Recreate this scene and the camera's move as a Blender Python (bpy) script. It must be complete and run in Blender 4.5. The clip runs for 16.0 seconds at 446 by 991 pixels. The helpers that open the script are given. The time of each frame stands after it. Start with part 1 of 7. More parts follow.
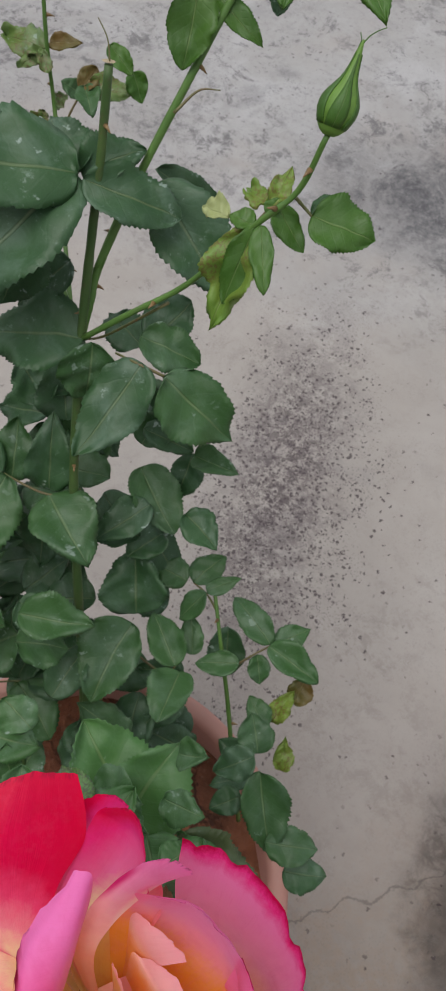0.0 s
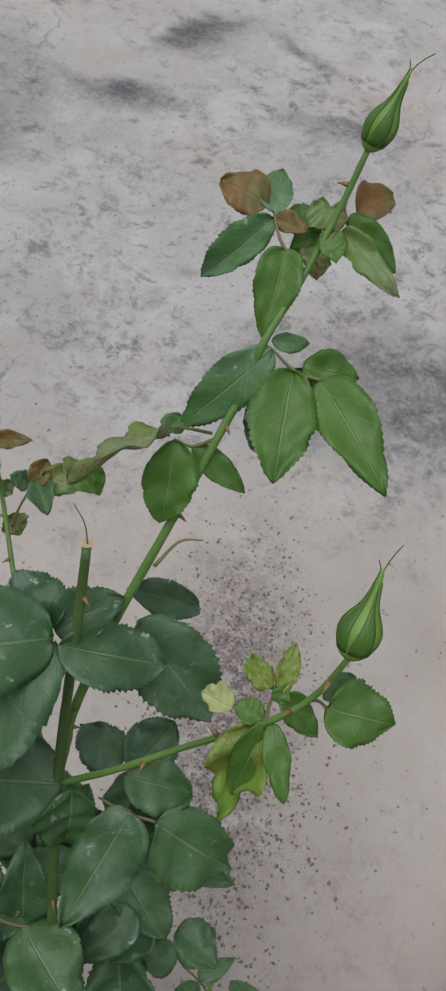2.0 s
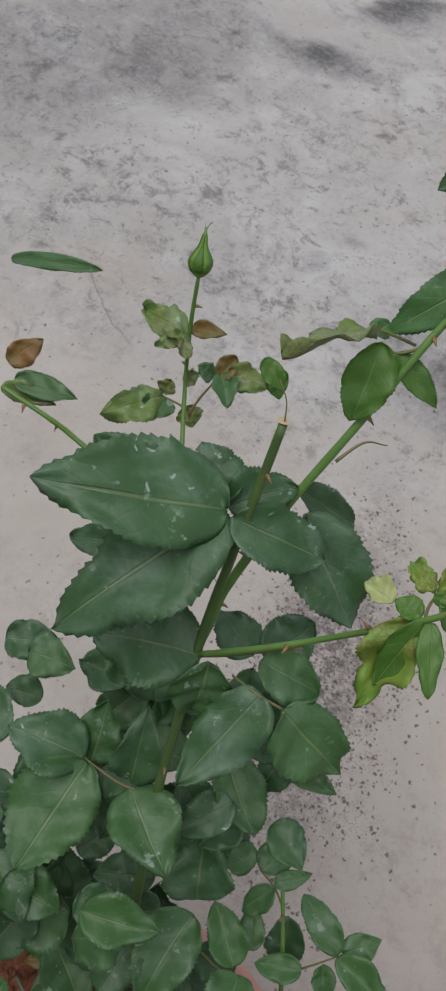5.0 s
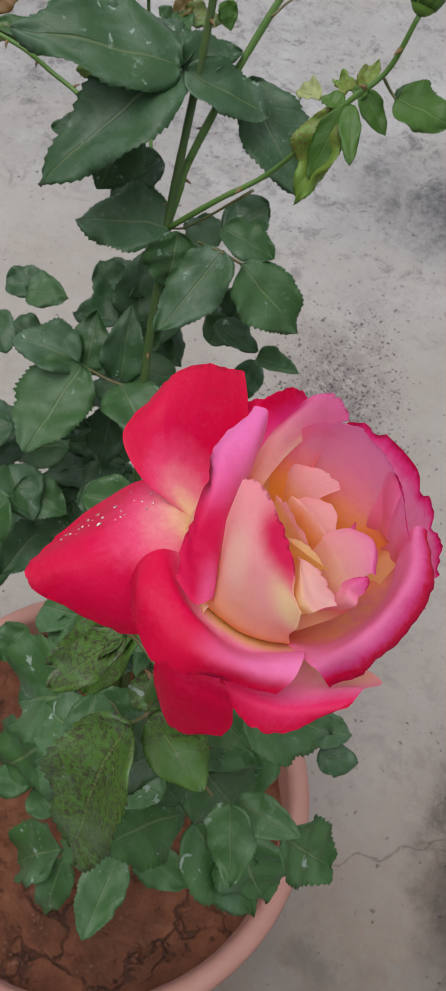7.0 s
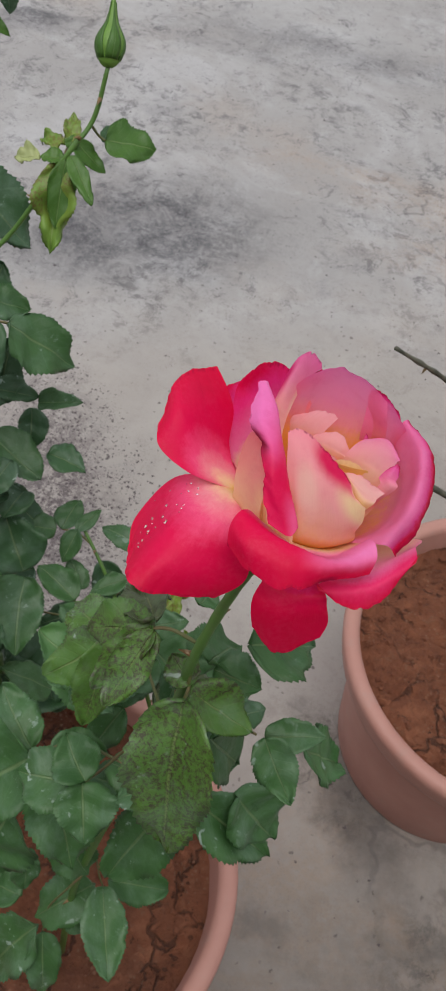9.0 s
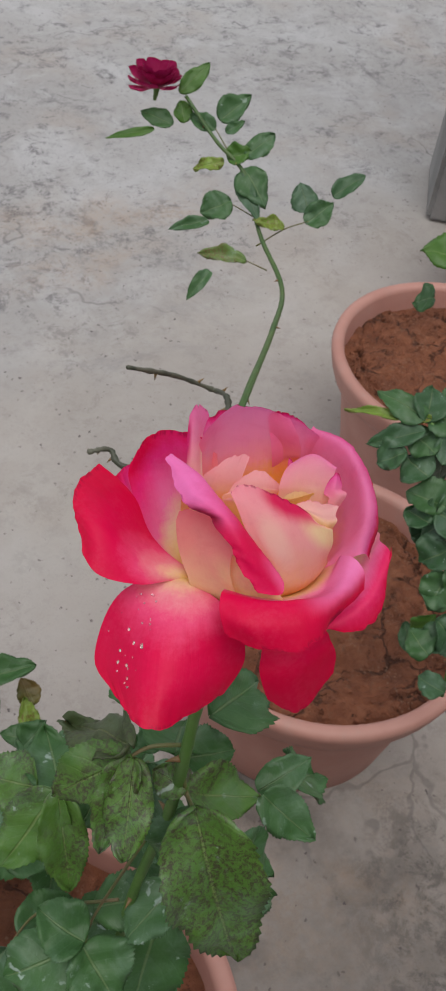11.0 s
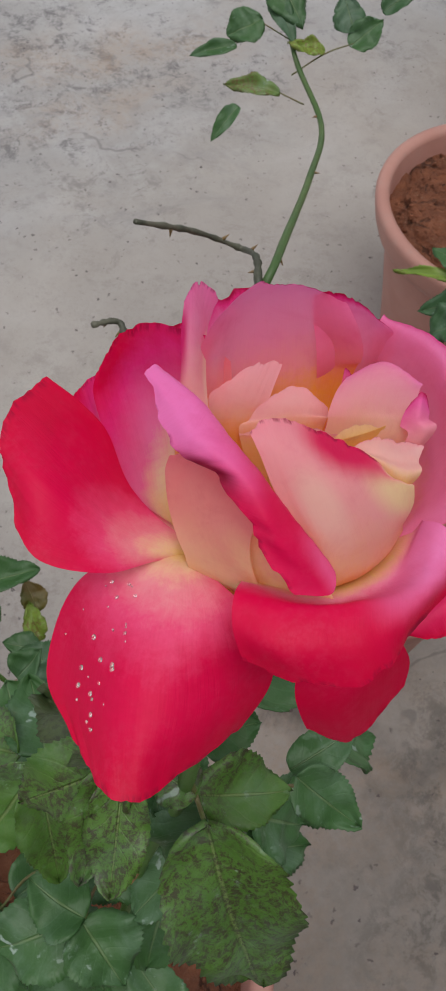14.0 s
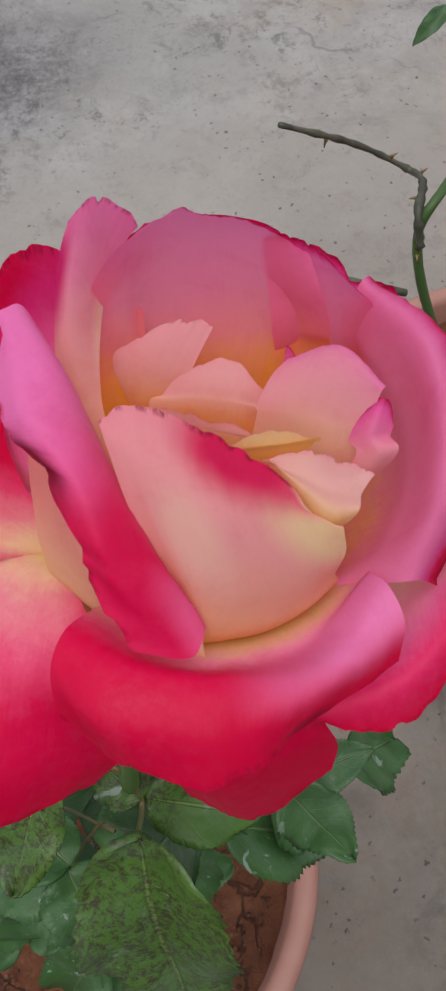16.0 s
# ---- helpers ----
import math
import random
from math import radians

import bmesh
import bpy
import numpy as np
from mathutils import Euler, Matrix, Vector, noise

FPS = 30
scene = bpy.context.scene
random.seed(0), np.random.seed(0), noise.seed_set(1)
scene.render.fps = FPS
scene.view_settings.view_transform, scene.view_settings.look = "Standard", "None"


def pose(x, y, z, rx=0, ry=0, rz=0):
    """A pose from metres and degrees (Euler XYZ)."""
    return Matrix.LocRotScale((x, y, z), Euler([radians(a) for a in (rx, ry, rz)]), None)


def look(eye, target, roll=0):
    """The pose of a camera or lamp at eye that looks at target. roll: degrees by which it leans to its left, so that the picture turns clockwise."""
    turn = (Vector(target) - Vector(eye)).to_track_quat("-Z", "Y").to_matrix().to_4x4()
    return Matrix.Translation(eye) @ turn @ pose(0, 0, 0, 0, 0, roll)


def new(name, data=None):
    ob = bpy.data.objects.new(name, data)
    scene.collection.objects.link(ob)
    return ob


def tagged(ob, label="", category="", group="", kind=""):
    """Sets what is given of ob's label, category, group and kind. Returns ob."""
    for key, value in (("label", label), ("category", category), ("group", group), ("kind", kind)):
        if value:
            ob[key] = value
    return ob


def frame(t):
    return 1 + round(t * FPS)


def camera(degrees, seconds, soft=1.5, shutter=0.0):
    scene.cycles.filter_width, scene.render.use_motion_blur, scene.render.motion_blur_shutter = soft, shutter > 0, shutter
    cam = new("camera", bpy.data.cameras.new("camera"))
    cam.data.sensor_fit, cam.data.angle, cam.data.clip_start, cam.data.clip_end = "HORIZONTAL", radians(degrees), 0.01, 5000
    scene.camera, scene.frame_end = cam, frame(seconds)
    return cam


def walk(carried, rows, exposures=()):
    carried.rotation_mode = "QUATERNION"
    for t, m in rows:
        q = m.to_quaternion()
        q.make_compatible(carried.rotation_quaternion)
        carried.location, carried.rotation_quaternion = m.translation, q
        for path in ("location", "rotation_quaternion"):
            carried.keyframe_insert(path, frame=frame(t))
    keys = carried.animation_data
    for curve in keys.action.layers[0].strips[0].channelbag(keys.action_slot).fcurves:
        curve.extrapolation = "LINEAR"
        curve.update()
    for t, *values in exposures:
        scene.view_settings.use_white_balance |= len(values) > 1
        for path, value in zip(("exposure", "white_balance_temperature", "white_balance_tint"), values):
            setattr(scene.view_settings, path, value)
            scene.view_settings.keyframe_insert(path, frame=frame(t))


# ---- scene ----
cam = camera(26.61, 16.0)
cam.data.dof.use_dof, cam.data.dof.focus_distance, cam.data.dof.aperture_fstop = True, 0.25, 150.0
# seconds, eye x, y, z, yaw to the left, pitch, roll
ROWS = [
    (0.0, 0.3818, 0.4471, 1.3382, 24.96, -61.45, 9.30),
    (0.5, 0.3270, 0.5065, 1.3772, 21.73, -57.24, 7.04),
    (1.0, 0.2882, 0.5527, 1.3903, 18.79, -56.00, 9.01),
    (1.5, 0.2653, 0.6014, 1.4078, 16.19, -54.76, 9.99),
    (2.0, 0.2253, 0.5957, 1.3983, 16.08, -54.46, 12.07),
    (2.5, 0.1918, 0.5782, 1.3991, 18.32, -54.33, 12.55),
    (3.0, 0.1678, 0.5706, 1.3924, 20.87, -54.55, 11.47),
    (3.2, 0.1646, 0.5669, 1.3859, 21.71, -54.51, 11.25),
    (5.3, 0.2428, 0.5012, 1.3793, 25.87, -56.96, 15.33),
    (5.5, 0.2795, 0.4827, 1.3826, 25.84, -57.07, 15.07),
    (6.0, 0.3748, 0.4282, 1.3659, 26.20, -57.73, 14.46),
    (6.5, 0.4112, 0.3612, 1.3352, 26.53, -57.91, 14.20),
    (7.0, 0.4216, 0.3155, 1.3197, 26.35, -58.71, 11.51),
    (7.5, 0.4421, 0.2546, 1.3535, 16.40, -57.55, 6.23),
    (8.0, 0.4131, 0.2092, 1.3654, 7.33, -55.95, 7.61),
    (8.5, 0.3683, 0.1982, 1.3635, 1.08, -54.32, 10.35),
    (9.0, 0.3300, 0.2203, 1.3506, -5.25, -52.43, 14.84),
    (9.5, 0.3238, 0.2672, 1.3068, -8.31, -51.34, 14.07),
    (10.0, 0.3138, 0.2825, 1.3150, -16.98, -49.50, 11.67),
    (10.2, 0.2939, 0.2683, 1.3300, -21.45, -48.72, 10.37),
    (12.3, 0.2464, 0.2954, 1.3033, -36.59, -48.89, 8.58),
    (12.5, 0.2566, 0.3056, 1.2953, -36.55, -49.80, 8.62),
    (13.0, 0.2814, 0.3183, 1.2790, -36.59, -51.61, 8.56),
    (13.5, 0.2922, 0.3349, 1.2656, -34.63, -53.83, 7.72),
    (14.0, 0.3068, 0.3455, 1.2523, -30.99, -56.48, 7.26),
    (14.5, 0.3335, 0.3535, 1.2417, -24.83, -59.51, 4.61),
    (15.0, 0.3470, 0.3644, 1.2325, -18.46, -61.01, 3.27),
    (15.5, 0.3620, 0.3623, 1.2224, -14.35, -61.75, 1.54),
    (16.0, 0.3692, 0.3674, 1.2175, -11.36, -62.20, 0.13),
]


def carried_pose(x, y, z, yaw, pitch, roll):
    a, b = radians(yaw), radians(pitch)
    ahead = Vector((-math.sin(a) * math.cos(b), math.cos(a) * math.cos(b), math.sin(b)))
    return look((x, y, z), Vector((x, y, z)) + ahead, roll)


# the camera brightens a little over the pots and stops down close to the bloom
EXPOSURES = [(0.0, 0.50), (6.5, 0.50), (7.5, 0.58), (9.0, 0.56), (10.2, 0.50), (12.3, 0.47), (14.0, 0.41), (16.0, 0.41)]
walk(cam, [(row[0], carried_pose(*row[1:])) for row in ROWS], EXPOSURES)

# ---- light: open shade under a bright overcast sky ----
world = bpy.data.worlds.new("overcast_sky")
scene.world = world
world.use_nodes = True
wn, wl = world.node_tree.nodes, world.node_tree.links
sky = wn.new("ShaderNodeTexSky")
sky.sky_type, sky.sun_disc = "NISHITA", False
sky.sun_elevation, sky.sun_rotation = radians(74), radians(207)
grey = wn.new("ShaderNodeHueSaturation")
grey.inputs["Saturation"].default_value = 0.18
wl.new(sky.outputs[0], grey.inputs["Color"])
wl.new(grey.outputs[0], wn["Background"].inputs[0])
wn["Background"].inputs[1].default_value = 0.105

sun = new("sun", bpy.data.lights.new("sun", "SUN"))
sun.data.energy, sun.data.angle, sun.data.color = 1.1, radians(50), (1.0, 0.97, 0.92)
sun.matrix_world = look((-0.45, -0.9, 3.6), (0, 0, 0))


# ---- materials ----
class Nodes:
    """A short way to write a node material."""

    def __init__(self, name):
        self.mat = bpy.data.materials.new(name)
        self.mat.use_nodes = True
        self.t = self.mat.node_tree
        self.out = self.t.nodes["Principled BSDF"]

    def put(self, kind, links=None, **values):
        n = self.t.nodes.new(kind)
        for k, val in values.items():
            if k == "op":
                n.operation = val
            elif k == "blend":
                n.data_type, n.blend_type = "RGBA", val
            else:
                n.inputs[k].default_value = val
        for k, src in (links or {}).items():
            self.t.links.new(src, n.inputs[k])
        return n

    def coords(self, which="Object"):
        return self.put("ShaderNodeTexCoord").outputs[which]

    def noise(self, at, scale, detail=4.0, rough=0.6, dist=0.0):
        return self.put("ShaderNodeTexNoise", {"Vector": at}, Scale=scale, Detail=detail, Roughness=rough, Distortion=dist).outputs["Fac"]

    def math(self, op, a, b=0.0, c=0.0):
        n = self.t.nodes.new("ShaderNodeMath")
        n.operation = op
        for i, x in enumerate((a, b, c)):
            if isinstance(x, (int, float)):
                n.inputs[i].default_value = x
            else:
                self.t.links.new(x, n.inputs[i])
        return n.outputs[0]

    def step(self, x, low, high):
        n = self.t.nodes.new("ShaderNodeMapRange")
        n.interpolation_type = "SMOOTHSTEP"
        self.t.links.new(x, n.inputs["Value"])
        n.inputs["From Min"].default_value, n.inputs["From Max"].default_value = low, high
        return n.outputs["Result"]

    def mix(self, fac, a, b, blend="MIX"):
        n = self.t.nodes.new("ShaderNodeMix")
        n.data_type, n.blend_type = "RGBA", blend
        for i, x in ((0, fac), (6, a), (7, b)):
            if isinstance(x, (int, float)):
                n.inputs[i].default_value = x
            elif isinstance(x, tuple):
                n.inputs[i].default_value = (*x, 1.0)
            else:
                self.t.links.new(x, n.inputs[i])
        return n.outputs[2]

    def ramp(self, x, *stops):
        n = self.t.nodes.new("ShaderNodeValToRGB")
        self.t.links.new(x, n.inputs[0])
        e = n.color_ramp.elements
        while len(e) < len(stops):
            e.new(0.5)
        for el, (p, c) in zip(e, stops):
            el.position, el.color = p, (*c, 1.0)
        return n.outputs[0]

    def bump(self, height, strength, distance):
        b = self.put("ShaderNodeBump", {"Height": height}, Strength=strength, Distance=distance)
        self.t.links.new(b.outputs[0], self.out.inputs["Normal"])

    def thin(self, colour, share):
        """Lets part of the light through, as a petal or a leaf does."""
        glow = self.t.nodes.new("ShaderNodeBsdfTranslucent")
        both = self.t.nodes.new("ShaderNodeMixShader")
        self.t.links.new(colour, glow.inputs[0])
        both.inputs[0].default_value = share
        self.t.links.new(self.out.outputs[0], both.inputs[1])
        self.t.links.new(glow.outputs[0], both.inputs[2])
        self.t.links.new(both.outputs[0], self.t.nodes["Material Output"].inputs[0])

    def end(self, colour, rough=0.6, **more):
        for k, x in {"Base Color": colour, "Roughness": rough, **more}.items():
            if isinstance(x, tuple):
                self.out.inputs[k].default_value = (*x, 1.0)
            elif isinstance(x, (int, float)):
                self.out.inputs[k].default_value = x
            else:
                self.t.links.new(x, self.out.inputs[k])
        return self.mat


def concrete_material():
    m = Nodes("worn_concrete")
    at = m.coords()
    warp = m.put("ShaderNodeVectorMath", {0: at}, op="ADD")
    wob = m.put("ShaderNodeTexNoise", {"Vector": at}, Scale=5.0, Detail=4.0)
    m.t.links.new(m.put("ShaderNodeVectorMath", {0: wob.outputs["Color"]}, op="SCALE", Scale=0.28).outputs[0], warp.inputs[1])
    bent = warp.outputs[0]
    sep = m.put("ShaderNodeSeparateXYZ", {0: bent})
    x, y = sep.outputs[0], sep.outputs[1]

    slight = m.put("ShaderNodeVectorMath", {0: at}, op="ADD")
    fret = m.put("ShaderNodeTexNoise", {"Vector": at}, Scale=11.0, Detail=6.0, Roughness=0.65)
    m.t.links.new(m.put("ShaderNodeVectorMath", {0: fret.outputs["Color"]}, op="SCALE", Scale=0.16).outputs[0], slight.inputs[1])
    near_at = m.put("ShaderNodeSeparateXYZ", {0: slight.outputs[0]})

    def patch(cx, cy, rx, ry, turn, soft=0.15, small=False):
        c, s = math.cos(radians(turn)), math.sin(radians(turn))
        px, py, shift = (near_at.outputs[0], near_at.outputs[1], 0.08) if small else (x, y, 0.14)
        dx, dy = m.math("SUBTRACT", px, cx + shift), m.math("SUBTRACT", py, cy + shift)
        u = m.math("ADD", m.math("MULTIPLY", dx, c / rx), m.math("MULTIPLY", dy, s / rx))
        w = m.math("ADD", m.math("MULTIPLY", dx, -s / ry), m.math("MULTIPLY", dy, c / ry))
        r = m.math("SQRT", m.math("ADD", m.math("MULTIPLY", u, u), m.math("MULTIPLY", w, w)))
        return m.math("SUBTRACT", 1.0, m.step(r, soft, 1.35))

    base = m.ramp(m.noise(at, 0.9, 6, 0.6, 0.4), (0.3, (0.315, 0.302, 0.297)), (0.5, (0.365, 0.352, 0.348)), (0.72, (0.42, 0.415, 0.415)))
    base = m.mix(m.math("MULTIPLY", m.step(m.noise(at, 7.0, 7, 0.7, 0.5), 0.52, 0.68), 0.6), base, (0.45, 0.445, 0.45))
    base = m.mix(m.math("MULTIPLY", m.step(m.noise(at, 2.3, 5, 0.6), 0.50, 0.72), 0.7), base, (0.37, 0.322, 0.29))
    base = m.mix(m.math("MULTIPLY", m.step(m.noise(at, 34.0, 3, 0.7), 0.46, 0.7), 0.28), base, (0.30, 0.28, 0.27))
    base = m.mix(m.math("MULTIPLY", m.step(m.noise(at, 3.1, 6, 0.65, 0.6), 0.46, 0.66), 0.6), base, (0.475, 0.47, 0.48))
    flecks = m.math("MULTIPLY", m.step(m.noise(at, 15.0, 12, 0.86, 0.5), 0.535, 0.60), m.step(m.noise(at, 1.5, 5, 0.6, 0.5), 0.38, 0.54))
    base = m.mix(m.math("MULTIPLY", flecks, 0.85), base, (0.15, 0.145, 0.15))
    # algae grime: fine dark filigree inside cloudy patches
    cloud = m.step(m.noise(at, 3.4, 5, 0.65, 0.8), 0.42, 0.64)
    lace = m.step(m.noise(at, 20.0, 10, 0.82, 0.25), 0.49, 0.60)
    base = m.mix(m.math("MULTIPLY", m.math("MULTIPLY", cloud, lace), 0.92), base, (0.15, 0.145, 0.15))
    dust = m.math("MULTIPLY", m.step(m.noise(at, 110.0, 5, 0.8), 0.53, 0.62), m.step(m.noise(at, 5.0, 4, 0.6), 0.40, 0.62))
    base = m.mix(m.math("MULTIPLY", dust, 0.42), base, (0.16, 0.15, 0.155))
    slope = m.math("SUBTRACT", y, m.math("MULTIPLY", x, 0.30))
    warm = m.math("SUBTRACT", 1.0, m.step(m.math("ADD", slope, m.math("MULTIPLY", m.noise(at, 6, 5, 0.6), 0.3)), 1.62, 2.02))
    screed = m.ramp(m.noise(at, 2.6, 6, 0.62, 0.5), (0.32, (0.335, 0.298, 0.268)), (0.55, (0.405, 0.366, 0.334)), (0.75, (0.452, 0.425, 0.402)))
    base = m.mix(m.math("MULTIPLY", warm, 0.72), base, screed)
    smear = m.math("MULTIPLY", m.step(m.noise(at, 1.7, 8, 0.75, 1.6), 0.56, 0.70), 0.40)
    base = m.mix(smear, base, (0.21, 0.205, 0.215))
    grit = m.math("MULTIPLY", m.step(m.noise(at, 75.0, 6, 0.8), 0.25, 0.62), m.math("ADD", m.math("MULTIPLY", m.step(m.noise(at, 9.0, 9, 0.75, 0.7), 0.38, 0.60), 0.8), 0.25))
    for cx, cy, rx, ry, turn, power in ((0.14, 1.94, 0.38, 0.22, 20, 1.0), (0.10, 1.90, 0.20, 0.10, 30, 0.6), (-1.25, 1.95, 0.30, 0.30, 0, 0.6), (-0.78, 2.90, 0.09, 0.24, -25, 0.95), (-0.82, 2.54, 0.20, 0.06, 15, 0.9), (-1.30, 2.40, 0.45, 0.30, 0, 0.6), (-0.30, 2.7, 0.2, 0.05, 10, 0.5), (0.56, 2.9, 0.5, 0.12, 5, 0.55), (-0.79, 2.92, 0.05, 0.20, -25, 1.0), (-0.82, 2.55, 0.17, 0.04, 15, 1.0), (-0.50, 3.02, 0.13, 0.04, -20, 0.9), (-0.26, 2.74, 0.16, 0.03, 8, 0.8), (-0.38, 2.02, 0.05, 0.03, 30, 0.7), (-1.05, 2.2, 0.12, 0.2, 0, 0.7)):
        a = m.math("MULTIPLY", m.math("MULTIPLY", patch(cx, cy, rx, ry, turn), m.math("ADD", m.math("MULTIPLY", grit, 0.75), 0.22)), power)
        base = m.mix(a, base, (0.075, 0.073, 0.082))
    for cx, cy, rx, ry, power in ((1.05, 2.25, 0.45, 0.10, 0.5), (0.90, 2.05, 0.25, 0.08, 0.4), (0.56, 2.30, 0.22, 0.07, 0.35), (0.76, 0.56, 0.07, 0.05, 0.6), (0.62, 0.55, 0.35, 0.30, 0.55), (0.45, 0.15, 0.5, 0.3, 0.5)):
        base = m.mix(m.math("MULTIPLY", patch(cx, cy, rx, ry, 0), m.math("MULTIPLY", grit, power)), base, (0.40, 0.29, 0.21))
    # broad and small darker grey-brown patches round the feet of the pots
    for cx, cy, rx, ry, turn, power in ((0.74, 0.48, 0.36, 0.26, 10, 0.62), (0.68, 0.73, 0.06, 0.15, 25, 0.8), (0.50, 0.30, 0.30, 0.16, 0, 0.35), (0.80, 0.55, 0.09, 0.04, 20, 0.7), (0.88, 0.42, 0.12, 0.05, -10, 0.6), (0.56, 0.55, 0.04, 0.03, 0, 0.5), (1.10, 0.95, 0.16, 0.08, 30, 0.5), (1.05, 1.12, 0.06, 0.10, 0, 0.5)):
        a = m.math("MULTIPLY", m.math("MULTIPLY", patch(cx, cy, rx, ry, turn, 0.1, True), m.math("ADD", m.math("MULTIPLY", m.noise(at, 30, 6, 0.7), 0.9), 0.45)), power)
        base = m.mix(a, base, (0.105, 0.092, 0.084))
    # speckled dark stains on top of them
    for cx, cy, rx, ry, turn in ((0.85, 0.55, 0.15, 0.11, 10), (0.76, 0.40, 0.20, 0.11, 20), (0.66, 0.78, 0.07, 0.13, 25), (0.95, 0.42, 0.10, 0.08, 0)):
        blot = m.math("MULTIPLY", patch(cx, cy, rx, ry, turn, 0.0, True), m.step(m.noise(at, 24, 9, 0.8, 0.4), 0.45, 0.60))
        base = m.mix(m.math("MULTIPLY", blot, 0.8), base, (0.085, 0.074, 0.068))
    # dark grit where rainwater dries, and loose specks everywhere
    spots = m.put("ShaderNodeTexVoronoi", {"Vector": m.put("ShaderNodeVectorMath", {0: at, 1: m.put("ShaderNodeVectorMath", {0: m.put("ShaderNodeTexNoise", {"Vector": at}, Scale=150.0).outputs["Color"]}, op="SCALE", Scale=0.012).outputs[0]}, op="ADD").outputs[0]}, Scale=130.0, Randomness=1.0)
    dots = m.math("SUBTRACT", 1.0, m.step(spots.outputs["Distance"], 0.24, 0.42))
    keep = m.put("ShaderNodeSeparateColor", {0: spots.outputs["Color"]}).outputs[0]
    near = m.math("MAXIMUM", patch(0.15, 1.16, 0.16, 0.40, 18, 0.1, True), m.math("MULTIPLY", m.step(m.noise(at, 1.9, 4, 0.6), 0.50, 0.7), 0.02))
    base = m.mix(m.math("MULTIPLY", m.math("MULTIPLY", patch(0.14, 1.17, 0.10, 0.34, 18, 0.05, True), m.step(m.noise(at, 42, 9, 0.88), 0.45, 0.54)), 0.9), base, (0.095, 0.075, 0.080))
    haze = m.math("MULTIPLY", patch(0.13, 1.20, 0.13, 0.42, 18, 0.0, True), m.step(m.noise(at, 13, 9, 0.74, 0.5), 0.40, 0.66))
    base = m.mix(m.math("MULTIPLY", haze, 0.62), base, (0.15, 0.128, 0.135))
    few = m.math("MULTIPLY", dots, m.step(m.math("ADD", keep, m.math("MULTIPLY", near, 0.95)), 0.94, 1.01))
    base = m.mix(m.math("MULTIPLY", few, 0.85), base, (0.06, 0.045, 0.05))
    fine = m.put("ShaderNodeTexVoronoi", {"Vector": at}, Scale=240.0)
    fdots = m.math("MULTIPLY", m.math("SUBTRACT", 1.0, m.step(fine.outputs["Distance"], 0.2, 0.42)), m.step(m.noise(at, 9.0, 5, 0.7), 0.42, 0.58))
    base = m.mix(m.math("MULTIPLY", fdots, m.math("ADD", m.math("MULTIPLY", near, 0.95), 0.10)), base, (0.11, 0.09, 0.095))
    # one long wandering crack
    plain = m.put("ShaderNodeSeparateXYZ", {0: at})
    cc, ss = math.cos(radians(50)), math.sin(radians(50))
    dx, dy = m.math("SUBTRACT", plain.outputs[0], 0.563), m.math("SUBTRACT", plain.outputs[1], 0.715)
    run = m.math("ADD", m.math("MULTIPLY", dx, cc), m.math("MULTIPLY", dy, ss))
    off = m.math("ADD", m.math("SUBTRACT", m.math("MULTIPLY", dy, cc), m.math("MULTIPLY", dx, ss)), m.math("MULTIPLY", m.math("SUBTRACT", m.noise(at, 16, 7, 0.6), 0.5), 0.07))
    split = m.math("MULTIPLY", m.math("SUBTRACT", 1.0, m.step(m.math("ABSOLUTE", off), 0.0006, 0.0028)), m.math("SUBTRACT", 1.0, m.step(m.math("ABSOLUTE", run), 0.14, 0.20)))
    base = m.mix(m.math("MULTIPLY", split, 0.42), base, (0.07, 0.065, 0.065))
    # hairline cracks
    cell = m.put("ShaderNodeTexVoronoi", {"Vector": bent}, Scale=0.8)
    cell.feature = "DISTANCE_TO_EDGE"
    crack = m.math("MULTIPLY", m.math("SUBTRACT", 1.0, m.step(cell.outputs["Distance"], 0.001, 0.0045)), m.step(m.noise(at, 2.4, 2), 0.52, 0.60))
    base = m.mix(m.math("MULTIPLY", crack, 0.4), base, (0.10, 0.09, 0.09))
    h = m.math("SUBTRACT", m.math("ADD", m.noise(at, 60, 6, 0.7), m.math("MULTIPLY", m.noise(at, 9, 4), 1.2)), m.math("MULTIPLY", m.math("ADD", crack, few), 0.8))
    m.bump(h, 0.22, 0.004)
    return m.end(base, m.math("ADD", m.math("MULTIPLY", m.noise(at, 14, 4), 0.25), 0.68))


def clay_material():
    m = Nodes("pink_terracotta_plastic")
    at = m.coords()
    c = m.mix(m.step(m.noise(at, 7, 5, 0.6), 0.35, 0.7), (0.46, 0.225, 0.185), (0.52, 0.27, 0.225))
    c = m.mix(m.math("MULTIPLY", m.step(m.noise(at, 26, 6, 0.7), 0.52, 0.75), 0.4), c, (0.42, 0.28, 0.24))
    c = m.mix(m.math("MULTIPLY", m.step(m.noise(at, 3, 4, 0.6, 0.6), 0.55, 0.8), 0.35), c, (0.36, 0.19, 0.15))
    m.bump(m.noise(at, 120, 4), 0.12, 0.001)
    return m.end(c, m.math("ADD", m.math("MULTIPLY", m.noise(at, 20, 3), 0.25), 0.42))


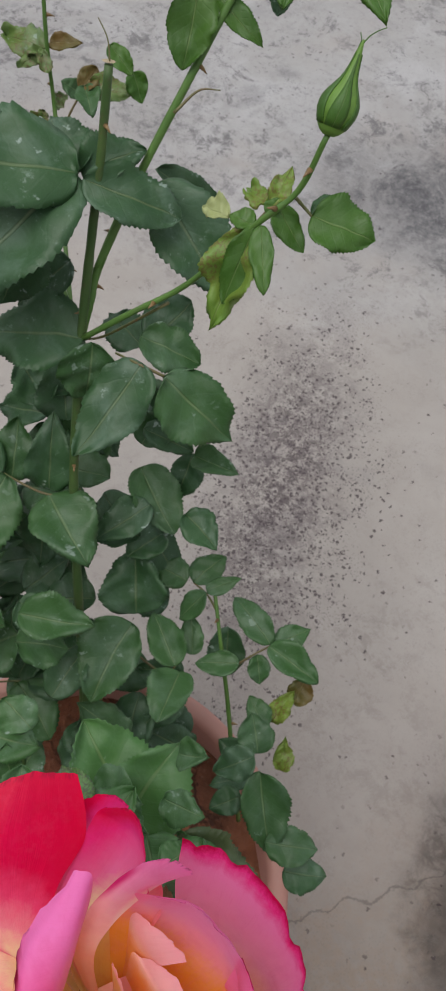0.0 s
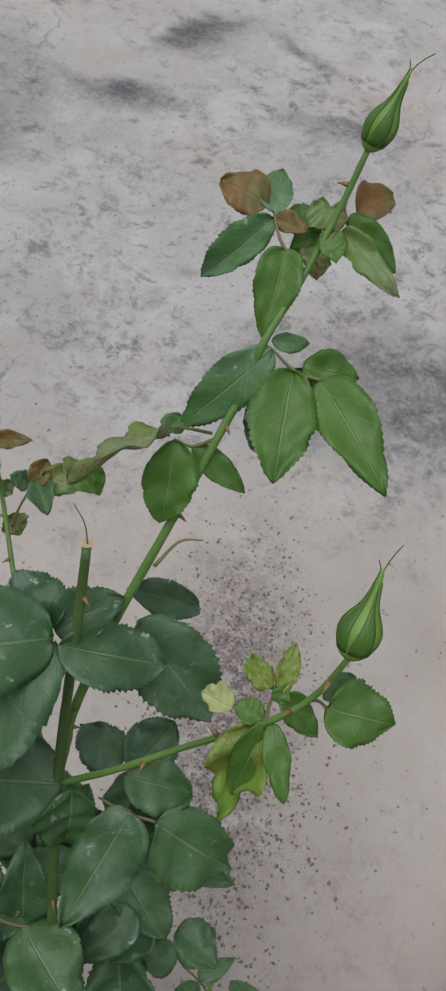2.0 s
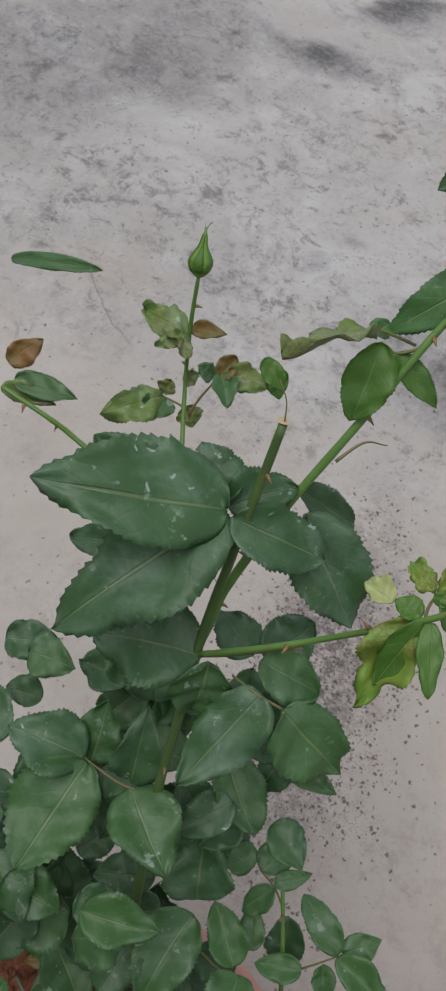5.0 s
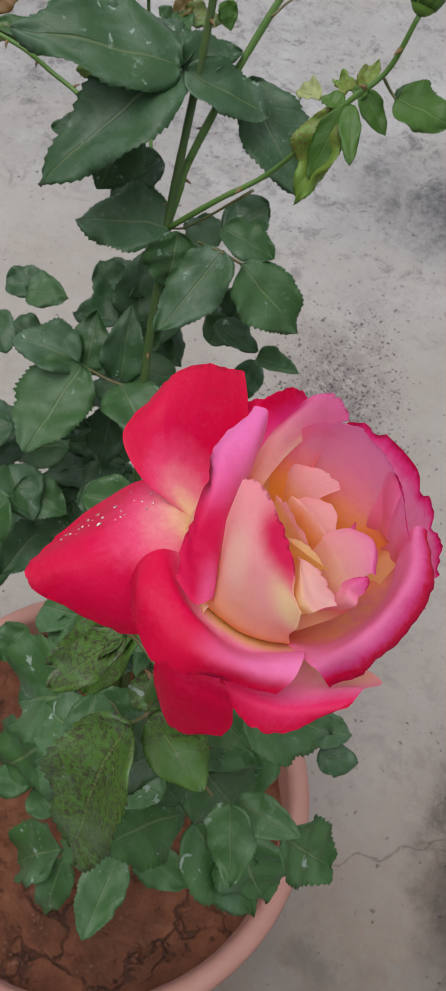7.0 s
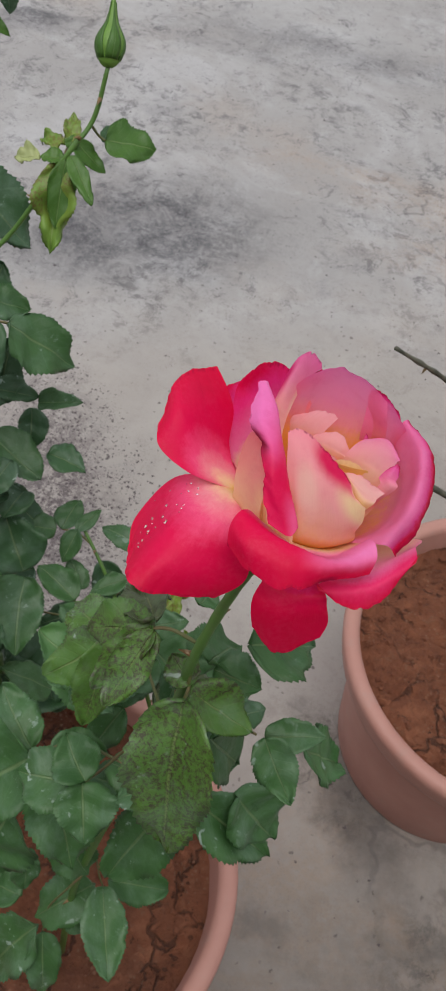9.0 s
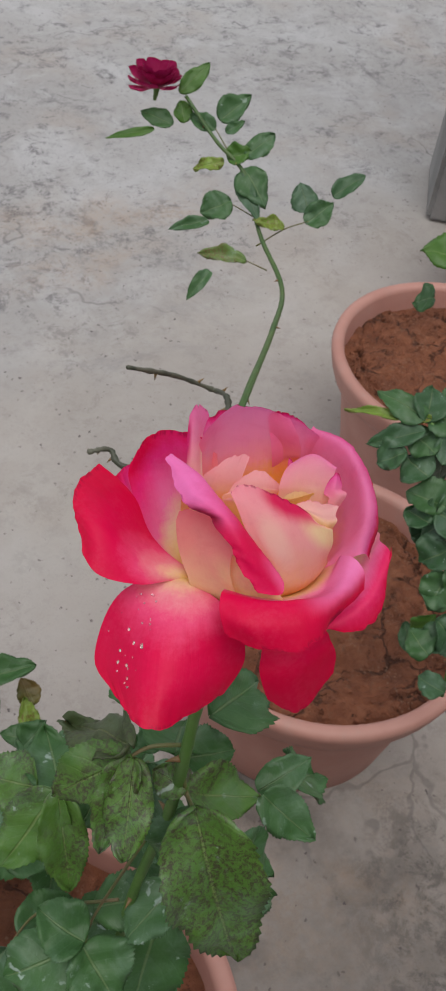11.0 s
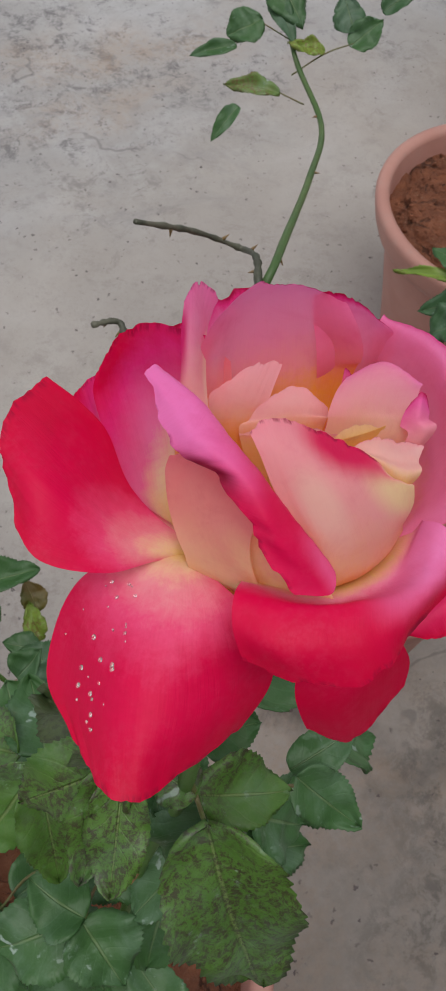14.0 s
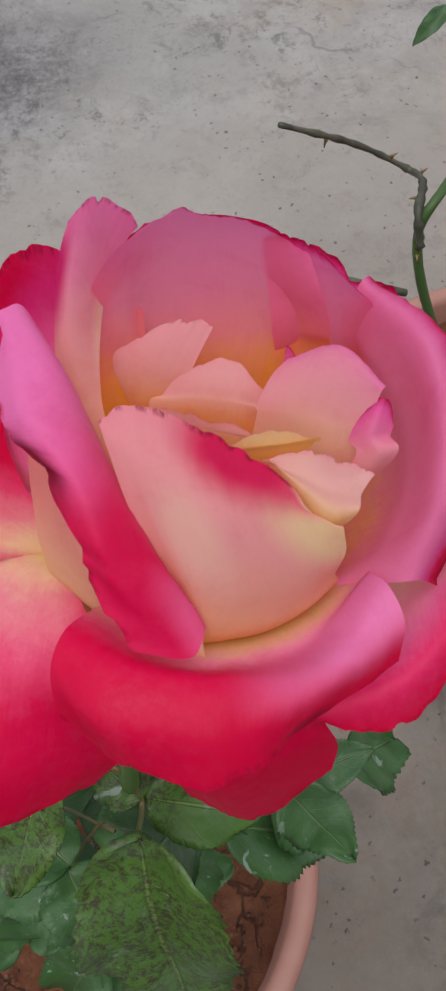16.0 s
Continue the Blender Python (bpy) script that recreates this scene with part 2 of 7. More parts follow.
def soil_material():
    m = Nodes("red_earth")
    at = m.coords()
    c = m.ramp(m.noise(at, 26, 8, 0.7), (0.3, (0.24, 0.082, 0.042)), (0.55, (0.42, 0.150, 0.074)), (0.75, (0.52, 0.22, 0.120)))
    c = m.mix(m.math("MULTIPLY", m.step(m.noise(at, 5, 4), 0.5, 0.7), 0.5), c, (0.13, 0.05, 0.028))
    clods = m.noise(at, 55, 8, 0.75, 0.4)
    c = m.mix(m.math("MULTIPLY", m.step(clods, 0.56, 0.66), 0.6), c, (0.36, 0.17, 0.10))
    c = m.mix(m.math("MULTIPLY", m.math("SUBTRACT", 1.0, m.step(clods, 0.32, 0.42)), 0.8), c, (0.035, 0.014, 0.009))
    bent = m.put("ShaderNodeVectorMath", {0: at, 1: m.put("ShaderNodeVectorMath", {0: m.put("ShaderNodeTexNoise", {"Vector": at}, Scale=24.0, Detail=5.0).outputs["Color"]}, op="SCALE", Scale=0.07).outputs[0]}, op="ADD").outputs[0]
    cells = m.put("ShaderNodeTexVoronoi", {"Vector": bent}, Scale=9.0)
    cells.feature = "DISTANCE_TO_EDGE"
    split = m.math("MULTIPLY", m.math("SUBTRACT", 1.0, m.step(cells.outputs["Distance"], 0.004, 0.030)), m.step(m.noise(at, 12, 3), 0.44, 0.56))
    c = m.mix(m.math("MULTIPLY", split, 0.6), c, (0.030, 0.012, 0.008))
    grain = m.put("ShaderNodeTexVoronoi", {"Vector": at}, Scale=150.0)
    c = m.mix(m.math("MULTIPLY", m.math("SUBTRACT", 1.0, m.step(grain.outputs["Distance"], 0.15, 0.40)), m.math("MULTIPLY", m.step(m.noise(at, 20, 4), 0.5, 0.62), 0.55)), c, (0.50, 0.27, 0.17))
    h = m.math("ADD", m.math("MULTIPLY", clods, 1.6), m.math("MULTIPLY", m.noise(at, 18, 4), 2.2))
    m.bump(m.math("SUBTRACT", h, m.math("MULTIPLY", split, 0.9)), 1.0, 0.014)
    return m.end(c, 0.92)


LEAF_TONES = {
    # upper colour, second colour, vein, blemish colour, blemish share, whitish deposit share
    "d": ((0.024, 0.072, 0.025), (0.037, 0.097, 0.033), (0.060, 0.120, 0.060), (0.05, 0.075, 0.05), 0.10, 0.58),
    "m": ((0.028, 0.084, 0.022), (0.042, 0.110, 0.029), (0.085, 0.170, 0.080), (0.07, 0.10, 0.06), 0.10, 0.42),
    "l": ((0.060, 0.165, 0.040), (0.082, 0.200, 0.052), (0.12, 0.240, 0.090), (0.10, 0.16, 0.08), 0.10, 0.35),
    "n": ((0.034, 0.101, 0.027), (0.052, 0.134, 0.036), (0.095, 0.190, 0.085), (0.07, 0.10, 0.06), 0.10, 0.60),
    "f": ((0.038, 0.112, 0.011), (0.057, 0.138, 0.015), (0.10, 0.205, 0.055), (0.16, 0.20, 0.03), 0.06, 0.0),
    "w": ((0.042, 0.122, 0.036), (0.060, 0.150, 0.042), (0.14, 0.25, 0.090), (0.39, 0.44, 0.37), 0.0, 0.9),
    "y": ((0.115, 0.235, 0.028), (0.180, 0.270, 0.036), (0.22, 0.31, 0.08), (0.15, 0.095, 0.03), 0.70, 0.1),
    "b": ((0.100, 0.165, 0.036), (0.120, 0.200, 0.045), (0.17, 0.21, 0.07), (0.14, 0.080, 0.035), 0.75, 0.75),
    "o": ((0.190, 0.075, 0.016), (0.090, 0.095, 0.022), (0.24, 0.15, 0.055), (0.12, 0.055, 0.020), 0.35, 0.0),
    "p": ((0.285, 0.340, 0.130), (0.340, 0.380, 0.165), (0.35, 0.40, 0.19), (0.34, 0.34, 0.17), 0.1, 0.0),
    "s": ((0.050, 0.136, 0.018), (0.078, 0.174, 0.024), (0.13, 0.20, 0.055), (0.048, 0.046, 0.020), 0.95, 0.55),
    "k": ((0.045, 0.080, 0.028), (0.066, 0.092, 0.032), (0.11, 0.12, 0.05), (0.038, 0.036, 0.024), 0.60, 0.25),
}


def leaf_material(tone):
    one, two, vein, blemish, share, white = LEAF_TONES[tone]
    m = Nodes("rose_leaf_" + tone)
    at, uv = m.coords(), m.coords("UV")
    s = m.put("ShaderNodeSeparateXYZ", {0: uv})
    u, w = s.outputs[0], m.math("ABSOLUTE", m.math("SUBTRACT", s.outputs[1], 0.5))
    luck = m.put("ShaderNodeObjectInfo").outputs["Random"]
    c = m.mix(m.step(m.noise(at, 38, 4, 0.6), 0.3, 0.7), one, two)
    c = m.mix(m.math("MULTIPLY", luck, 0.55), c, m.mix(0.5, two, tuple(min(1, 1.25 * k) for k in two)))
    side = m.math("FRACT", m.math("MULTIPLY", m.math("ADD", m.math("SUBTRACT", u, m.math("MULTIPLY", w, 0.55)), m.math("MULTIPLY", m.noise(at, 45, 2), 0.14)), 7.0))
    lateral = m.math("SUBTRACT", 1.0, m.step(m.math("ABSOLUTE", m.math("SUBTRACT", side, 0.5)), 0.015, 0.10))
    rib = m.math("SUBTRACT", 1.0, m.step(w, 0.008, 0.030))
    web = m.put("ShaderNodeTexVoronoi", {"Vector": at}, Scale=420.0)
    web.feature = "DISTANCE_TO_EDGE"
    net = m.math("SUBTRACT", 1.0, m.step(web.outputs["Distance"], 0.02, 0.16))
    c = m.mix(m.math("MULTIPLY", net, 0.10), c, vein)
    c = m.mix(m.math("MULTIPLY", lateral, 0.15), c, vein)
    c = m.mix(m.math("MULTIPLY", rib, 0.55), c, m.mix(0.35, vein, (0.30, 0.34, 0.14)))
    bad = m.math("MULTIPLY", m.step(m.noise(at, 420, 5, 0.8, 0.3), 0.44, 0.60), m.step(m.math("ADD", m.noise(at, 17, 3), m.math("MULTIPLY", luck, 0.12)), 0.62 - 0.16 * share, 0.74 - 0.16 * share))
    c = m.mix(m.math("MULTIPLY", bad, min(1.0, share * 1.2)), c, blemish)
    if white:
        chalk = m.math("MULTIPLY", m.step(m.noise(at, 150, 5, 0.75), 0.57, 0.70), m.step(m.noise(at, 30, 3), 0.48, 0.64))
        c = m.mix(m.math("MULTIPLY", chalk, white * 0.9), c, (0.33, 0.43, 0.37))
        drop = m.math("MULTIPLY", m.step(m.noise(at, 85, 3, 0.6, 0.3), 0.64, 0.70), m.step(m.noise(at, 14, 2), 0.45, 0.6))
        c = m.mix(m.math("MULTIPLY", drop, min(0.8, white * 1.1)), c, (0.42, 0.52, 0.47))
        film = m.step(m.noise(at, 26, 6, 0.7, 0.6), 0.44, 0.70)
        c = m.mix(m.math("MULTIPLY", film, white * 0.30), c, (0.30, 0.41, 0.36))
    m.bump(m.math("SUBTRACT", m.math("MULTIPLY", m.noise(at, 110, 4), 0.9), m.math("ADD", m.math("MULTIPLY", lateral, 0.10), m.math("MULTIPLY", rib, 0.9))), 0.6, 0.0011)
    return m.end(c, m.math("ADD", m.math("MULTIPLY", m.noise(at, 45, 3), 0.25), 0.36), **{"Specular IOR Level": 0.46})


def petal_material(name, stops, spread=0.16, streak=0.5, slant=0.0, blush=(), edge=0.25, share=0.30, rim=0.6):
    """Cream at the claw of the petal, blushing towards its rim."""
    m = Nodes("rose_petal_" + name)
    at, uv = m.coords(), m.coords("UV")
    s = m.put("ShaderNodeSeparateXYZ", {0: uv})
    u, w = s.outputs[0], m.math("ABSOLUTE", m.math("SUBTRACT", s.outputs[1], 0.5))
    luck = m.math("SUBTRACT", m.noise(at, 40, 2, 0.5), 0.5)
    rays = m.put("ShaderNodeCombineXYZ", {0: m.math("MULTIPLY", u, 1.6), 1: m.math("MULTIPLY", s.outputs[1], 34.0)})
    ray = m.math("SUBTRACT", m.noise(rays.outputs[0], 1.0, 3), 0.5)
    along = m.math("ADD", u, m.math("ADD", m.math("MULTIPLY", luck, spread), m.math("MULTIPLY", ray, spread * streak)))
    along = m.math("ADD", along, m.math("MULTIPLY", m.math("MULTIPLY", w, w), edge))
    along = m.math("ADD", along, m.math("MULTIPLY", m.math("SUBTRACT", m.noise(at, 240, 6, 0.78, 0.3), 0.5), 0.22))
    if slant:
        along = m.math("ADD", along, m.math("MULTIPLY", m.math("SUBTRACT", s.outputs[1], 0.5), slant))
    c = m.ramp(along, *stops)
    for at_u, at_v, reach, tint in blush:
        du, dv = m.math("SUBTRACT", u, at_u), m.math("SUBTRACT", s.outputs[1], at_v)
        far = m.math("SQRT", m.math("ADD", m.math("MULTIPLY", du, du), m.math("MULTIPLY", dv, dv)))
        far = m.math("ADD", far, m.math("MULTIPLY", luck, 0.15))
        c = m.mix(m.math("SUBTRACT", 1.0, m.step(far, reach * 0.3, reach)), c, tint)
    fleck = m.math("MULTIPLY", m.step(m.noise(at, 520, 4, 0.7), 0.40, 0.66), m.step(m.noise(at, 70, 4, 0.65), 0.30, 0.70))
    c = m.mix(m.math("MULTIPLY", fleck, 0.07), c, m.mix(0.5, c, (0.95, 0.38, 0.56)))
    c = m.mix(m.math("MULTIPLY", m.step(m.noise(at, 110, 5, 0.7, 0.4), 0.46, 0.70), 0.26), c, m.mix(1.0, c, (0.86, 0.58, 0.66), "MULTIPLY"))
    c = m.mix(m.math("MULTIPLY", m.step(m.noise(at, 62, 6, 0.72, 0.8), 0.50, 0.72), 0.5), c, m.mix(1.0, c, (0.93, 0.72, 0.80), "MULTIPLY"))
    veins = m.put("ShaderNodeCombineXYZ", {0: m.math("MULTIPLY", u, 4.0), 1: m.math("MULTIPLY", s.outputs[1], 120.0)})
    c = m.mix(m.math("MULTIPLY", m.step(m.noise(veins.outputs[0], 1.0, 3, 0.6, 0.3), 0.52, 0.72), 0.16), c, m.mix(1.0, c, (0.90, 0.60, 0.68), "MULTIPLY"))
    # dried dark edge, broken along the rim
    torn = m.put("ShaderNodeCombineXYZ", {0: m.math("MULTIPLY", s.outputs[1], 7.0), 1: m.math("MULTIPLY", u, 2.0)})
    dry = m.math("MULTIPLY", m.step(m.math("ADD", u, m.math("MULTIPLY", m.math("SUBTRACT", m.noise(at, 160, 4), 0.5), 0.05)), 0.955, 0.995), m.step(m.noise(torn.outputs[0], 1.0, 4, 0.7), 0.46, 0.58))
    c = m.mix(m.math("MULTIPLY", dry, rim), c, (0.30, 0.005, 0.035))
    m.bump(m.math("ADD", m.noise(rays.outputs[0], 2.0, 4), m.math("MULTIPLY", m.noise(at, 300, 3), 0.4)), 0.14, 0.0008)
    m.thin(c, share)
    return m.end(c, m.math("ADD", m.math("MULTIPLY", m.noise(at, 60, 3), 0.15), 0.42), **{"Specular IOR Level": 0.20})


def stem_material(name, one, two, bark):
    m = Nodes("stem_" + name)
    at = m.coords()
    c = m.mix(m.step(m.noise(at, 30, 4), 0.35, 0.7), one, two)
    c = m.mix(m.math("MULTIPLY", m.step(m.noise(at, 110, 5, 0.7), 0.52, 0.7), 0.5), c, bark)
    m.bump(m.noise(at, 220, 4), 0.3, 0.0008)
    return m.end(c, 0.48)


YELLOW, CREAM = (0.93, 0.68, 0.24), (0.93, 0.66, 0.43)
PINK, HOT, RED, DEEP = (0.93, 0.20, 0.45), (0.89, 0.035, 0.27), (0.80, 0.001, 0.078), (0.70, 0.0, 0.050)


CONCRETE, CLAY, SOIL = concrete_material(), clay_material(), soil_material()
LEAF = {tone: leaf_material(tone) for tone in LEAF_TONES}
PETAL = {
    "outer": petal_material("outer", ((0.0, YELLOW), (0.09, (0.95, 0.64, 0.40)), (0.22, (0.94, 0.30, 0.36)), (0.40, (0.92, 0.07, 0.21)), (0.58, RED), (1.0, DEEP)), edge=0.9, streak=0.35, share=0.18),
    "side": petal_material("side", ((0.0, YELLOW), (0.22, CREAM), (0.42, PINK), (0.78, HOT), (1.0, RED)), slant=-0.5, share=0.4),
    "crimson": petal_material("crimson", ((0.0, HOT), (0.14, RED), (0.5, DEEP), (1.0, DEEP)), edge=0.4, streak=0.25, share=0.18),
    "redp": petal_material("redp", ((0.0, CREAM), (0.22, (0.94, 0.42, 0.50)), (0.46, (0.92, 0.18, 0.42)), (0.66, (0.88, 0.03, 0.17)), (1.0, DEEP)), edge=0.5, share=0.22),
    "foldp": petal_material("foldp", ((0.0, YELLOW), (0.14, CREAM), (0.34, (0.93, 0.38, 0.36)), (0.50, (0.91, 0.20, 0.42)), (0.70, (0.86, 0.05, 0.22)), (1.0, (0.76, 0.004, 0.09))), edge=0.0, streak=0.3, blush=((0.70, 0.78, 0.50, (0.76, 0.003, 0.085)), (0.56, 0.98, 0.26, (0.88, 0.10, 0.28)), (0.80, 0.05, 0.62, (0.90, 0.20, 0.53)), (1.0, 0.46, 0.20, (0.20, 0.0, 0.022))), share=0.20),
    "body": petal_material("body", ((0.0, (0.95, 0.66, 0.34)), (0.28, (0.95, 0.58, 0.40)), (0.55, (0.94, 0.42, 0.38)), (1.0, (0.92, 0.28, 0.34))), edge=0.0, blush=((0.35, 1.0, 0.42, (0.95, 0.64, 0.40)),), share=0.40, rim=0.0),
    "lipp": petal_material("lipp", ((0.0, YELLOW), (0.08, (0.95, 0.54, 0.36)), (0.18, (0.93, 0.30, 0.42)), (0.34, (0.88, 0.05, 0.20)), (0.46, RED), (1.0, DEEP)), edge=0.1, streak=0.25, blush=((0.42, 1.02, 0.56, (0.92, 0.24, 0.54)), (0.98, 0.80, 0.10, (0.36, 0.0, 0.035))), rim=0.5, share=0.20),
    "heart": petal_material("heart", ((0.0, (0.94, 0.50, 0.12)), (0.18, (0.94, 0.50, 0.32)), (0.46, (0.94, 0.43, 0.43)), (1.0, (0.92, 0.32, 0.40))), edge=0.0, blush=((0.62, 1.02, 0.34, (0.95, 0.74, 0.44)), (0.46, 0.34, 0.26, (0.95, 0.57, 0.50)), (0.94, 0.66, 0.34, (0.76, 0.012, 0.11)), (1.0, 1.0, 0.15, (0.95, 0.78, 0.46))), share=0.32, rim=0.9),
    "creamy": petal_material("creamy", ((0.0, (0.95, 0.48, 0.12)), (0.18, (0.96, 0.60, 0.44)), (0.50, (0.95, 0.56, 0.56)), (1.0, (0.94, 0.50, 0.55))), share=0.45, rim=0.1),
    "pale": petal_material("pale", ((0.0, YELLOW), (0.3, (0.95, 0.58, 0.52)), (0.85, (0.95, 0.58, 0.57)), (1.0, (0.93, 0.44, 0.50))), share=0.40, rim=0.45),
    "yolk": petal_material("yolk", ((0.0, (0.93, 0.52, 0.12)), (0.6, (0.94, 0.68, 0.28)), (1.0, (0.94, 0.64, 0.34))), share=0.35, rim=0.15),
    "rosy": petal_material("rosy", ((0.0, CREAM), (0.30, (0.95, 0.50, 0.52)), (0.60, (0.94, 0.38, 0.52)), (0.80, (0.91, 0.24, 0.53)), (1.0, (0.89, 0.17, 0.50))), share=0.40, rim=0.3),
    "lilac": petal_material("lilac", ((0.0, (0.93, 0.40, 0.42)), (0.5, (0.91, 0.24, 0.45)), (0.86, (0.87, 0.12, 0.42)), (1.0, (0.60, 0.01, 0.11)))),
    "back": petal_material("back", ((0.0, (0.95, 0.50, 0.08)), (0.08, (0.95, 0.46, 0.20)), (0.18, (0.95, 0.40, 0.38)), (0.42, (0.95, 0.31, 0.49)), (0.75, (0.95, 0.26, 0.52)), (0.95, (0.95, 0.23, 0.54)), (1.0, (0.88, 0.10, 0.34))), edge=0.05, share=0.60, rim=0.85),
    "back2": petal_material("back2", ((0.0, (0.95, 0.40, 0.30)), (0.25, (0.95, 0.32, 0.48)), (0.78, (0.94, 0.22, 0.50)), (0.92, HOT), (1.0, (0.60, 0.0, 0.07))), edge=0.1, share=0.58),
    "right": petal_material("right", ((0.0, (0.94, 0.44, 0.24)), (0.06, (0.93, 0.33, 0.38)), (0.18, (0.94, 0.29, 0.51)), (0.66, (0.93, 0.22, 0.50)), (0.80, (0.88, 0.09, 0.36)), (0.90, RED), (1.0, (0.50, 0.0, 0.05))), edge=0.05, share=0.40),
    "tip": petal_material("tip", ((0.0, (0.95, 0.64, 0.44)), (0.30, (0.95, 0.52, 0.50)), (0.55, (0.93, 0.30, 0.48)), (1.0, (0.92, 0.18, 0.46))), edge=0.0, blush=((0.62, -0.05, 0.36, (0.70, 0.02, 0.18)), (0.42, 1.0, 0.24, (0.95, 0.68, 0.56))), share=0.46),
    "wine": petal_material("wine", ((0.0, (0.62, 0.3, 0.36)), (0.3, (0.48, 0.03, 0.14)), (1.0, (0.34, 0.005, 0.08)))),
}
STEM = {
    "g": stem_material("green", (0.085, 0.185, 0.036), (0.12, 0.235, 0.05), (0.10, 0.15, 0.05)),
    "k": stem_material("old", (0.055, 0.115, 0.030), (0.085, 0.145, 0.040), (0.09, 0.085, 0.04)),
    "t": stem_material("dead", (0.055, 0.060, 0.040), (0.15, 0.145, 0.105), (0.035, 0.028, 0.020)),
    "r": stem_material("reddish", (0.13, 0.15, 0.05), (0.17, 0.12, 0.06), (0.16, 0.08, 0.05)),
}
THORN = stem_material("thorn", (0.20, 0.12, 0.05), (0.26, 0.17, 0.07), (0.14, 0.07, 0.03))
BUD = stem_material("bud", (0.115, 0.235, 0.032), (0.15, 0.29, 0.045), (0.09, 0.17, 0.03))
CUT = stem_material("cut_end", (0.42, 0.33, 0.20), (0.50, 0.40, 0.26), (0.25, 0.16, 0.08))


# ---- building ----
def world_place(ob):
    place = Vector((0, 0, 0))
    while ob:
        place += ob.location
        ob = ob.parent
    return place


def part(name, bm, material, parent, label="", smooth=True):
    """One mesh object under a thing or a part, from a bmesh in world coordinates."""
    mesh = bpy.data.meshes.new(name)
    bmesh.ops.translate(bm, verts=bm.verts[:], vec=-world_place(parent) if parent else Vector())
    bm.to_mesh(mesh)
    bm.free()
    for f in mesh.polygons:
        f.use_smooth = smooth
    mesh.materials.append(material)
    ob = new(name, mesh)
    ob.parent = parent
    return tagged(ob, label)


def holder(name, place, label, category, group=""):
    ob = new(name)
    ob.location, ob.empty_display_size = place, 0.05
    return tagged(ob, label, category, group)


def spline(points, n):
    """n points along a smooth curve through all the given ones."""
    pts = [Vector(p) for p in points]
    ends = [2 * pts[0] - pts[1], *pts, 2 * pts[-1] - pts[-2]]
    made = []
    for i in range(n):
        x = i / (n - 1) * (len(pts) - 1)
        k = min(int(x), len(pts) - 2)
        t, (a, b, c, d) = x - k, ends[k:k + 4]
        made.append(0.5 * (2 * b + (c - a) * t + (2 * a - 5 * b + 4 * c - d) * t * t + (3 * b - a - 3 * c + d) * t ** 3))
    return made


def sheet(bm, grid, thick, uvs):
    """A thin two-sided skin with closed edges over a grid of points."""
    rows, cols = len(grid), len(grid[0])
    normals = []
    for i in range(rows):
        line = []
        for j in range(cols):
            du = grid[min(i + 1, rows - 1)][j] - grid[max(i - 1, 0)][j]
            dv = grid[i][min(j + 1, cols - 1)] - grid[i][max(j - 1, 0)]
            n = du.cross(dv)
            line.append(n.normalized() if n.length > 1e-12 else Vector((0, 0, 1)))
        normals.append(line)
    layer = bm.loops.layers.uv.verify()
    skins = [[[bm.verts.new(grid[i][j] + normals[i][j] * s * thick / 2) for j in range(cols)] for i in range(rows)] for s in (1, -1)]
    where = {}
    for skin in skins:
        for i in range(rows):
            for j in range(cols):
                where[skin[i][j]] = uvs(i / (rows - 1), j / (cols - 1))

    def face(*vs):
        f = bm.faces.new(vs)
        for loop in f.loops:
            loop[layer].uv = where[loop.vert]

    top, low = skins
    for i in range(rows - 1):
        for j in range(cols - 1):
            face(top[i][j], top[i + 1][j], top[i + 1][j + 1], top[i][j + 1])
            face(low[i][j], low[i][j + 1], low[i + 1][j + 1], low[i + 1][j])
    for i in range(rows - 1):
        face(top[i][0], low[i][0], low[i + 1][0], top[i + 1][0])
        face(top[i][-1], top[i + 1][-1], low[i + 1][-1], low[i][-1])
    for j in range(cols - 1):
        face(top[0][j], top[0][j + 1], low[0][j + 1], low[0][j])
        face(top[-1][j], low[-1][j], low[-1][j + 1], top[-1][j + 1])


def skin(bm, grid, uvs):
    """A single skin over a grid of points, for petals that let light through."""
    rows, cols = len(grid), len(grid[0])
    layer = bm.loops.layers.uv.verify()
    vs = [[bm.verts.new(p) for p in line] for line in grid]
    for i in range(rows - 1):
        for j in range(cols - 1):
            at = ((i, j), (i + 1, j), (i + 1, j + 1), (i, j + 1))
            f = bm.faces.new([vs[a][b] for a, b in at])
            for loop, (a, b) in zip(f.loops, at):
                loop[layer].uv = uvs(a / (rows - 1), b / (cols - 1))


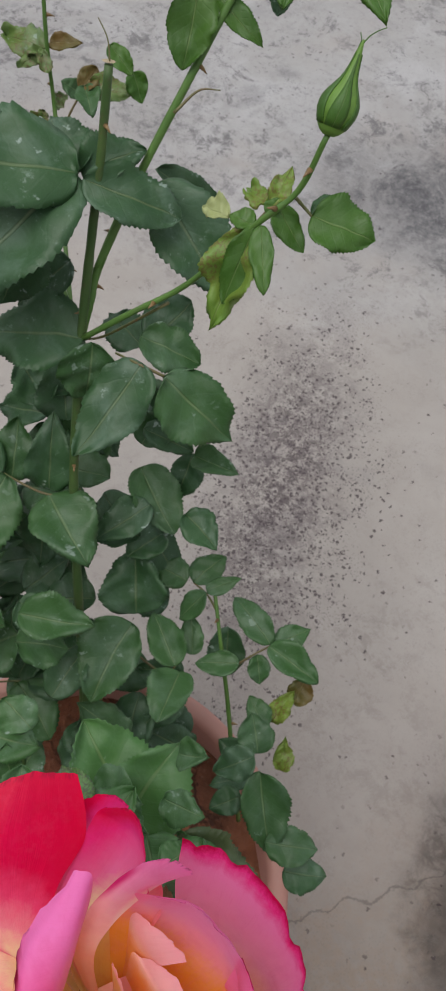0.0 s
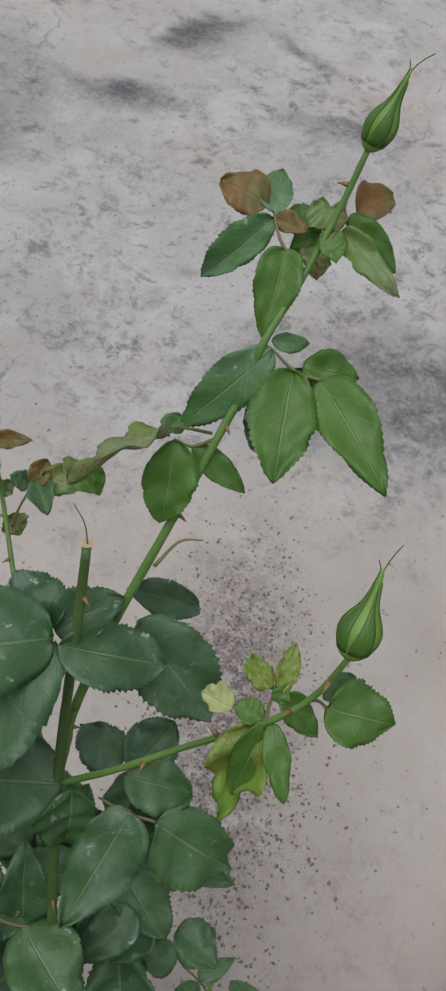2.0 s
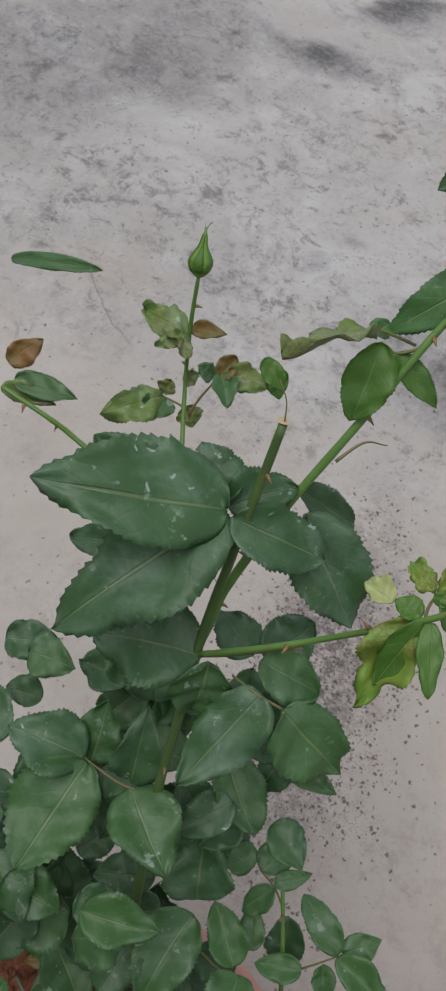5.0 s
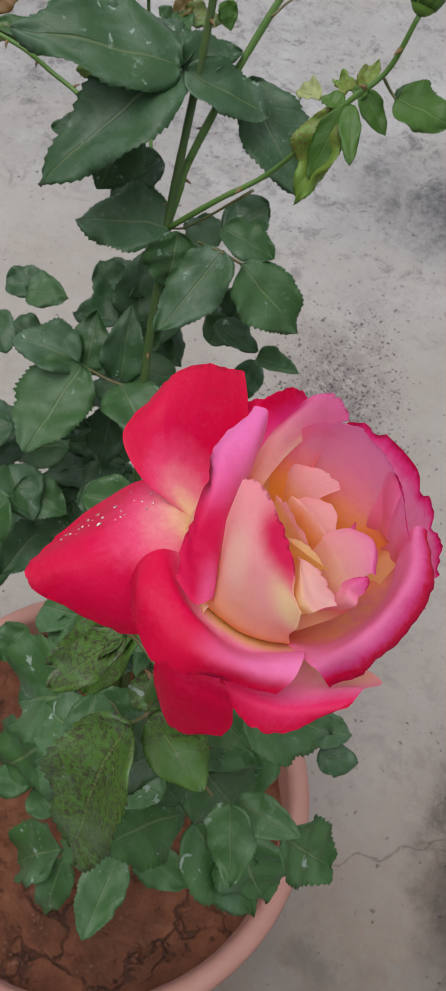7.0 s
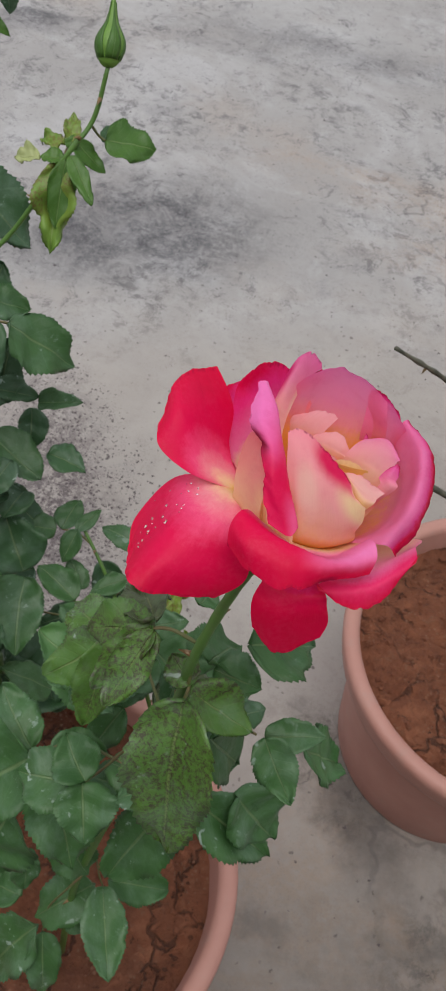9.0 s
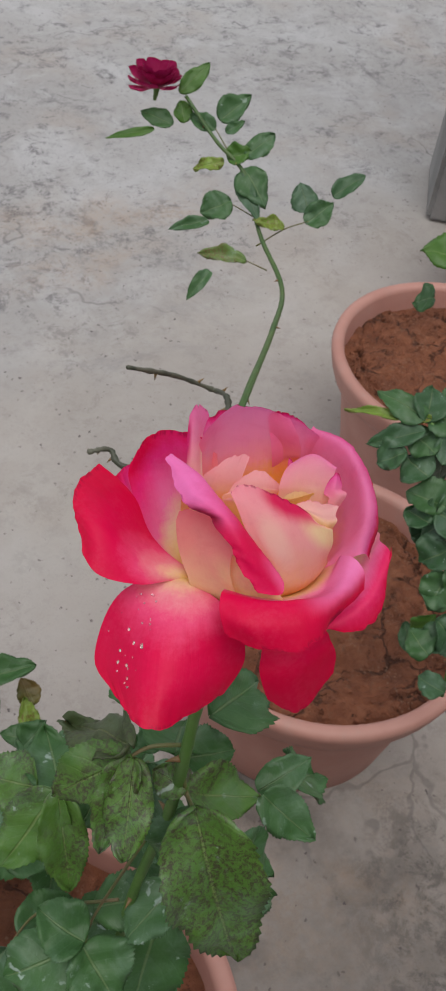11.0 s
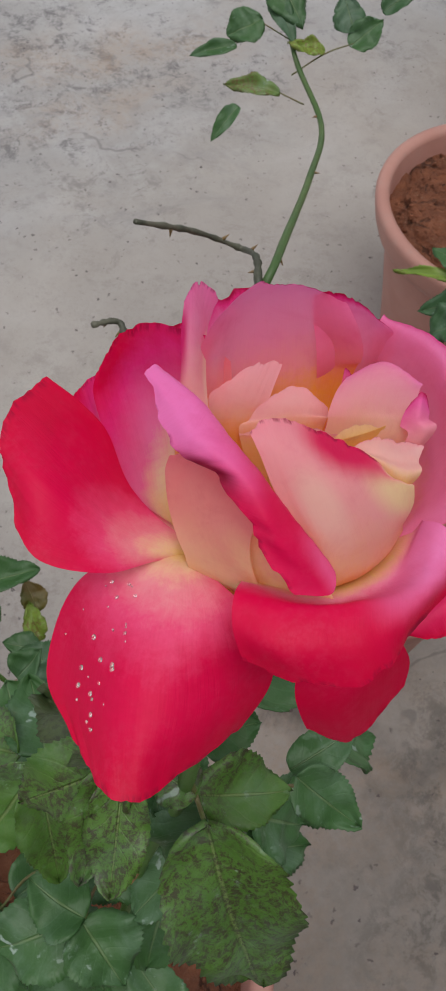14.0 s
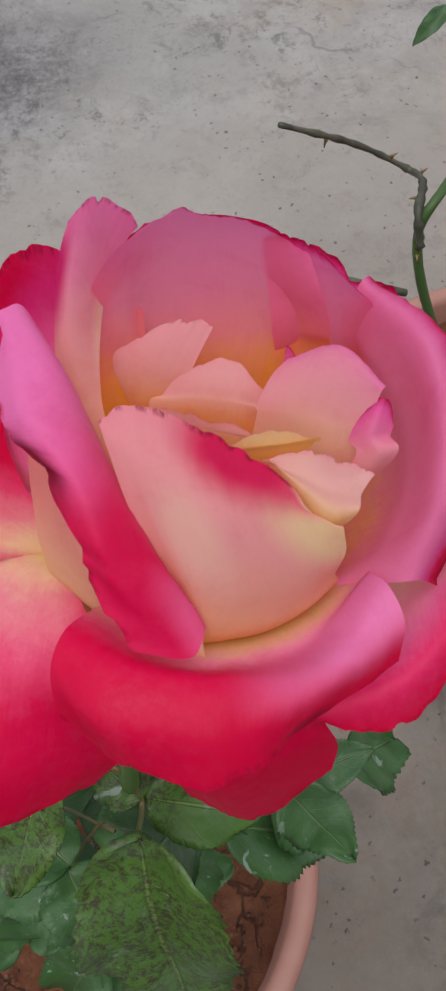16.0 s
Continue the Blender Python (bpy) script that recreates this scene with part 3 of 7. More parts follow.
def leaf_mesh(base, tip, width, facing, fold, droop, luck, crumple=1.4):
    """A toothed, slightly folded rose leaflet from its stalk to its point."""
    base, tip, facing = Vector(base), Vector(tip), Vector(facing)
    axis = tip - base
    length = axis.length
    axis.normalize()
    facing = (facing - axis * facing.dot(axis)).normalized()
    side = axis.cross(facing)
    rows, half = 43, 4
    arch, twist, wave = droop * luck.uniform(-0.6, 2.4), luck.uniform(-0.6, 0.6), luck.uniform(0, 6.3)
    fold = fold * luck.uniform(0.3, 2.2)
    a, b = luck.uniform(0.50, 0.66), luck.uniform(0.74, 1.0)
    full = (a / (a + b)) ** a * (b / (a + b)) ** b
    bias, hook, bite = luck.uniform(-0.14, 0.14), luck.uniform(-0.16, 0.16), luck.uniform(0.02, 0.05)
    grid = []
    for i in range(rows):
        u = i / (rows - 1)
        out = u ** a * (1 - u) ** b / full + 0.02 * (1 - u)
        out *= 1.0 + 0.05 * math.sin(5.1 * u + wave) + 0.12 * crumple / 1.5 * noise.noise(Vector((3.2 * u, wave, 7)))
        line = []
        for j in range(-half, half + 1):
            s = j / half
            edge = abs(j) == half and 0.08 < u < 0.97
            tooth = bite * luck.uniform(0.5, 1.3) * (1 if i % 2 else -0.7) if edge else 0.0
            ragged = -0.10 * crumple * max(0.0, noise.noise(Vector((9 * u, 3 * s, wave)))) if edge else 0.0
            x = 0.5 * width * (out * (1 + bias * s) * s * (1 + tooth + ragged))
            lift = fold * abs(x) + arch * length * (u - u * u)
            lift += width * 0.05 * crumple * (math.sin(8.0 * u + wave + 2.6 * s) + 0.6 * math.sin(17.0 * u + 2 * wave - 3 * s)) * s * s
            lift += width * 0.05 * crumple * noise.noise(Vector((4 * u, 2.2 * s, wave)))
            lift += x * twist * (u - 0.3)
            along = u - 0.05 * abs(s) * out * (1 - u) + (0.014 if edge and i % 2 else 0.0)
            line.append(base + axis * length * along + side * (x + hook * width * u * u) + facing * lift)
        grid.append(line)
    bm = bmesh.new()
    sheet(bm, grid, 0.0004, lambda u, v: (u, v))
    return bm


def tube(bm, points, r0, r1, sides=9, wobble=0.0, luck=None):
    rings = []
    for i, p in enumerate(points):
        ahead = (points[min(i + 1, len(points) - 1)] - points[max(i - 1, 0)]).normalized()
        a = ahead.orthogonal().normalized() if not rings else (last - ahead * last.dot(ahead)).normalized()
        last, b, r = a, ahead.cross(a), r0 + (r1 - r0) * i / (len(points) - 1)
        r *= 1.0 + (luck.uniform(-wobble, wobble) if luck else 0.0)
        rings.append([bm.verts.new(p + r * (a * math.cos(k * math.tau / sides) + b * math.sin(k * math.tau / sides))) for k in range(sides)])
    for x, y in zip(rings, rings[1:]):
        for k in range(sides):
            bm.faces.new((x[k], x[(k + 1) % sides], y[(k + 1) % sides], y[k]))
    bm.faces.new(rings[0][::-1])
    bm.faces.new(rings[-1])


LUCK = random.Random(7)
BUSH = None          # the bush whose parts are being built
BLOOM = None


def leaf(base, tip, width, facing, tone, fold=0.25, droop=0.12):
    return part("leaf", leaf_mesh(base, tip, width, facing, fold, droop, LUCK, {"y": 4.0, "b": 3.2, "o": 1.6, "k": 3.0, "p": 2.5}.get(tone, 1.5)), LEAF[tone], BUSH)


def stalk(name, points, r0, r1, tone):
    n = 6 * len(points) if name == "stem" else 4 * len(points)
    line = spline(points, n)
    bm = bmesh.new()
    tube(bm, line, r0, r1, 10 if name == "stem" else 6, 0.26 if tone == "t" else 0.06, LUCK)
    ob = part(name, bm, STEM[tone], BUSH)
    if name == "stem":
        for i in range(4, n - 4, 7):
            ahead = (line[i + 1] - line[i - 1]).normalized()
            way = ahead.orthogonal().normalized()
            way.rotate(Matrix.Rotation(LUCK.uniform(0, math.tau), 3, ahead))
            r = r0 + (r1 - r0) * i / n
            bm = bmesh.new()
            root = line[i] + way * r * 0.7
            tube(bm, [root, root + way * 0.003 + ahead * 0.0006, root + way * 0.0062 + ahead * 0.0020], 0.0018, 0.0002, 6)
            part("thorn", bm, THORN, ob)
    return ob


HEART = Vector((0.3805, 0.4355, 1.048))


def petal(kind, net, rows=38, cols=38, heart=HEART):
    """A petal: a smooth surface through a small net, from the rose's heart by its claw (first row) to its rim (last row)."""
    claw = [heart + 0.16 * (Vector(p) - heart) for p in net[0]]
    lines = [spline(row, cols) for row in (claw, *net)]
    columns = [spline([line[j] for line in lines], rows) for j in range(cols)]
    wave, n = LUCK.uniform(0, 6.3), len(net)
    ragged = 0.020 if kind in ("heart", "yolk", "back2") else 0.028
    bitten = {"heart": 0.16, "lipp": 0.05, "right": 0.04, "back": 0.10, "back2": 0.10, "crimson": 0.10, "pale": 0.10, "creamy": 0.09, "tip": 0.12}.get(kind, 0.035)
    broad = sum((Vector(b) - Vector(a)).length for a, b in zip(net[-1], net[-1][1:]))
    grid = []
    for i in range(rows):
        u = i / (rows - 1)
        line = []
        for j in range(cols):
            p = columns[j][i].copy()
            v = j / (cols - 1)
            out = (columns[j][-1] - columns[j][-3]).normalized()
            k = max(0.0, u - 0.72) / 0.28
            bite = bitten * max(0.0, noise.noise(Vector((11 * v, wave, 5))) - 0.10) * (1 + 0.8 * noise.noise(Vector((37 * v, wave, 9)))) * min(1.0, 7 * v * (1 - v)) * (1.0 if kind != "heart" else max(0.0, min(1.0, 4 * v - 1.6)))
            p += out * k * k * (broad * (0.004 * math.sin(11 * v + wave) + 0.007 * noise.noise(Vector((22 * v, wave, 0))) + ragged * noise.noise(Vector((6.5 * v, 3 + wave, 0))) - bite) - (0.0100 if kind == "redp" else 0.0020) * abs(2 * v - 1) ** 3)
            p += noise.noise_vector(p * 90) * 0.0005 * u + noise.noise_vector(p * 36) * 0.0013 * min(1.0, 2.5 * u)
            p += noise.noise_vector(Vector((3 * u, 26 * v, wave))) * 0.010 * broad * u * u
            line.append(p)
        grid.append(line)
    bm = bmesh.new()
    skin(bm, grid, lambda u, v: (max(0.0, (u * n - 1) / (n - 1)), v))
    part("petal", bm, PETAL[kind], BLOOM)
    return grid


def rosebud(base, tip, radius, tails=1.0):
    """A tight green bud: a swollen calyx, closed sepals and their long tips."""
    base, tip = Vector(base), Vector(tip)
    axis = tip - base
    length = axis.length
    axis.normalize()
    a = axis.orthogonal().normalized()
    b = axis.cross(a)
    profile = [(0.0, 0.30), (0.04, 0.55), (0.09, 0.72), (0.13, 0.78), (0.18, 0.88), (0.26, 1.0), (0.36, 0.97), (0.46, 0.76), (0.56, 0.48), (0.67, 0.30), (0.80, 0.20), (0.91, 0.12), (1.0, 0.04)]
    bm = bmesh.new()
    rings = []
    for h, r in profile:
        rings.append([bm.verts.new(base + axis * h * length + radius * r * (1 + 0.02 * math.sin(5 * k * math.tau / 20)) * (a * math.cos(k * math.tau / 20) + b * math.sin(k * math.tau / 20))) for k in range(20)])
    for x, y in zip(rings, rings[1:]):
        for k in range(20):
            bm.faces.new((x[k], x[(k + 1) % 20], y[(k + 1) % 20], y[k]))
    bm.faces.new(rings[0][::-1])
    bm.faces.new(rings[-1])
    ob = part("rosebud", bm, BUD, BUSH, "closed green rosebud on its stem")
    for s in range(5):
        turn = s * math.tau / 5 + 0.4
        grid = []
        for i in range(12):
            h = 0.10 + i / 11 * (0.88 + (0.32 * tails if s == 0 else (0.10 if s == 1 else -0.12)))
            r = next((r1 + (r2 - r1) * (h - h1) / (h2 - h1) for (h1, r1), (h2, r2) in zip(profile, profile[1:]) if h1 <= h <= h2), 0.05)
            half = 0.58 * (1 - i / 11.5) ** 0.8
            line = []
            for j in (-1, -0.5, 0, 0.5, 1):
                t = turn + half * j + 0.25 * h
                rr = radius * r * 1.02 + 0.0003 * (1 - abs(j))
                bend = max(0.0, h - 0.95) ** 1.5 * length * 1.6
                line.append(base + axis * (h * length - 0.3 * bend) + rr * (a * math.cos(t) + b * math.sin(t)) + (a * math.cos(turn) + b * math.sin(turn)) * bend)
            grid.append(line)
        bm = bmesh.new()
        sheet(bm, grid, 0.0005, lambda u, v: (u, v))
        part("sepal", bm, LEAF["f"], ob)
    return ob


def lathe(bm, profile, centre, sides=72, closed=False):
    rings = [[bm.verts.new((centre[0] + r * math.cos(k * math.tau / sides), centre[1] + r * math.sin(k * math.tau / sides), z)) for k in range(sides)] for r, z in profile]
    for x, y in zip(rings, rings[1:]):
        for k in range(sides):
            bm.faces.new((x[k], x[(k + 1) % sides], y[(k + 1) % sides], y[k]))
    return rings


# ---- the yard ----
bm = bmesh.new()
bmesh.ops.create_grid(bm, x_segments=2, y_segments=2, size=60)
ground = part("ground", bm, CONCRETE, None, "worn grey concrete yard with dark stains and hairline cracks")
tagged(ground, category="ground", kind="structure")

bm = bmesh.new()
bmesh.ops.create_cube(bm, size=1, matrix=Matrix.Translation((2.131, 1.945, 1.2)) @ Matrix.Rotation(radians(-36.9), 4, "Z") @ Matrix.Diagonal((0.50, 0.30, 2.4, 1)))
bmesh.ops.bevel(bm, geom=bm.edges[:], offset=0.012, segments=2, affect="EDGES")
PILLAR = Nodes("weathered_cement_plaster")
p_at = PILLAR.coords()
p_c = PILLAR.ramp(PILLAR.noise(p_at, 5, 8, 0.7, 0.6), (0.3, (0.17, 0.17, 0.168)), (0.6, (0.28, 0.275, 0.27)), (0.8, (0.37, 0.36, 0.35)))
PILLAR.bump(PILLAR.noise(p_at, 40, 6), 0.5, 0.006)
pillar = part("wall_pillar", bm, PILLAR.end(p_c, 0.85), None, "dark weathered cement pillar standing on the yard", smooth=False)
tagged(pillar, category="pillar", kind="structure")


# unseen wall behind the camera, added to block sky and darken the near ground
bm = bmesh.new()
bmesh.ops.create_cube(bm, size=1, matrix=Matrix.Translation((0.6, -0.45, 0.75)) @ Matrix.Diagonal((9.0, 0.15, 1.5, 1)))
PLASTER = Nodes("dull_painted_plaster")
w_at = PLASTER.coords()
w_c = PLASTER.mix(PLASTER.step(PLASTER.noise(w_at, 1.5, 6, 0.6), 0.35, 0.7), (0.20, 0.18, 0.165), (0.27, 0.25, 0.23))
PLASTER.bump(PLASTER.noise(w_at, 60, 5), 0.3, 0.004)
shade_wall = part("wall_parapet", bm, PLASTER.end(w_c, 0.85), None, "unseen low plain wall added to shade the near side of the yard", smooth=False)
tagged(shade_wall, category="wall", kind="structure")


def flower_pot(x, y, label):
    pot = holder("flower_pot", (x, y, 0), label, "pot", "clay-pink flower pots in a row")
    bm = bmesh.new()
    lathe(bm, [(0.0, 0.0), (0.150, 0.0), (0.157, 0.003), (0.160, 0.010), (0.172, 0.09), (0.186, 0.17), (0.197, 0.235), (0.1985, 0.240)], (x, y))
    part("body", bm, CLAY, pot)
    bm = bmesh.new()
    lathe(bm, [(0.1985, 0.238), (0.207, 0.240), (0.214, 0.246), (0.220, 0.262), (0.2245, 0.282), (0.2260, 0.290), (0.2245, 0.297), (0.219, 0.3005), (0.211, 0.3005), (0.2055, 0.297), (0.2030, 0.290), (0.198, 0.240), (0.192, 0.20)], (x, y))
    part("rim", bm, CLAY, pot, "thick rolled rim")
    luck = random.Random(int(1000 * x))
    soil = holder("soil", (x, y, 0.2), "dry red-brown earth filling the flower pot", "soil", "earth in the flower pots")
    bm = bmesh.new()
    rings = lathe(bm, [(0.0015, 0.262)] + [(0.2015 * k / 64, 0.262) for k in range(1, 65)], (x, y), 120)
    def shrink(p):
        """Depth of the wandering crack where the dry earth has drawn away from the pot."""
        out = math.hypot(p.x - x, p.y - y) - 0.172 + 0.030 * noise.noise(p * 14) + 0.008 * noise.noise(p * 60)
        arm = noise.noise(p * 11 + Vector((3, 7, 0)))
        open_here = max(0.0, min(1.0, 0.5 + 3 * noise.noise(p * 7)))
        return 0.014 * open_here * math.exp(-(out / 0.0045) ** 2) + 0.010 * math.exp(-(arm / 0.035) ** 2) * max(0.0, noise.noise(p * 9))

    for ring in rings:
        for vert in ring:
            r = math.hypot(vert.co.x - x, vert.co.y - y) / 0.2
            vert.co.z += 0.010 * noise.fractal(vert.co * 16, 1.0, 2.0, 4) - 0.006 * r ** 6 + 0.004 * noise.noise(vert.co * 90) + 0.003 * noise.noise(vert.co * 220) - shrink(vert.co)
    part("earth", bm, SOIL, soil)
    bm = bmesh.new()
    for k in range(420):
        r, a = 0.19 * luck.random() ** (0.5 if k % 3 else 0.18), luck.uniform(0, math.tau)
        size = luck.uniform(0.0012, 0.0045) * (1.8 if k % 23 == 0 else 1)
        m = Matrix.Translation((x + r * math.cos(a), y + r * math.sin(a), 0.2625 + 0.010 * noise.fractal(Vector((x + r * math.cos(a), y + r * math.sin(a), 0.262)) * 16, 1.0, 2.0, 4))) @ Euler((luck.random() * 6, luck.random() * 6, 0)).to_matrix().to_4x4() @ Matrix.Diagonal((size, size * luck.uniform(0.6, 1), size * luck.uniform(0.5, 0.9), 1))
        made = bmesh.ops.create_icosphere(bm, subdivisions=1, radius=1, matrix=m)
        for vert in made["verts"]:
            vert.co += noise.noise_vector(vert.co * 300) * size * 0.25
    tagged(part("loose_earth", bm, SOIL, soil, "small loose clods of earth", smooth=False), kind="stuff")
    return pot


flower_pot(0.256, 0.500, "pink terracotta flower pot holding the tall rose bush")
flower_pot(0.812, 0.8535, "pink terracotta flower pot with a sparse leggy rose")
flower_pot(1.291, 1.200, "pink terracotta flower pot with mostly bare red earth")
flower_pot(1.79, 1.505, "pink terracotta flower pot beside the cement pillar")


# ---- the tall rose bush ----
BUSH = holder("rose_bush", (0.256, 0.500, 0.255), "tall green rose bush with one open pink-red bloom and three buds", "rose bush")
# canes and leaf stalks
stalk('stem', [(0.1426, 1.0058, 1.1260), (0.1396, 0.9919, 1.0975), (0.1354, 0.9644, 1.0674), (0.1313, 0.9362, 1.0455), (0.1308, 0.9284, 1.0255), (0.1266, 0.9039, 0.9975), (0.1202, 0.8664, 0.9550), (0.1102, 0.8192, 0.8943), (0.1080, 0.7831, 0.8519)], 0.0016, 0.0029, 'g')
stalk('stem', [(0.2386, 0.8078, 1.0143), (0.2320, 0.7998, 0.9796), (0.2166, 0.7870, 0.9556), (0.1808, 0.7804, 0.8896), (0.1487, 0.7624, 0.8543), (0.1182, 0.7504, 0.8179)], 0.0015, 0.0022, 'g')
stalk('stem', [(0.0958, 0.8175, 0.9802), (0.1004, 0.8002, 0.9272), (0.1052, 0.7813, 0.8791), (0.1135, 0.7555, 0.8224), (0.1249, 0.7322, 0.7853), (0.1377, 0.7040, 0.7176), (0.1552, 0.6764, 0.6370), (0.1803, 0.6403, 0.5255), (0.2144, 0.5926, 0.3927), (0.2531, 0.5470, 0.2361)], 0.0027, 0.0044, 'k')
stalk('stem', [(-0.0359, 0.9167, 0.9247), (-0.0301, 0.9083, 0.8842), (-0.0176, 0.8960, 0.8315), (0.0229, 0.8484, 0.8001), (0.0763, 0.7872, 0.7835), (0.1042, 0.7566, 0.7816)], 0.0014, 0.002, 'g')
stalk('stem', [(-0.1036, 0.7975, 0.8522), (-0.0712, 0.8033, 0.8464), (-0.0504, 0.8108, 0.8330), (-0.0089, 0.8109, 0.8213), (0.0637, 0.7906, 0.8009), (0.1006, 0.7636, 0.7867)], 0.0018, 0.0022, 'g')
stalk('stem', [(0.2553, 0.7351, 0.5834), (0.2804, 0.7086, 0.5609), (0.3086, 0.6831, 0.5142), (0.3338, 0.6603, 0.4581), (0.3707, 0.6348, 0.3375)], 0.0016, 0.0024, 'g')
stalk('stem', [(0.1326, 0.5983, 0.4668), (0.1532, 0.5607, 0.3676), (0.1832, 0.5450, 0.2904), (0.2363, 0.5361, 0.1988)], 0.003, 0.004, 'k')
stalk('stem', [(0.3769, 0.4341, 1.0342), (0.3697, 0.4317, 1.0326), (0.3644, 0.4306, 1.0134), (0.3594, 0.4282, 0.9871), (0.3543, 0.4237, 0.9532), (0.3526, 0.4288, 0.8891), (0.3414, 0.4373, 0.7723), (0.3213, 0.4310, 0.6080), (0.3110, 0.4312, 0.4728), (0.3087, 0.4134, 0.3247)], 0.0021, 0.0034, 'g')
stalk('dry_strand', [(0.0959, 0.8183, 0.9811), (0.0911, 0.8232, 0.9911), (0.0822, 0.8270, 0.9979)], 0.0005, 0.0003, 'r')
stalk('dry_bract', [(0.1230, 0.8449, 0.9432), (0.1297, 0.8607, 0.9527), (0.1414, 0.8670, 0.9548)], 0.0011, 0.0004, 'r')
stalk('stem', [(0.1102, 0.8192, 0.8943), (0.1080, 0.7831, 0.8519), (0.1110, 0.7683, 0.8335), (0.1139, 0.7534, 0.8151)], 0.0029, 0.0033, 'g')
stalk('leaf_stalk', [(0.1190, 0.7497, 0.8174), (0.1319, 0.7590, 0.8228), (0.1701, 0.7745, 0.8687)], 0.0008, 0.0011, 'r')
stalk('leaf_stalk', [(0.1428, 0.7538, 0.8167), (0.1625, 0.7521, 0.8221), (0.1803, 0.7569, 0.8174)], 0.0008, 0.0011, 'r')
stalk('leaf_stalk', [(0.0657, 0.6848, 0.6910), (0.0911, 0.6826, 0.6945), (0.1250, 0.6880, 0.6940), (0.1412, 0.7059, 0.6939)], 0.0008, 0.0011, 'r')
stalk('leaf_stalk', [(0.0898, 0.7872, 0.9167), (0.0751, 0.7837, 0.9128), (0.0909, 0.7876, 0.8868)], 0.0008, 0.0011, 'r')
stalk('leaf_stalk', [(0.3197, 0.7230, 0.5820), (0.3083, 0.7067, 0.5698), (0.2970, 0.6928, 0.5470)], 0.0008, 0.0011, 'r')
stalk('leaf_stalk', [(0.2607, 0.6671, 0.5649), (0.2530, 0.6623, 0.5417), (0.1994, 0.6675, 0.5360)], 0.0008, 0.0011, 'r')
stalk('leaf_stalk', [(0.1064, 0.5805, 0.4638), (0.1316, 0.5993, 0.4677), (0.1620, 0.6212, 0.4600)], 0.0008, 0.0011, 'r')
stalk('leaf_stalk', [(0.2334, 0.7352, 0.5777), (0.2499, 0.7308, 0.5824), (0.2647, 0.7251, 0.5750)], 0.0008, 0.0011, 'r')
stalk('leaf_stalk', [(0.1009, 0.8983, 0.9961), (0.1071, 0.9048, 0.9922), (0.1200, 0.9128, 0.9873)], 0.0008, 0.0011, 'r')
stalk('leaf_stalk', [(-0.0368, 0.8965, 0.8122), (-0.0162, 0.8951, 0.8187), (-0.0037, 0.8838, 0.8232)], 0.0008, 0.0011, 'r')
stalk('leaf_stalk', [(0.0020, 0.9090, 0.8615), (-0.0036, 0.8962, 0.8425), (-0.0060, 0.8876, 0.8256)], 0.0008, 0.0011, 'r')
stalk('leaf_stalk', [(0.1080, 0.9864, 1.0841), (0.1137, 0.9788, 1.0814), (0.1209, 0.9739, 1.0767), (0.1315, 0.9717, 1.0732)], 0.0008, 0.0011, 'r')
stalk('leaf_stalk', [(0.1432, 1.0042, 1.0868), (0.1414, 0.9868, 1.0876), (0.1401, 0.9788, 1.0824)], 0.0008, 0.0011, 'r')
stalk('leaf_stalk', [(0.1367, 0.9372, 1.0426), (0.1519, 0.9356, 1.0360), (0.1662, 0.9369, 1.0366)], 0.0008, 0.0011, 'r')
stalk('leaf_stalk', [(0.1519, 0.9356, 1.0360), (0.1420, 0.9297, 1.0303), (0.1337, 0.9281, 1.0248)], 0.0008, 0.0011, 'r')
stalk('leaf_stalk', [(0.2403, 0.8062, 0.9614), (0.2354, 0.8059, 0.9647), (0.2318, 0.8003, 0.9739)], 0.0008, 0.0011, 'r')
stalk('leaf_stalk', [(0.2136, 0.8127, 0.9491), (0.2141, 0.7978, 0.9512), (0.2166, 0.7870, 0.9556)], 0.0008, 0.0011, 'r')
stalk('leaf_stalk', [(0.1065, 0.8918, 0.9957), (0.1155, 0.8975, 0.9892), (0.1266, 0.9039, 0.9975)], 0.0008, 0.0011, 'r')
stalk('leaf_stalk', [(0.3342, 0.4310, 0.9678), (0.3389, 0.4308, 0.9700), (0.3445, 0.4292, 0.9718), (0.3553, 0.4265, 0.9689)], 0.0008, 0.0011, 'r')
stalk('leaf_stalk', [(0.3538, 0.4088, 0.9442), (0.3560, 0.4196, 0.9357), (0.3543, 0.4236, 0.9533)], 0.0008, 0.0011, 'r')
stalk('leaf_stalk', [(0.3955, 0.4168, 0.9039), (0.3773, 0.4202, 0.9102), (0.3600, 0.4217, 0.9221), (0.3545, 0.4240, 0.9405)], 0.0008, 0.0011, 'r')
stalk('leaf_stalk', [(0.3154, 0.4803, 0.8544), (0.3310, 0.4726, 0.8570), (0.3464, 0.4491, 0.8488)], 0.0008, 0.0011, 'r')
stalk('leaf_stalk', [(0.3112, 0.4317, 0.7538), (0.3223, 0.4436, 0.7544), (0.3465, 0.4368, 0.8536)], 0.0008, 0.0011, 'r')
stalk('leaf_stalk', [(0.3364, 0.4402, 0.4790), (0.3307, 0.4458, 0.4954), (0.3246, 0.4412, 0.5783)], 0.0008, 0.0011, 'r')
stalk('leaf_stalk', [(0.2900, 0.4114, 0.4097), (0.2917, 0.4238, 0.4432), (0.3171, 0.4286, 0.5448)], 0.0008, 0.0011, 'r')
stalk('leaf_stalk', [(0.2717, 0.4649, 0.6946), (0.2972, 0.4686, 0.7215), (0.3345, 0.4396, 0.7741)], 0.0008, 0.0011, 'r')

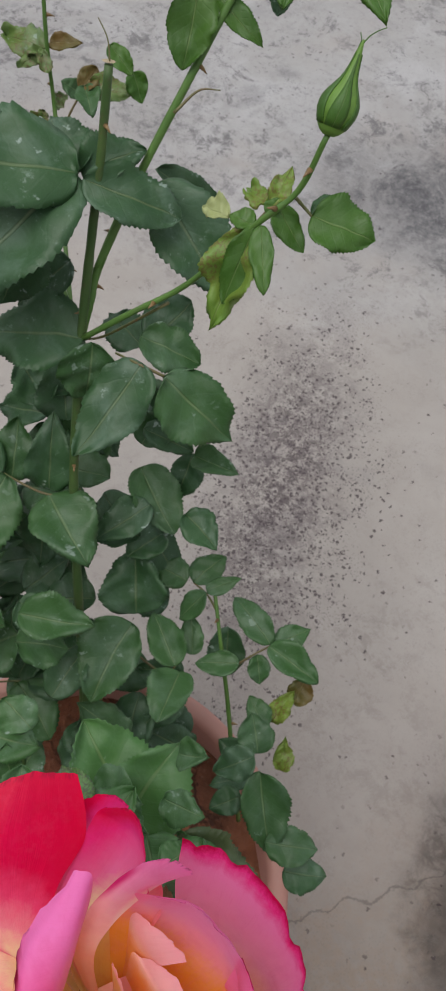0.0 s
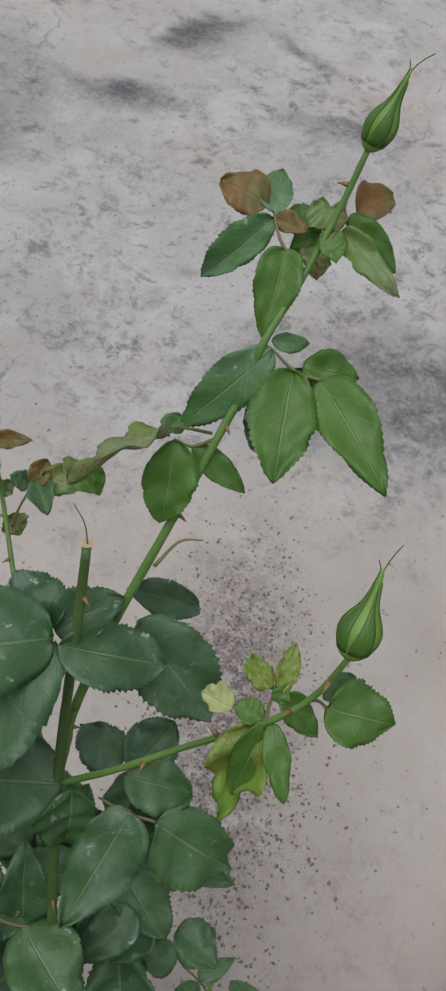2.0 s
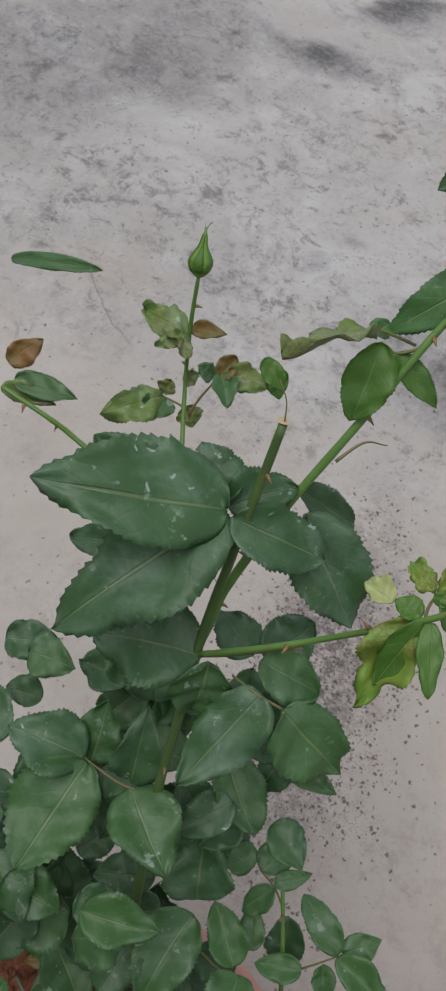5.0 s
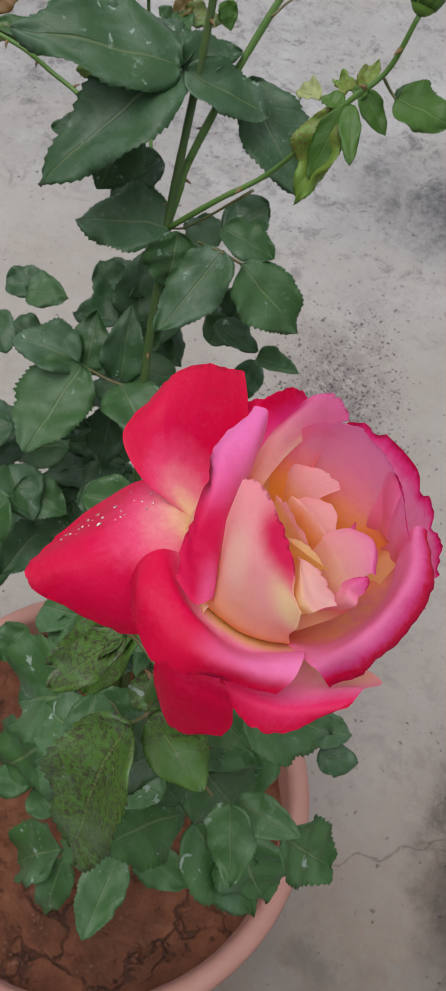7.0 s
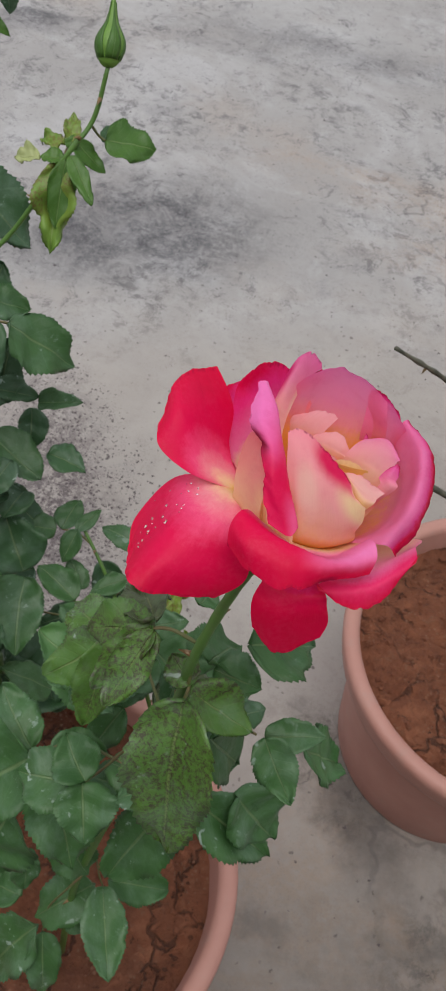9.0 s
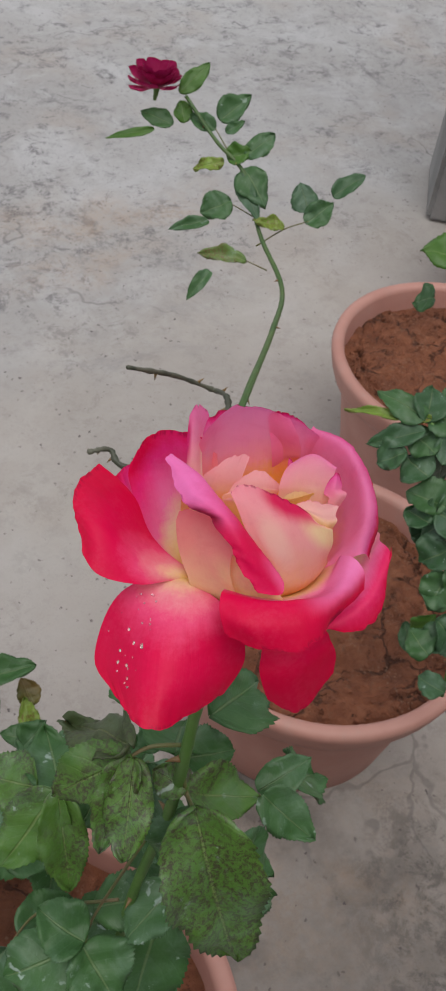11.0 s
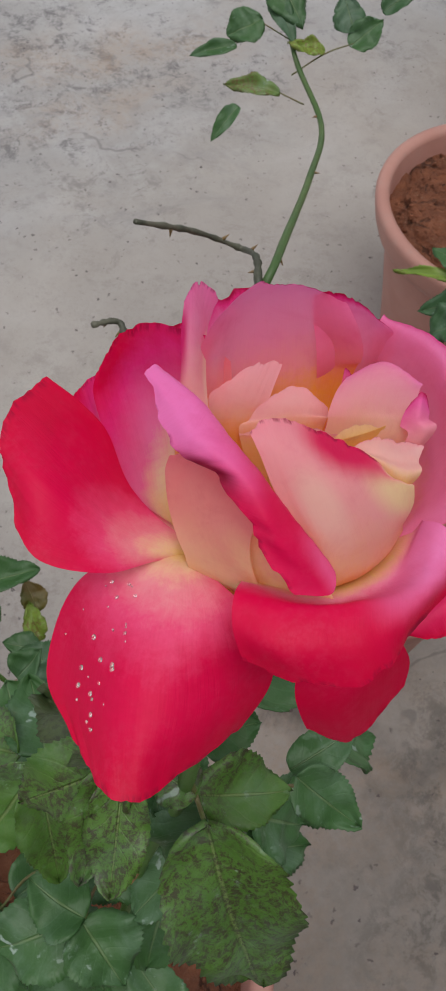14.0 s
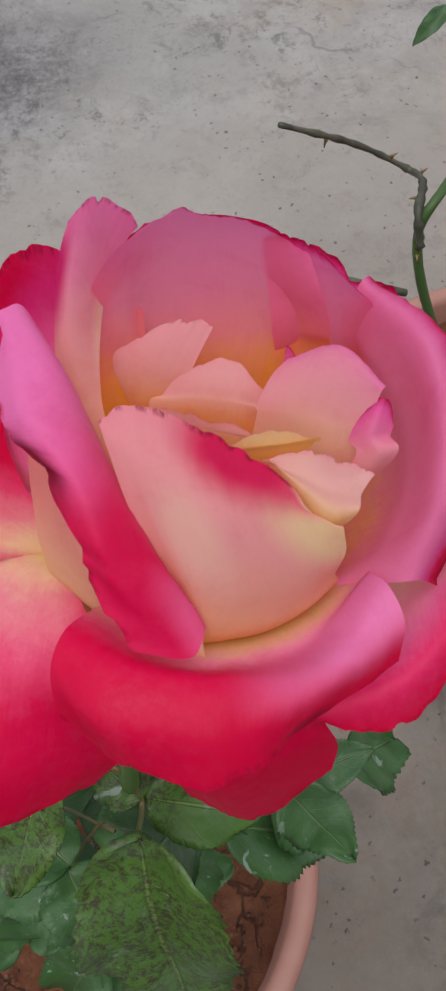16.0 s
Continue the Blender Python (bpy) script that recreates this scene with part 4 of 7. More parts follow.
# canes that rise out of the earth
stalk("stem", [(0.223, 0.545, 0.25), (0.215, 0.575, 0.33), (0.205, 0.60, 0.42), (0.195, 0.63, 0.50)], 0.0055, 0.0050, "k")
bm = bmesh.new()
bmesh.ops.create_circle(bm, cap_ends=True, segments=14, radius=0.0040, matrix=Matrix.Translation((0.0950, 0.8185, 0.9815)) @ Vector((-0.02, 0.06, 0.15)).to_track_quat("Z", "Y").to_matrix().to_4x4())
part("cut_end", bm, CUT, BUSH, "pale dry cut end of a pruned cane")
# leaflets
leaf((0.0904, 0.7899, 0.9180), (0.0071, 0.7144, 0.9333), 0.0593, (0.37, -0.23, 0.90), 'd', 0.25, 0.12)
leaf((0.0574, 0.7705, 0.9196), (0.0099, 0.7679, 0.9410), 0.0346, (0.40, -0.33, 0.85), 'd', 0.25, 0.12)
leaf((0.0906, 0.7902, 0.9146), (0.0434, 0.6909, 0.8557), 0.0616, (0.13, -0.55, 0.82), 'd', 0.25, 0.12)
leaf((0.0835, 0.7982, 0.9070), (0.0496, 0.8091, 0.9229), 0.0410, (0.29, -0.38, 0.88), 'd', 0.25, 0.12)
leaf((0.0468, 0.7554, 0.8686), (0.0104, 0.7468, 0.8500), 0.0222, (-0.30, -0.50, 0.81), 'd', 0.25, 0.12)
leaf((0.0712, 0.7586, 0.8755), (0.0708, 0.7307, 0.8355), 0.0375, (0.28, -0.79, 0.55), 'd', 0.25, 0.12)
leaf((0.0825, 0.7848, 0.8399), (0.0642, 0.7485, 0.8120), 0.0324, (0.07, -0.63, 0.77), 'd', 0.25, 0.12)
leaf((0.0949, 0.7891, 0.9163), (0.1501, 0.8144, 0.8917), 0.0376, (0.49, -0.25, 0.84), 'd', 0.25, 0.12)
leaf((0.0868, 0.7987, 0.9063), (0.1085, 0.8334, 0.9204), 0.0307, (0.16, -0.46, 0.88), 'd', 0.25, 0.12)
leaf((0.1223, 0.8321, 0.8979), (0.1821, 0.8180, 0.8406), 0.0472, (0.53, -0.51, 0.68), 'd', 0.25, 0.12)
leaf((0.1016, 0.8581, 0.8772), (0.1400, 0.8960, 0.8289), 0.0241, (0.79, -0.03, 0.61), 'd', 0.25, 0.12)
leaf((0.1190, 0.7497, 0.8174), (0.0503, 0.7271, 0.8058), 0.0580, (-0.04, -0.35, 0.93), 'd', 0.25, 0.12)
leaf((0.1261, 0.7498, 0.8191), (0.1364, 0.7341, 0.7832), 0.0400, (0.46, -0.76, 0.46), 'm', 0.25, 0.12)
leaf((0.1648, 0.7540, 0.8225), (0.1578, 0.6865, 0.7852), 0.0461, (0.10, -0.49, 0.87), 'd', 0.25, 0.12)
leaf((0.1504, 0.7813, 0.8068), (0.1661, 0.8154, 0.8222), 0.0379, (0.07, -0.44, 0.90), 'd', 0.25, 0.12)
leaf((0.1512, 0.7707, 0.8242), (0.1914, 0.7843, 0.8088), 0.0344, (0.41, -0.22, 0.88), 'm', 0.25, 0.12)
leaf((0.1803, 0.7569, 0.8174), (0.2326, 0.7615, 0.7720), 0.0477, (0.64, -0.30, 0.71), 'm', 0.25, 0.12)
leaf((0.1656, 0.7552, 0.7396), (0.2022, 0.7679, 0.7248), 0.0228, (0.42, -0.16, 0.89), 'd', 0.25, 0.12)
leaf((0.2019, 0.7710, 0.7147), (0.2410, 0.7686, 0.7261), 0.0216, (-0.28, -0.26, 0.92), 'm', 0.25, 0.12)
leaf((0.1922, 0.7849, 0.6898), (0.1988, 0.7582, 0.6605), 0.0265, (0.19, -0.70, 0.68), 'd', 0.25, 0.12)
leaf((0.1616, 0.7570, 0.6762), (0.2096, 0.7260, 0.6565), 0.0393, (0.19, -0.30, 0.94), 'm', 0.25, 0.12)
leaf((0.1250, 0.6880, 0.6940), (0.1812, 0.6547, 0.6885), 0.0505, (0.03, -0.12, 0.99), 'm', 0.25, 0.12)
leaf((0.0884, 0.6820, 0.6949), (0.0978, 0.5984, 0.6673), 0.0598, (0.18, -0.29, 0.94), 'm', 0.25, 0.12)
leaf((0.0851, 0.6820, 0.6958), (0.0284, 0.6656, 0.7023), 0.0465, (0.16, -0.18, 0.97), 'd', 0.25, 0.12)
leaf((0.0890, 0.6848, 0.6844), (0.0778, 0.7207, 0.7204), 0.0367, (0.32, -0.62, 0.72), 'm', 0.25, 0.12)
leaf((0.1211, 0.6925, 0.6917), (0.1016, 0.7271, 0.7413), 0.0357, (0.42, -0.66, 0.63), 'd', 0.25, 0.12)
leaf((-0.0021, 0.7150, 0.6920), (0.0336, 0.7293, 0.7022), 0.0340, (-0.12, -0.37, 0.92), 'm', 0.25, 0.12)
leaf((-0.0258, 0.7133, 0.6858), (0.0091, 0.7356, 0.6889), 0.0321, (0.11, -0.30, 0.95), 'd', 0.25, 0.12)
leaf((0.0234, 0.7022, 0.6654), (-0.0031, 0.6894, 0.6655), 0.0239, (0.11, -0.23, 0.97), 'd', 0.25, 0.12)
leaf((0.2070, 0.6861, 0.5685), (0.1808, 0.7211, 0.6082), 0.0564, (0.35, -0.57, 0.74), 'd', 0.25, 0.12)
leaf((0.1711, 0.6755, 0.5724), (0.1272, 0.6528, 0.5597), 0.0384, (-0.14, -0.27, 0.95), 'd', 0.25, 0.12)
leaf((0.1320, 0.5994, 0.4795), (0.0932, 0.6401, 0.5142), 0.0467, (0.38, -0.37, 0.85), 'd', 0.25, 0.12)
leaf((0.1342, 0.6011, 0.4800), (0.1338, 0.6518, 0.5215), 0.0339, (0.13, -0.63, 0.77), 'd', 0.25, 0.12)
leaf((0.2118, 0.6742, 0.5781), (0.2120, 0.6037, 0.5572), 0.0512, (0.05, -0.28, 0.96), 'm', 0.25, 0.12)
leaf((0.2607, 0.6671, 0.5649), (0.2209, 0.6960, 0.5704), 0.0308, (0.03, -0.15, 0.99), 'm', 0.25, 0.12)
leaf((0.2652, 0.6878, 0.5530), (0.2486, 0.7154, 0.5619), 0.0216, (0.08, -0.26, 0.96), 'm', 0.25, 0.12)
leaf((0.2502, 0.7277, 0.5924), (0.2382, 0.7040, 0.5701), 0.0214, (-0.18, -0.63, 0.76), 'm', 0.25, 0.12)
leaf((0.2477, 0.7331, 0.5844), (0.2693, 0.7556, 0.5914), 0.0151, (-0.04, -0.26, 0.96), 'm', 0.25, 0.12)
leaf((0.2334, 0.7352, 0.5777), (0.2406, 0.7719, 0.5816), 0.0268, (0.05, -0.11, 0.99), 'm', 0.25, 0.12)
leaf((0.2280, 0.7332, 0.5781), (0.1952, 0.7288, 0.5848), 0.0276, (0.22, -0.17, 0.96), 'm', 0.25, 0.12)
leaf((0.3044, 0.6996, 0.5667), (0.2715, 0.6826, 0.5602), 0.0222, (-0.09, -0.20, 0.97), 'm', 0.25, 0.12)
leaf((0.3191, 0.7236, 0.5826), (0.2727, 0.7443, 0.5839), 0.0245, (-0.05, -0.18, 0.98), 'm', 0.25, 0.12)
leaf((0.3216, 0.7281, 0.5785), (0.3418, 0.7542, 0.5820), 0.0236, (0.01, -0.14, 0.99), 'm', 0.25, 0.12)
leaf((0.3193, 0.7202, 0.5864), (0.3700, 0.7181, 0.5852), 0.0270, (0.02, -0.19, 0.98), 'm', 0.25, 0.12)
leaf((0.3141, 0.7117, 0.5770), (0.3291, 0.6959, 0.5636), 0.0181, (0.24, -0.48, 0.84), 'm', 0.25, 0.12)
leaf((0.2677, 0.6644, 0.5685), (0.2783, 0.6144, 0.5876), 0.0367, (-0.10, 0.34, 0.94), 'm', 0.25, 0.12)
leaf((0.1340, 0.5993, 0.4671), (0.1896, 0.5805, 0.4523), 0.0472, (0.22, -0.12, 0.97), 'm', 0.25, 0.12)
leaf((0.1981, 0.6036, 0.4515), (0.2339, 0.5790, 0.4508), 0.0315, (-0.01, -0.04, 1.00), 'd', 0.25, 0.12)
leaf((0.1416, 0.6054, 0.4684), (0.1845, 0.6353, 0.4737), 0.0361, (-0.01, -0.16, 0.99), 'd', 0.25, 0.12)
leaf((0.2385, 0.6475, 0.5013), (0.2518, 0.5978, 0.4686), 0.0363, (0.14, -0.52, 0.84), 'd', 0.25, 0.12)
leaf((0.2645, 0.6777, 0.5235), (0.2255, 0.6612, 0.5130), 0.0339, (-0.17, -0.22, 0.96), 'd', 0.25, 0.12)
leaf((0.2758, 0.7315, 0.5398), (0.2924, 0.7050, 0.5078), 0.0365, (0.28, -0.67, 0.69), 'd', 0.25, 0.12)
leaf((0.1412, 0.7862, 0.7883), (0.1029, 0.8008, 0.7839), 0.0317, (-0.18, -0.19, 0.96), 'd', 0.25, 0.12)
leaf((0.1256, 0.7342, 0.7624), (0.1299, 0.7707, 0.7706), 0.0280, (0.15, -0.23, 0.96), 'm', 0.25, 0.12)
leaf((0.1634, 0.7549, 0.7162), (0.1669, 0.7892, 0.7352), 0.0292, (0.09, -0.49, 0.87), 'm', 0.25, 0.12)
leaf((0.1453, 0.7277, 0.6578), (0.1805, 0.7197, 0.6193), 0.0370, (0.64, -0.37, 0.67), 'd', 0.25, 0.12)
leaf((0.1065, 0.7003, 0.6290), (0.1148, 0.6695, 0.5849), 0.0396, (0.33, -0.75, 0.58), 'd', 0.25, 0.12)
leaf((0.1664, 0.7456, 0.6146), (0.2208, 0.7352, 0.5694), 0.0372, (0.56, -0.33, 0.76), 'd', 0.25, 0.12)
leaf((0.1876, 0.6702, 0.5171), (0.1523, 0.6391, 0.4969), 0.0425, (-0.19, -0.38, 0.91), 'd', 0.25, 0.12)
leaf((0.1668, 0.6321, 0.4888), (0.1621, 0.6654, 0.5095), 0.0364, (0.14, -0.51, 0.85), 'd', 0.25, 0.12)
leaf((0.1034, 0.6580, 0.5337), (0.1232, 0.7023, 0.5420), 0.0341, (0.09, -0.22, 0.97), 'd', 0.25, 0.12)
leaf((0.3504, 0.6755, 0.5338), (0.3236, 0.6878, 0.5366), 0.0225, (0.02, -0.18, 0.98), 'm', 0.25, 0.12)
leaf((0.3572, 0.6537, 0.5311), (0.3365, 0.6788, 0.5396), 0.0309, (0.06, -0.28, 0.96), 'm', 0.25, 0.12)
leaf((0.3563, 0.6429, 0.5131), (0.3213, 0.6482, 0.5141), 0.0257, (0.01, -0.13, 0.99), 'd', 0.25, 0.12)
leaf((0.3630, 0.6396, 0.5093), (0.3337, 0.6175, 0.4927), 0.0243, (-0.29, -0.29, 0.91), 'd', 0.25, 0.12)
leaf((0.3523, 0.6846, 0.5266), (0.3531, 0.7143, 0.5437), 0.0200, (-0.07, -0.50, 0.87), 'y', 0.25, 0.12)
leaf((0.3610, 0.7061, 0.5366), (0.3572, 0.7292, 0.5512), 0.0224, (-0.01, -0.53, 0.85), 'o', 0.25, 0.12)
leaf((0.3795, 0.6598, 0.5045), (0.3721, 0.6829, 0.5200), 0.0174, (0.05, -0.55, 0.84), 'y', 0.25, 0.12)
leaf((-0.0304, 0.9079, 0.8778), (-0.0732, 0.9105, 0.8672), 0.0254, (-0.24, -0.44, 0.87), 'b', 0.25, 0.12)
leaf((-0.0313, 0.9123, 0.8807), (-0.0085, 0.9230, 0.8866), 0.0130, (0.05, -0.56, 0.83), 'o', 0.25, 0.12)
leaf((-0.0322, 0.9065, 0.8775), (-0.0492, 0.8948, 0.8634), 0.0129, (-0.05, -0.74, 0.67), 'b', 0.25, 0.12)
leaf((-0.0207, 0.8976, 0.8692), (-0.0354, 0.9064, 0.8785), 0.0105, (0.30, -0.41, 0.86), 'b', 0.25, 0.12)
leaf((-0.0048, 0.9112, 0.8513), (-0.0150, 0.9031, 0.8616), 0.0146, (0.76, -0.15, 0.63), 'm', 0.25, 0.12)
leaf((0.0015, 0.9061, 0.8599), (0.0042, 0.9236, 0.8694), 0.0172, (0.25, -0.49, 0.83), 'o', 0.25, 0.12)
leaf((0.0020, 0.9090, 0.8615), (0.0226, 0.8921, 0.8580), 0.0191, (-0.00, -0.20, 0.98), 'm', 0.25, 0.12)
leaf((0.0045, 0.9131, 0.8637), (0.0347, 0.9207, 0.8596), 0.0214, (0.23, -0.42, 0.88), 'b', 0.25, 0.12)
leaf((-0.0368, 0.8965, 0.8122), (-0.0619, 0.8539, 0.8066), 0.0281, (0.32, -0.31, 0.89), 'b', 0.25, 0.12)
leaf((-0.0368, 0.8965, 0.8122), (-0.0342, 0.8794, 0.8015), 0.0251, (0.30, -0.47, 0.83), 'm', 0.25, 0.12)
leaf((-0.0383, 0.8981, 0.8135), (-0.0391, 0.9084, 0.8198), 0.0151, (0.30, -0.48, 0.83), 'b', 0.25, 0.12)
leaf((-0.0184, 0.9025, 0.8111), (-0.0048, 0.8969, 0.8040), 0.0203, (0.30, -0.39, 0.87), 'b', 0.25, 0.12)
leaf((-0.0241, 0.9021, 0.8361), (-0.0174, 0.9127, 0.8405), 0.0119, (0.22, -0.48, 0.85), 'b', 0.25, 0.12)
leaf((-0.1151, 0.8151, 0.8537), (-0.1087, 0.8406, 0.8668), 0.0192, (0.34, -0.49, 0.80), 'o', 0.25, 0.12)
leaf((-0.1046, 0.8108, 0.8483), (-0.0581, 0.8238, 0.8546), 0.0183, (0.00, -0.45, 0.89), 'm', 0.25, 0.12)
leaf((-0.1091, 0.8021, 0.8445), (-0.0718, 0.8166, 0.8424), 0.0150, (0.20, -0.38, 0.91), 'b', 0.25, 0.12)
leaf((-0.1115, 0.8206, 0.9512), (-0.0545, 0.8407, 0.9707), 0.0112, (-0.05, -0.61, 0.79), 'm', 0.25, 0.12)
leaf((0.1020, 0.9901, 1.0853), (0.0727, 0.9947, 1.0856), 0.0238, (-0.09, -0.61, 0.79), 'o', 0.25, 0.12)
leaf((0.1074, 0.9880, 1.0828), (0.0960, 1.0184, 1.0873), 0.0176, (0.07, -0.12, 0.99), 'w', 0.25, 0.12)
leaf((0.1087, 0.9852, 1.0831), (0.0851, 0.9593, 1.0469), 0.0207, (0.10, -0.84, 0.53), 'w', 0.25, 0.12)
leaf((0.1086, 0.9870, 1.0819), (0.1283, 0.9854, 1.0830), 0.0118, (-0.10, -0.63, 0.77), 'o', 0.25, 0.12)
leaf((0.1209, 0.9739, 1.0767), (0.1305, 0.9404, 1.0447), 0.0250, (0.24, -0.63, 0.74), 'f', 0.25, 0.12)
leaf((0.1352, 0.9945, 1.0817), (0.1227, 1.0068, 1.0865), 0.0161, (-0.06, -0.41, 0.91), 'b', 0.25, 0.12)
leaf((0.1317, 1.0003, 1.0741), (0.1180, 0.9907, 1.0642), 0.0159, (0.06, -0.76, 0.65), 'f', 0.25, 0.12)
leaf((0.1328, 0.9946, 1.0700), (0.1427, 0.9783, 1.0632), 0.0157, (0.04, -0.37, 0.93), 'b', 0.25, 0.12)
leaf((0.1389, 0.9866, 1.0879), (0.1496, 0.9722, 1.0821), 0.0146, (-0.01, -0.38, 0.93), 'f', 0.25, 0.12)
leaf((0.1430, 1.0047, 1.0872), (0.1760, 1.0034, 1.0651), 0.0168, (0.39, -0.68, 0.63), 'f', 0.25, 0.12)
leaf((0.1437, 0.9932, 1.0854), (0.1855, 0.9801, 1.0719), 0.0152, (0.06, -0.61, 0.79), 'b', 0.25, 0.12)
leaf((0.1447, 1.0119, 1.0856), (0.1545, 1.0367, 1.0882), 0.0215, (0.41, -0.26, 0.88), 'o', 0.25, 0.12)
leaf((0.1193, 0.9991, 1.0697), (0.1119, 1.0191, 1.0724), 0.0149, (0.04, -0.12, 0.99), 'f', 0.25, 0.12)
leaf((0.1320, 1.0049, 1.0711), (0.1344, 1.0293, 1.0749), 0.0136, (0.29, -0.18, 0.94), 'b', 0.25, 0.12)
leaf((0.1367, 0.9372, 1.0426), (0.1048, 0.9077, 0.9860), 0.0278, (-0.02, -0.88, 0.47), 'w', 0.25, 0.12)
leaf((0.1509, 0.9336, 1.0373), (0.1675, 0.8805, 1.0127), 0.0341, (0.14, -0.38, 0.91), 'f', 0.25, 0.12)
leaf((0.1662, 0.9369, 1.0366), (0.2231, 0.9008, 1.0180), 0.0304, (-0.00, -0.46, 0.89), 'f', 0.25, 0.12)
leaf((0.1546, 0.9406, 1.0353), (0.1821, 0.9538, 1.0327), 0.0205, (0.31, -0.49, 0.81), 'f', 0.25, 0.12)
leaf((0.1334, 0.9442, 1.0419), (0.1507, 0.9578, 1.0354), 0.0108, (0.56, -0.35, 0.75), 'w', 0.25, 0.12)
leaf((0.1324, 0.9467, 1.0009), (0.1442, 0.9260, 0.9723), 0.0195, (0.30, -0.71, 0.64), 'd', 0.25, 0.12)
leaf((0.1065, 0.8918, 0.9957), (0.1196, 0.8637, 0.9594), 0.0284, (0.35, -0.67, 0.65), 'f', 0.25, 0.12)
leaf((0.1155, 0.8975, 0.9892), (0.1502, 0.8944, 0.9705), 0.0152, (0.38, -0.48, 0.79), 'f', 0.25, 0.12)
leaf((0.0982, 0.8961, 0.9917), (0.1000, 0.9137, 0.9910), 0.0130, (0.34, 0.00, 0.94), 'w', 0.25, 0.12)
leaf((0.1464, 0.9515, 1.0198), (0.1594, 0.9487, 1.0031), 0.0193, (0.52, -0.68, 0.52), 'd', 0.25, 0.12)
leaf((0.0331, 0.9269, 0.8785), (0.0456, 0.9233, 0.8613), 0.0189, (0.62, -0.54, 0.57), 'f', 0.25, 0.12)
leaf((0.2403, 0.8062, 0.9614), (0.2753, 0.8157, 0.9524), 0.0327, (0.31, -0.28, 0.91), 'f', 0.25, 0.12)
leaf((0.2128, 0.7869, 0.9501), (0.2124, 0.7537, 0.8971), 0.0316, (0.11, -0.84, 0.53), 'y', 0.25, 0.12)
leaf((0.2171, 0.7861, 0.9548), (0.2137, 0.7614, 0.9143), 0.0194, (0.04, -0.86, 0.52), 'f', 0.25, 0.12)
leaf((0.2200, 0.7871, 0.9574), (0.2413, 0.7597, 0.9408), 0.0141, (0.16, -0.42, 0.89), 'f', 0.25, 0.12)
leaf((0.1980, 0.7891, 0.9484), (0.1799, 0.7902, 0.9429), 0.0155, (-0.29, -0.31, 0.91), 'p', 0.25, 0.12)
leaf((0.2142, 0.7898, 0.9518), (0.1983, 0.7907, 0.9494), 0.0136, (-0.16, -0.30, 0.94), 'f', 0.25, 0.12)
leaf((0.2165, 0.8049, 0.9555), (0.2123, 0.8311, 0.9619), 0.0122, (0.06, -0.23, 0.97), 'y', 0.25, 0.12)
leaf((0.2124, 0.8068, 0.9515), (0.1917, 0.8197, 0.9422), 0.0138, (-0.44, -0.06, 0.90), 'y', 0.25, 0.12)
leaf((0.2195, 0.8062, 0.9558), (0.2420, 0.7984, 0.9399), 0.0162, (0.39, -0.47, 0.79), 'f', 0.25, 0.12)
leaf((0.2375, 0.8120, 0.9562), (0.2471, 0.8324, 0.9559), 0.0123, (0.18, -0.07, 0.98), 'd', 0.25, 0.12)
leaf((0.2170, 0.8007, 0.9525), (0.2176, 0.8098, 0.9586), 0.0100, (0.07, -0.56, 0.83), 'f', 0.25, 0.12)
leaf((0.1019, 0.8944, 0.9961), (0.0774, 0.8276, 1.0120), 0.0270, (-0.48, -0.77, 0.41), 'b', 0.25, 0.12)
leaf((0.0380, 0.8946, 0.9216), (0.0580, 0.8915, 0.9094), 0.0143, (0.42, -0.45, 0.79), 'f', 0.25, 0.12)
leaf((0.1887, 0.6477, 0.4367), (0.1706, 0.6882, 0.4990), 0.0581, (0.35, -0.74, 0.58), 'd', 0.25, 0.12)
leaf((0.2292, 0.6082, 0.4786), (0.2759, 0.6120, 0.4624), 0.0389, (0.33, -0.02, 0.94), 'd', 0.25, 0.12)
leaf((0.1605, 0.5619, 0.3857), (0.1361, 0.5935, 0.4027), 0.0362, (0.25, -0.30, 0.92), 'd', 0.25, 0.12)
leaf((0.1594, 0.5398, 0.3477), (0.1638, 0.5843, 0.3597), 0.0418, (0.06, -0.26, 0.96), 'n', 0.25, 0.12)
leaf((0.2479, 0.6030, 0.4526), (0.2595, 0.6386, 0.4954), 0.0434, (-0.20, -0.73, 0.66), 'd', 0.25, 0.12)
leaf((0.0789, 0.7452, 0.7102), (0.0441, 0.7562, 0.7279), 0.0357, (0.38, -0.24, 0.89), 'd', 0.25, 0.12)
leaf((0.0894, 0.7685, 0.6527), (0.1207, 0.7839, 0.6873), 0.0538, (-0.51, -0.51, 0.69), 'm', 0.25, 0.12)
leaf((0.0531, 0.7706, 0.6324), (0.0880, 0.7937, 0.6177), 0.0347, (0.44, -0.09, 0.90), 'm', 0.25, 0.12)
leaf((0.0805, 0.6701, 0.5781), (0.0299, 0.6463, 0.5573), 0.0453, (-0.29, -0.21, 0.93), 'm', 0.25, 0.12)
leaf((0.1067, 0.6385, 0.4259), (0.1279, 0.6786, 0.4567), 0.0467, (-0.19, -0.53, 0.82), 'd', 0.25, 0.12)
leaf((0.0311, 0.6526, 0.6928), (-0.0229, 0.6774, 0.6877), 0.0319, (-0.09, 0.01, 1.00), 'd', 0.25, 0.12)
leaf((0.0979, 0.6166, 0.4935), (0.0841, 0.6626, 0.4944), 0.0334, (0.07, 0.00, 1.00), 'd', 0.25, 0.12)
leaf((0.2529, 0.6069, 0.4929), (0.2039, 0.6051, 0.5307), 0.0417, (0.61, -0.04, 0.79), 'm', 0.25, 0.12)
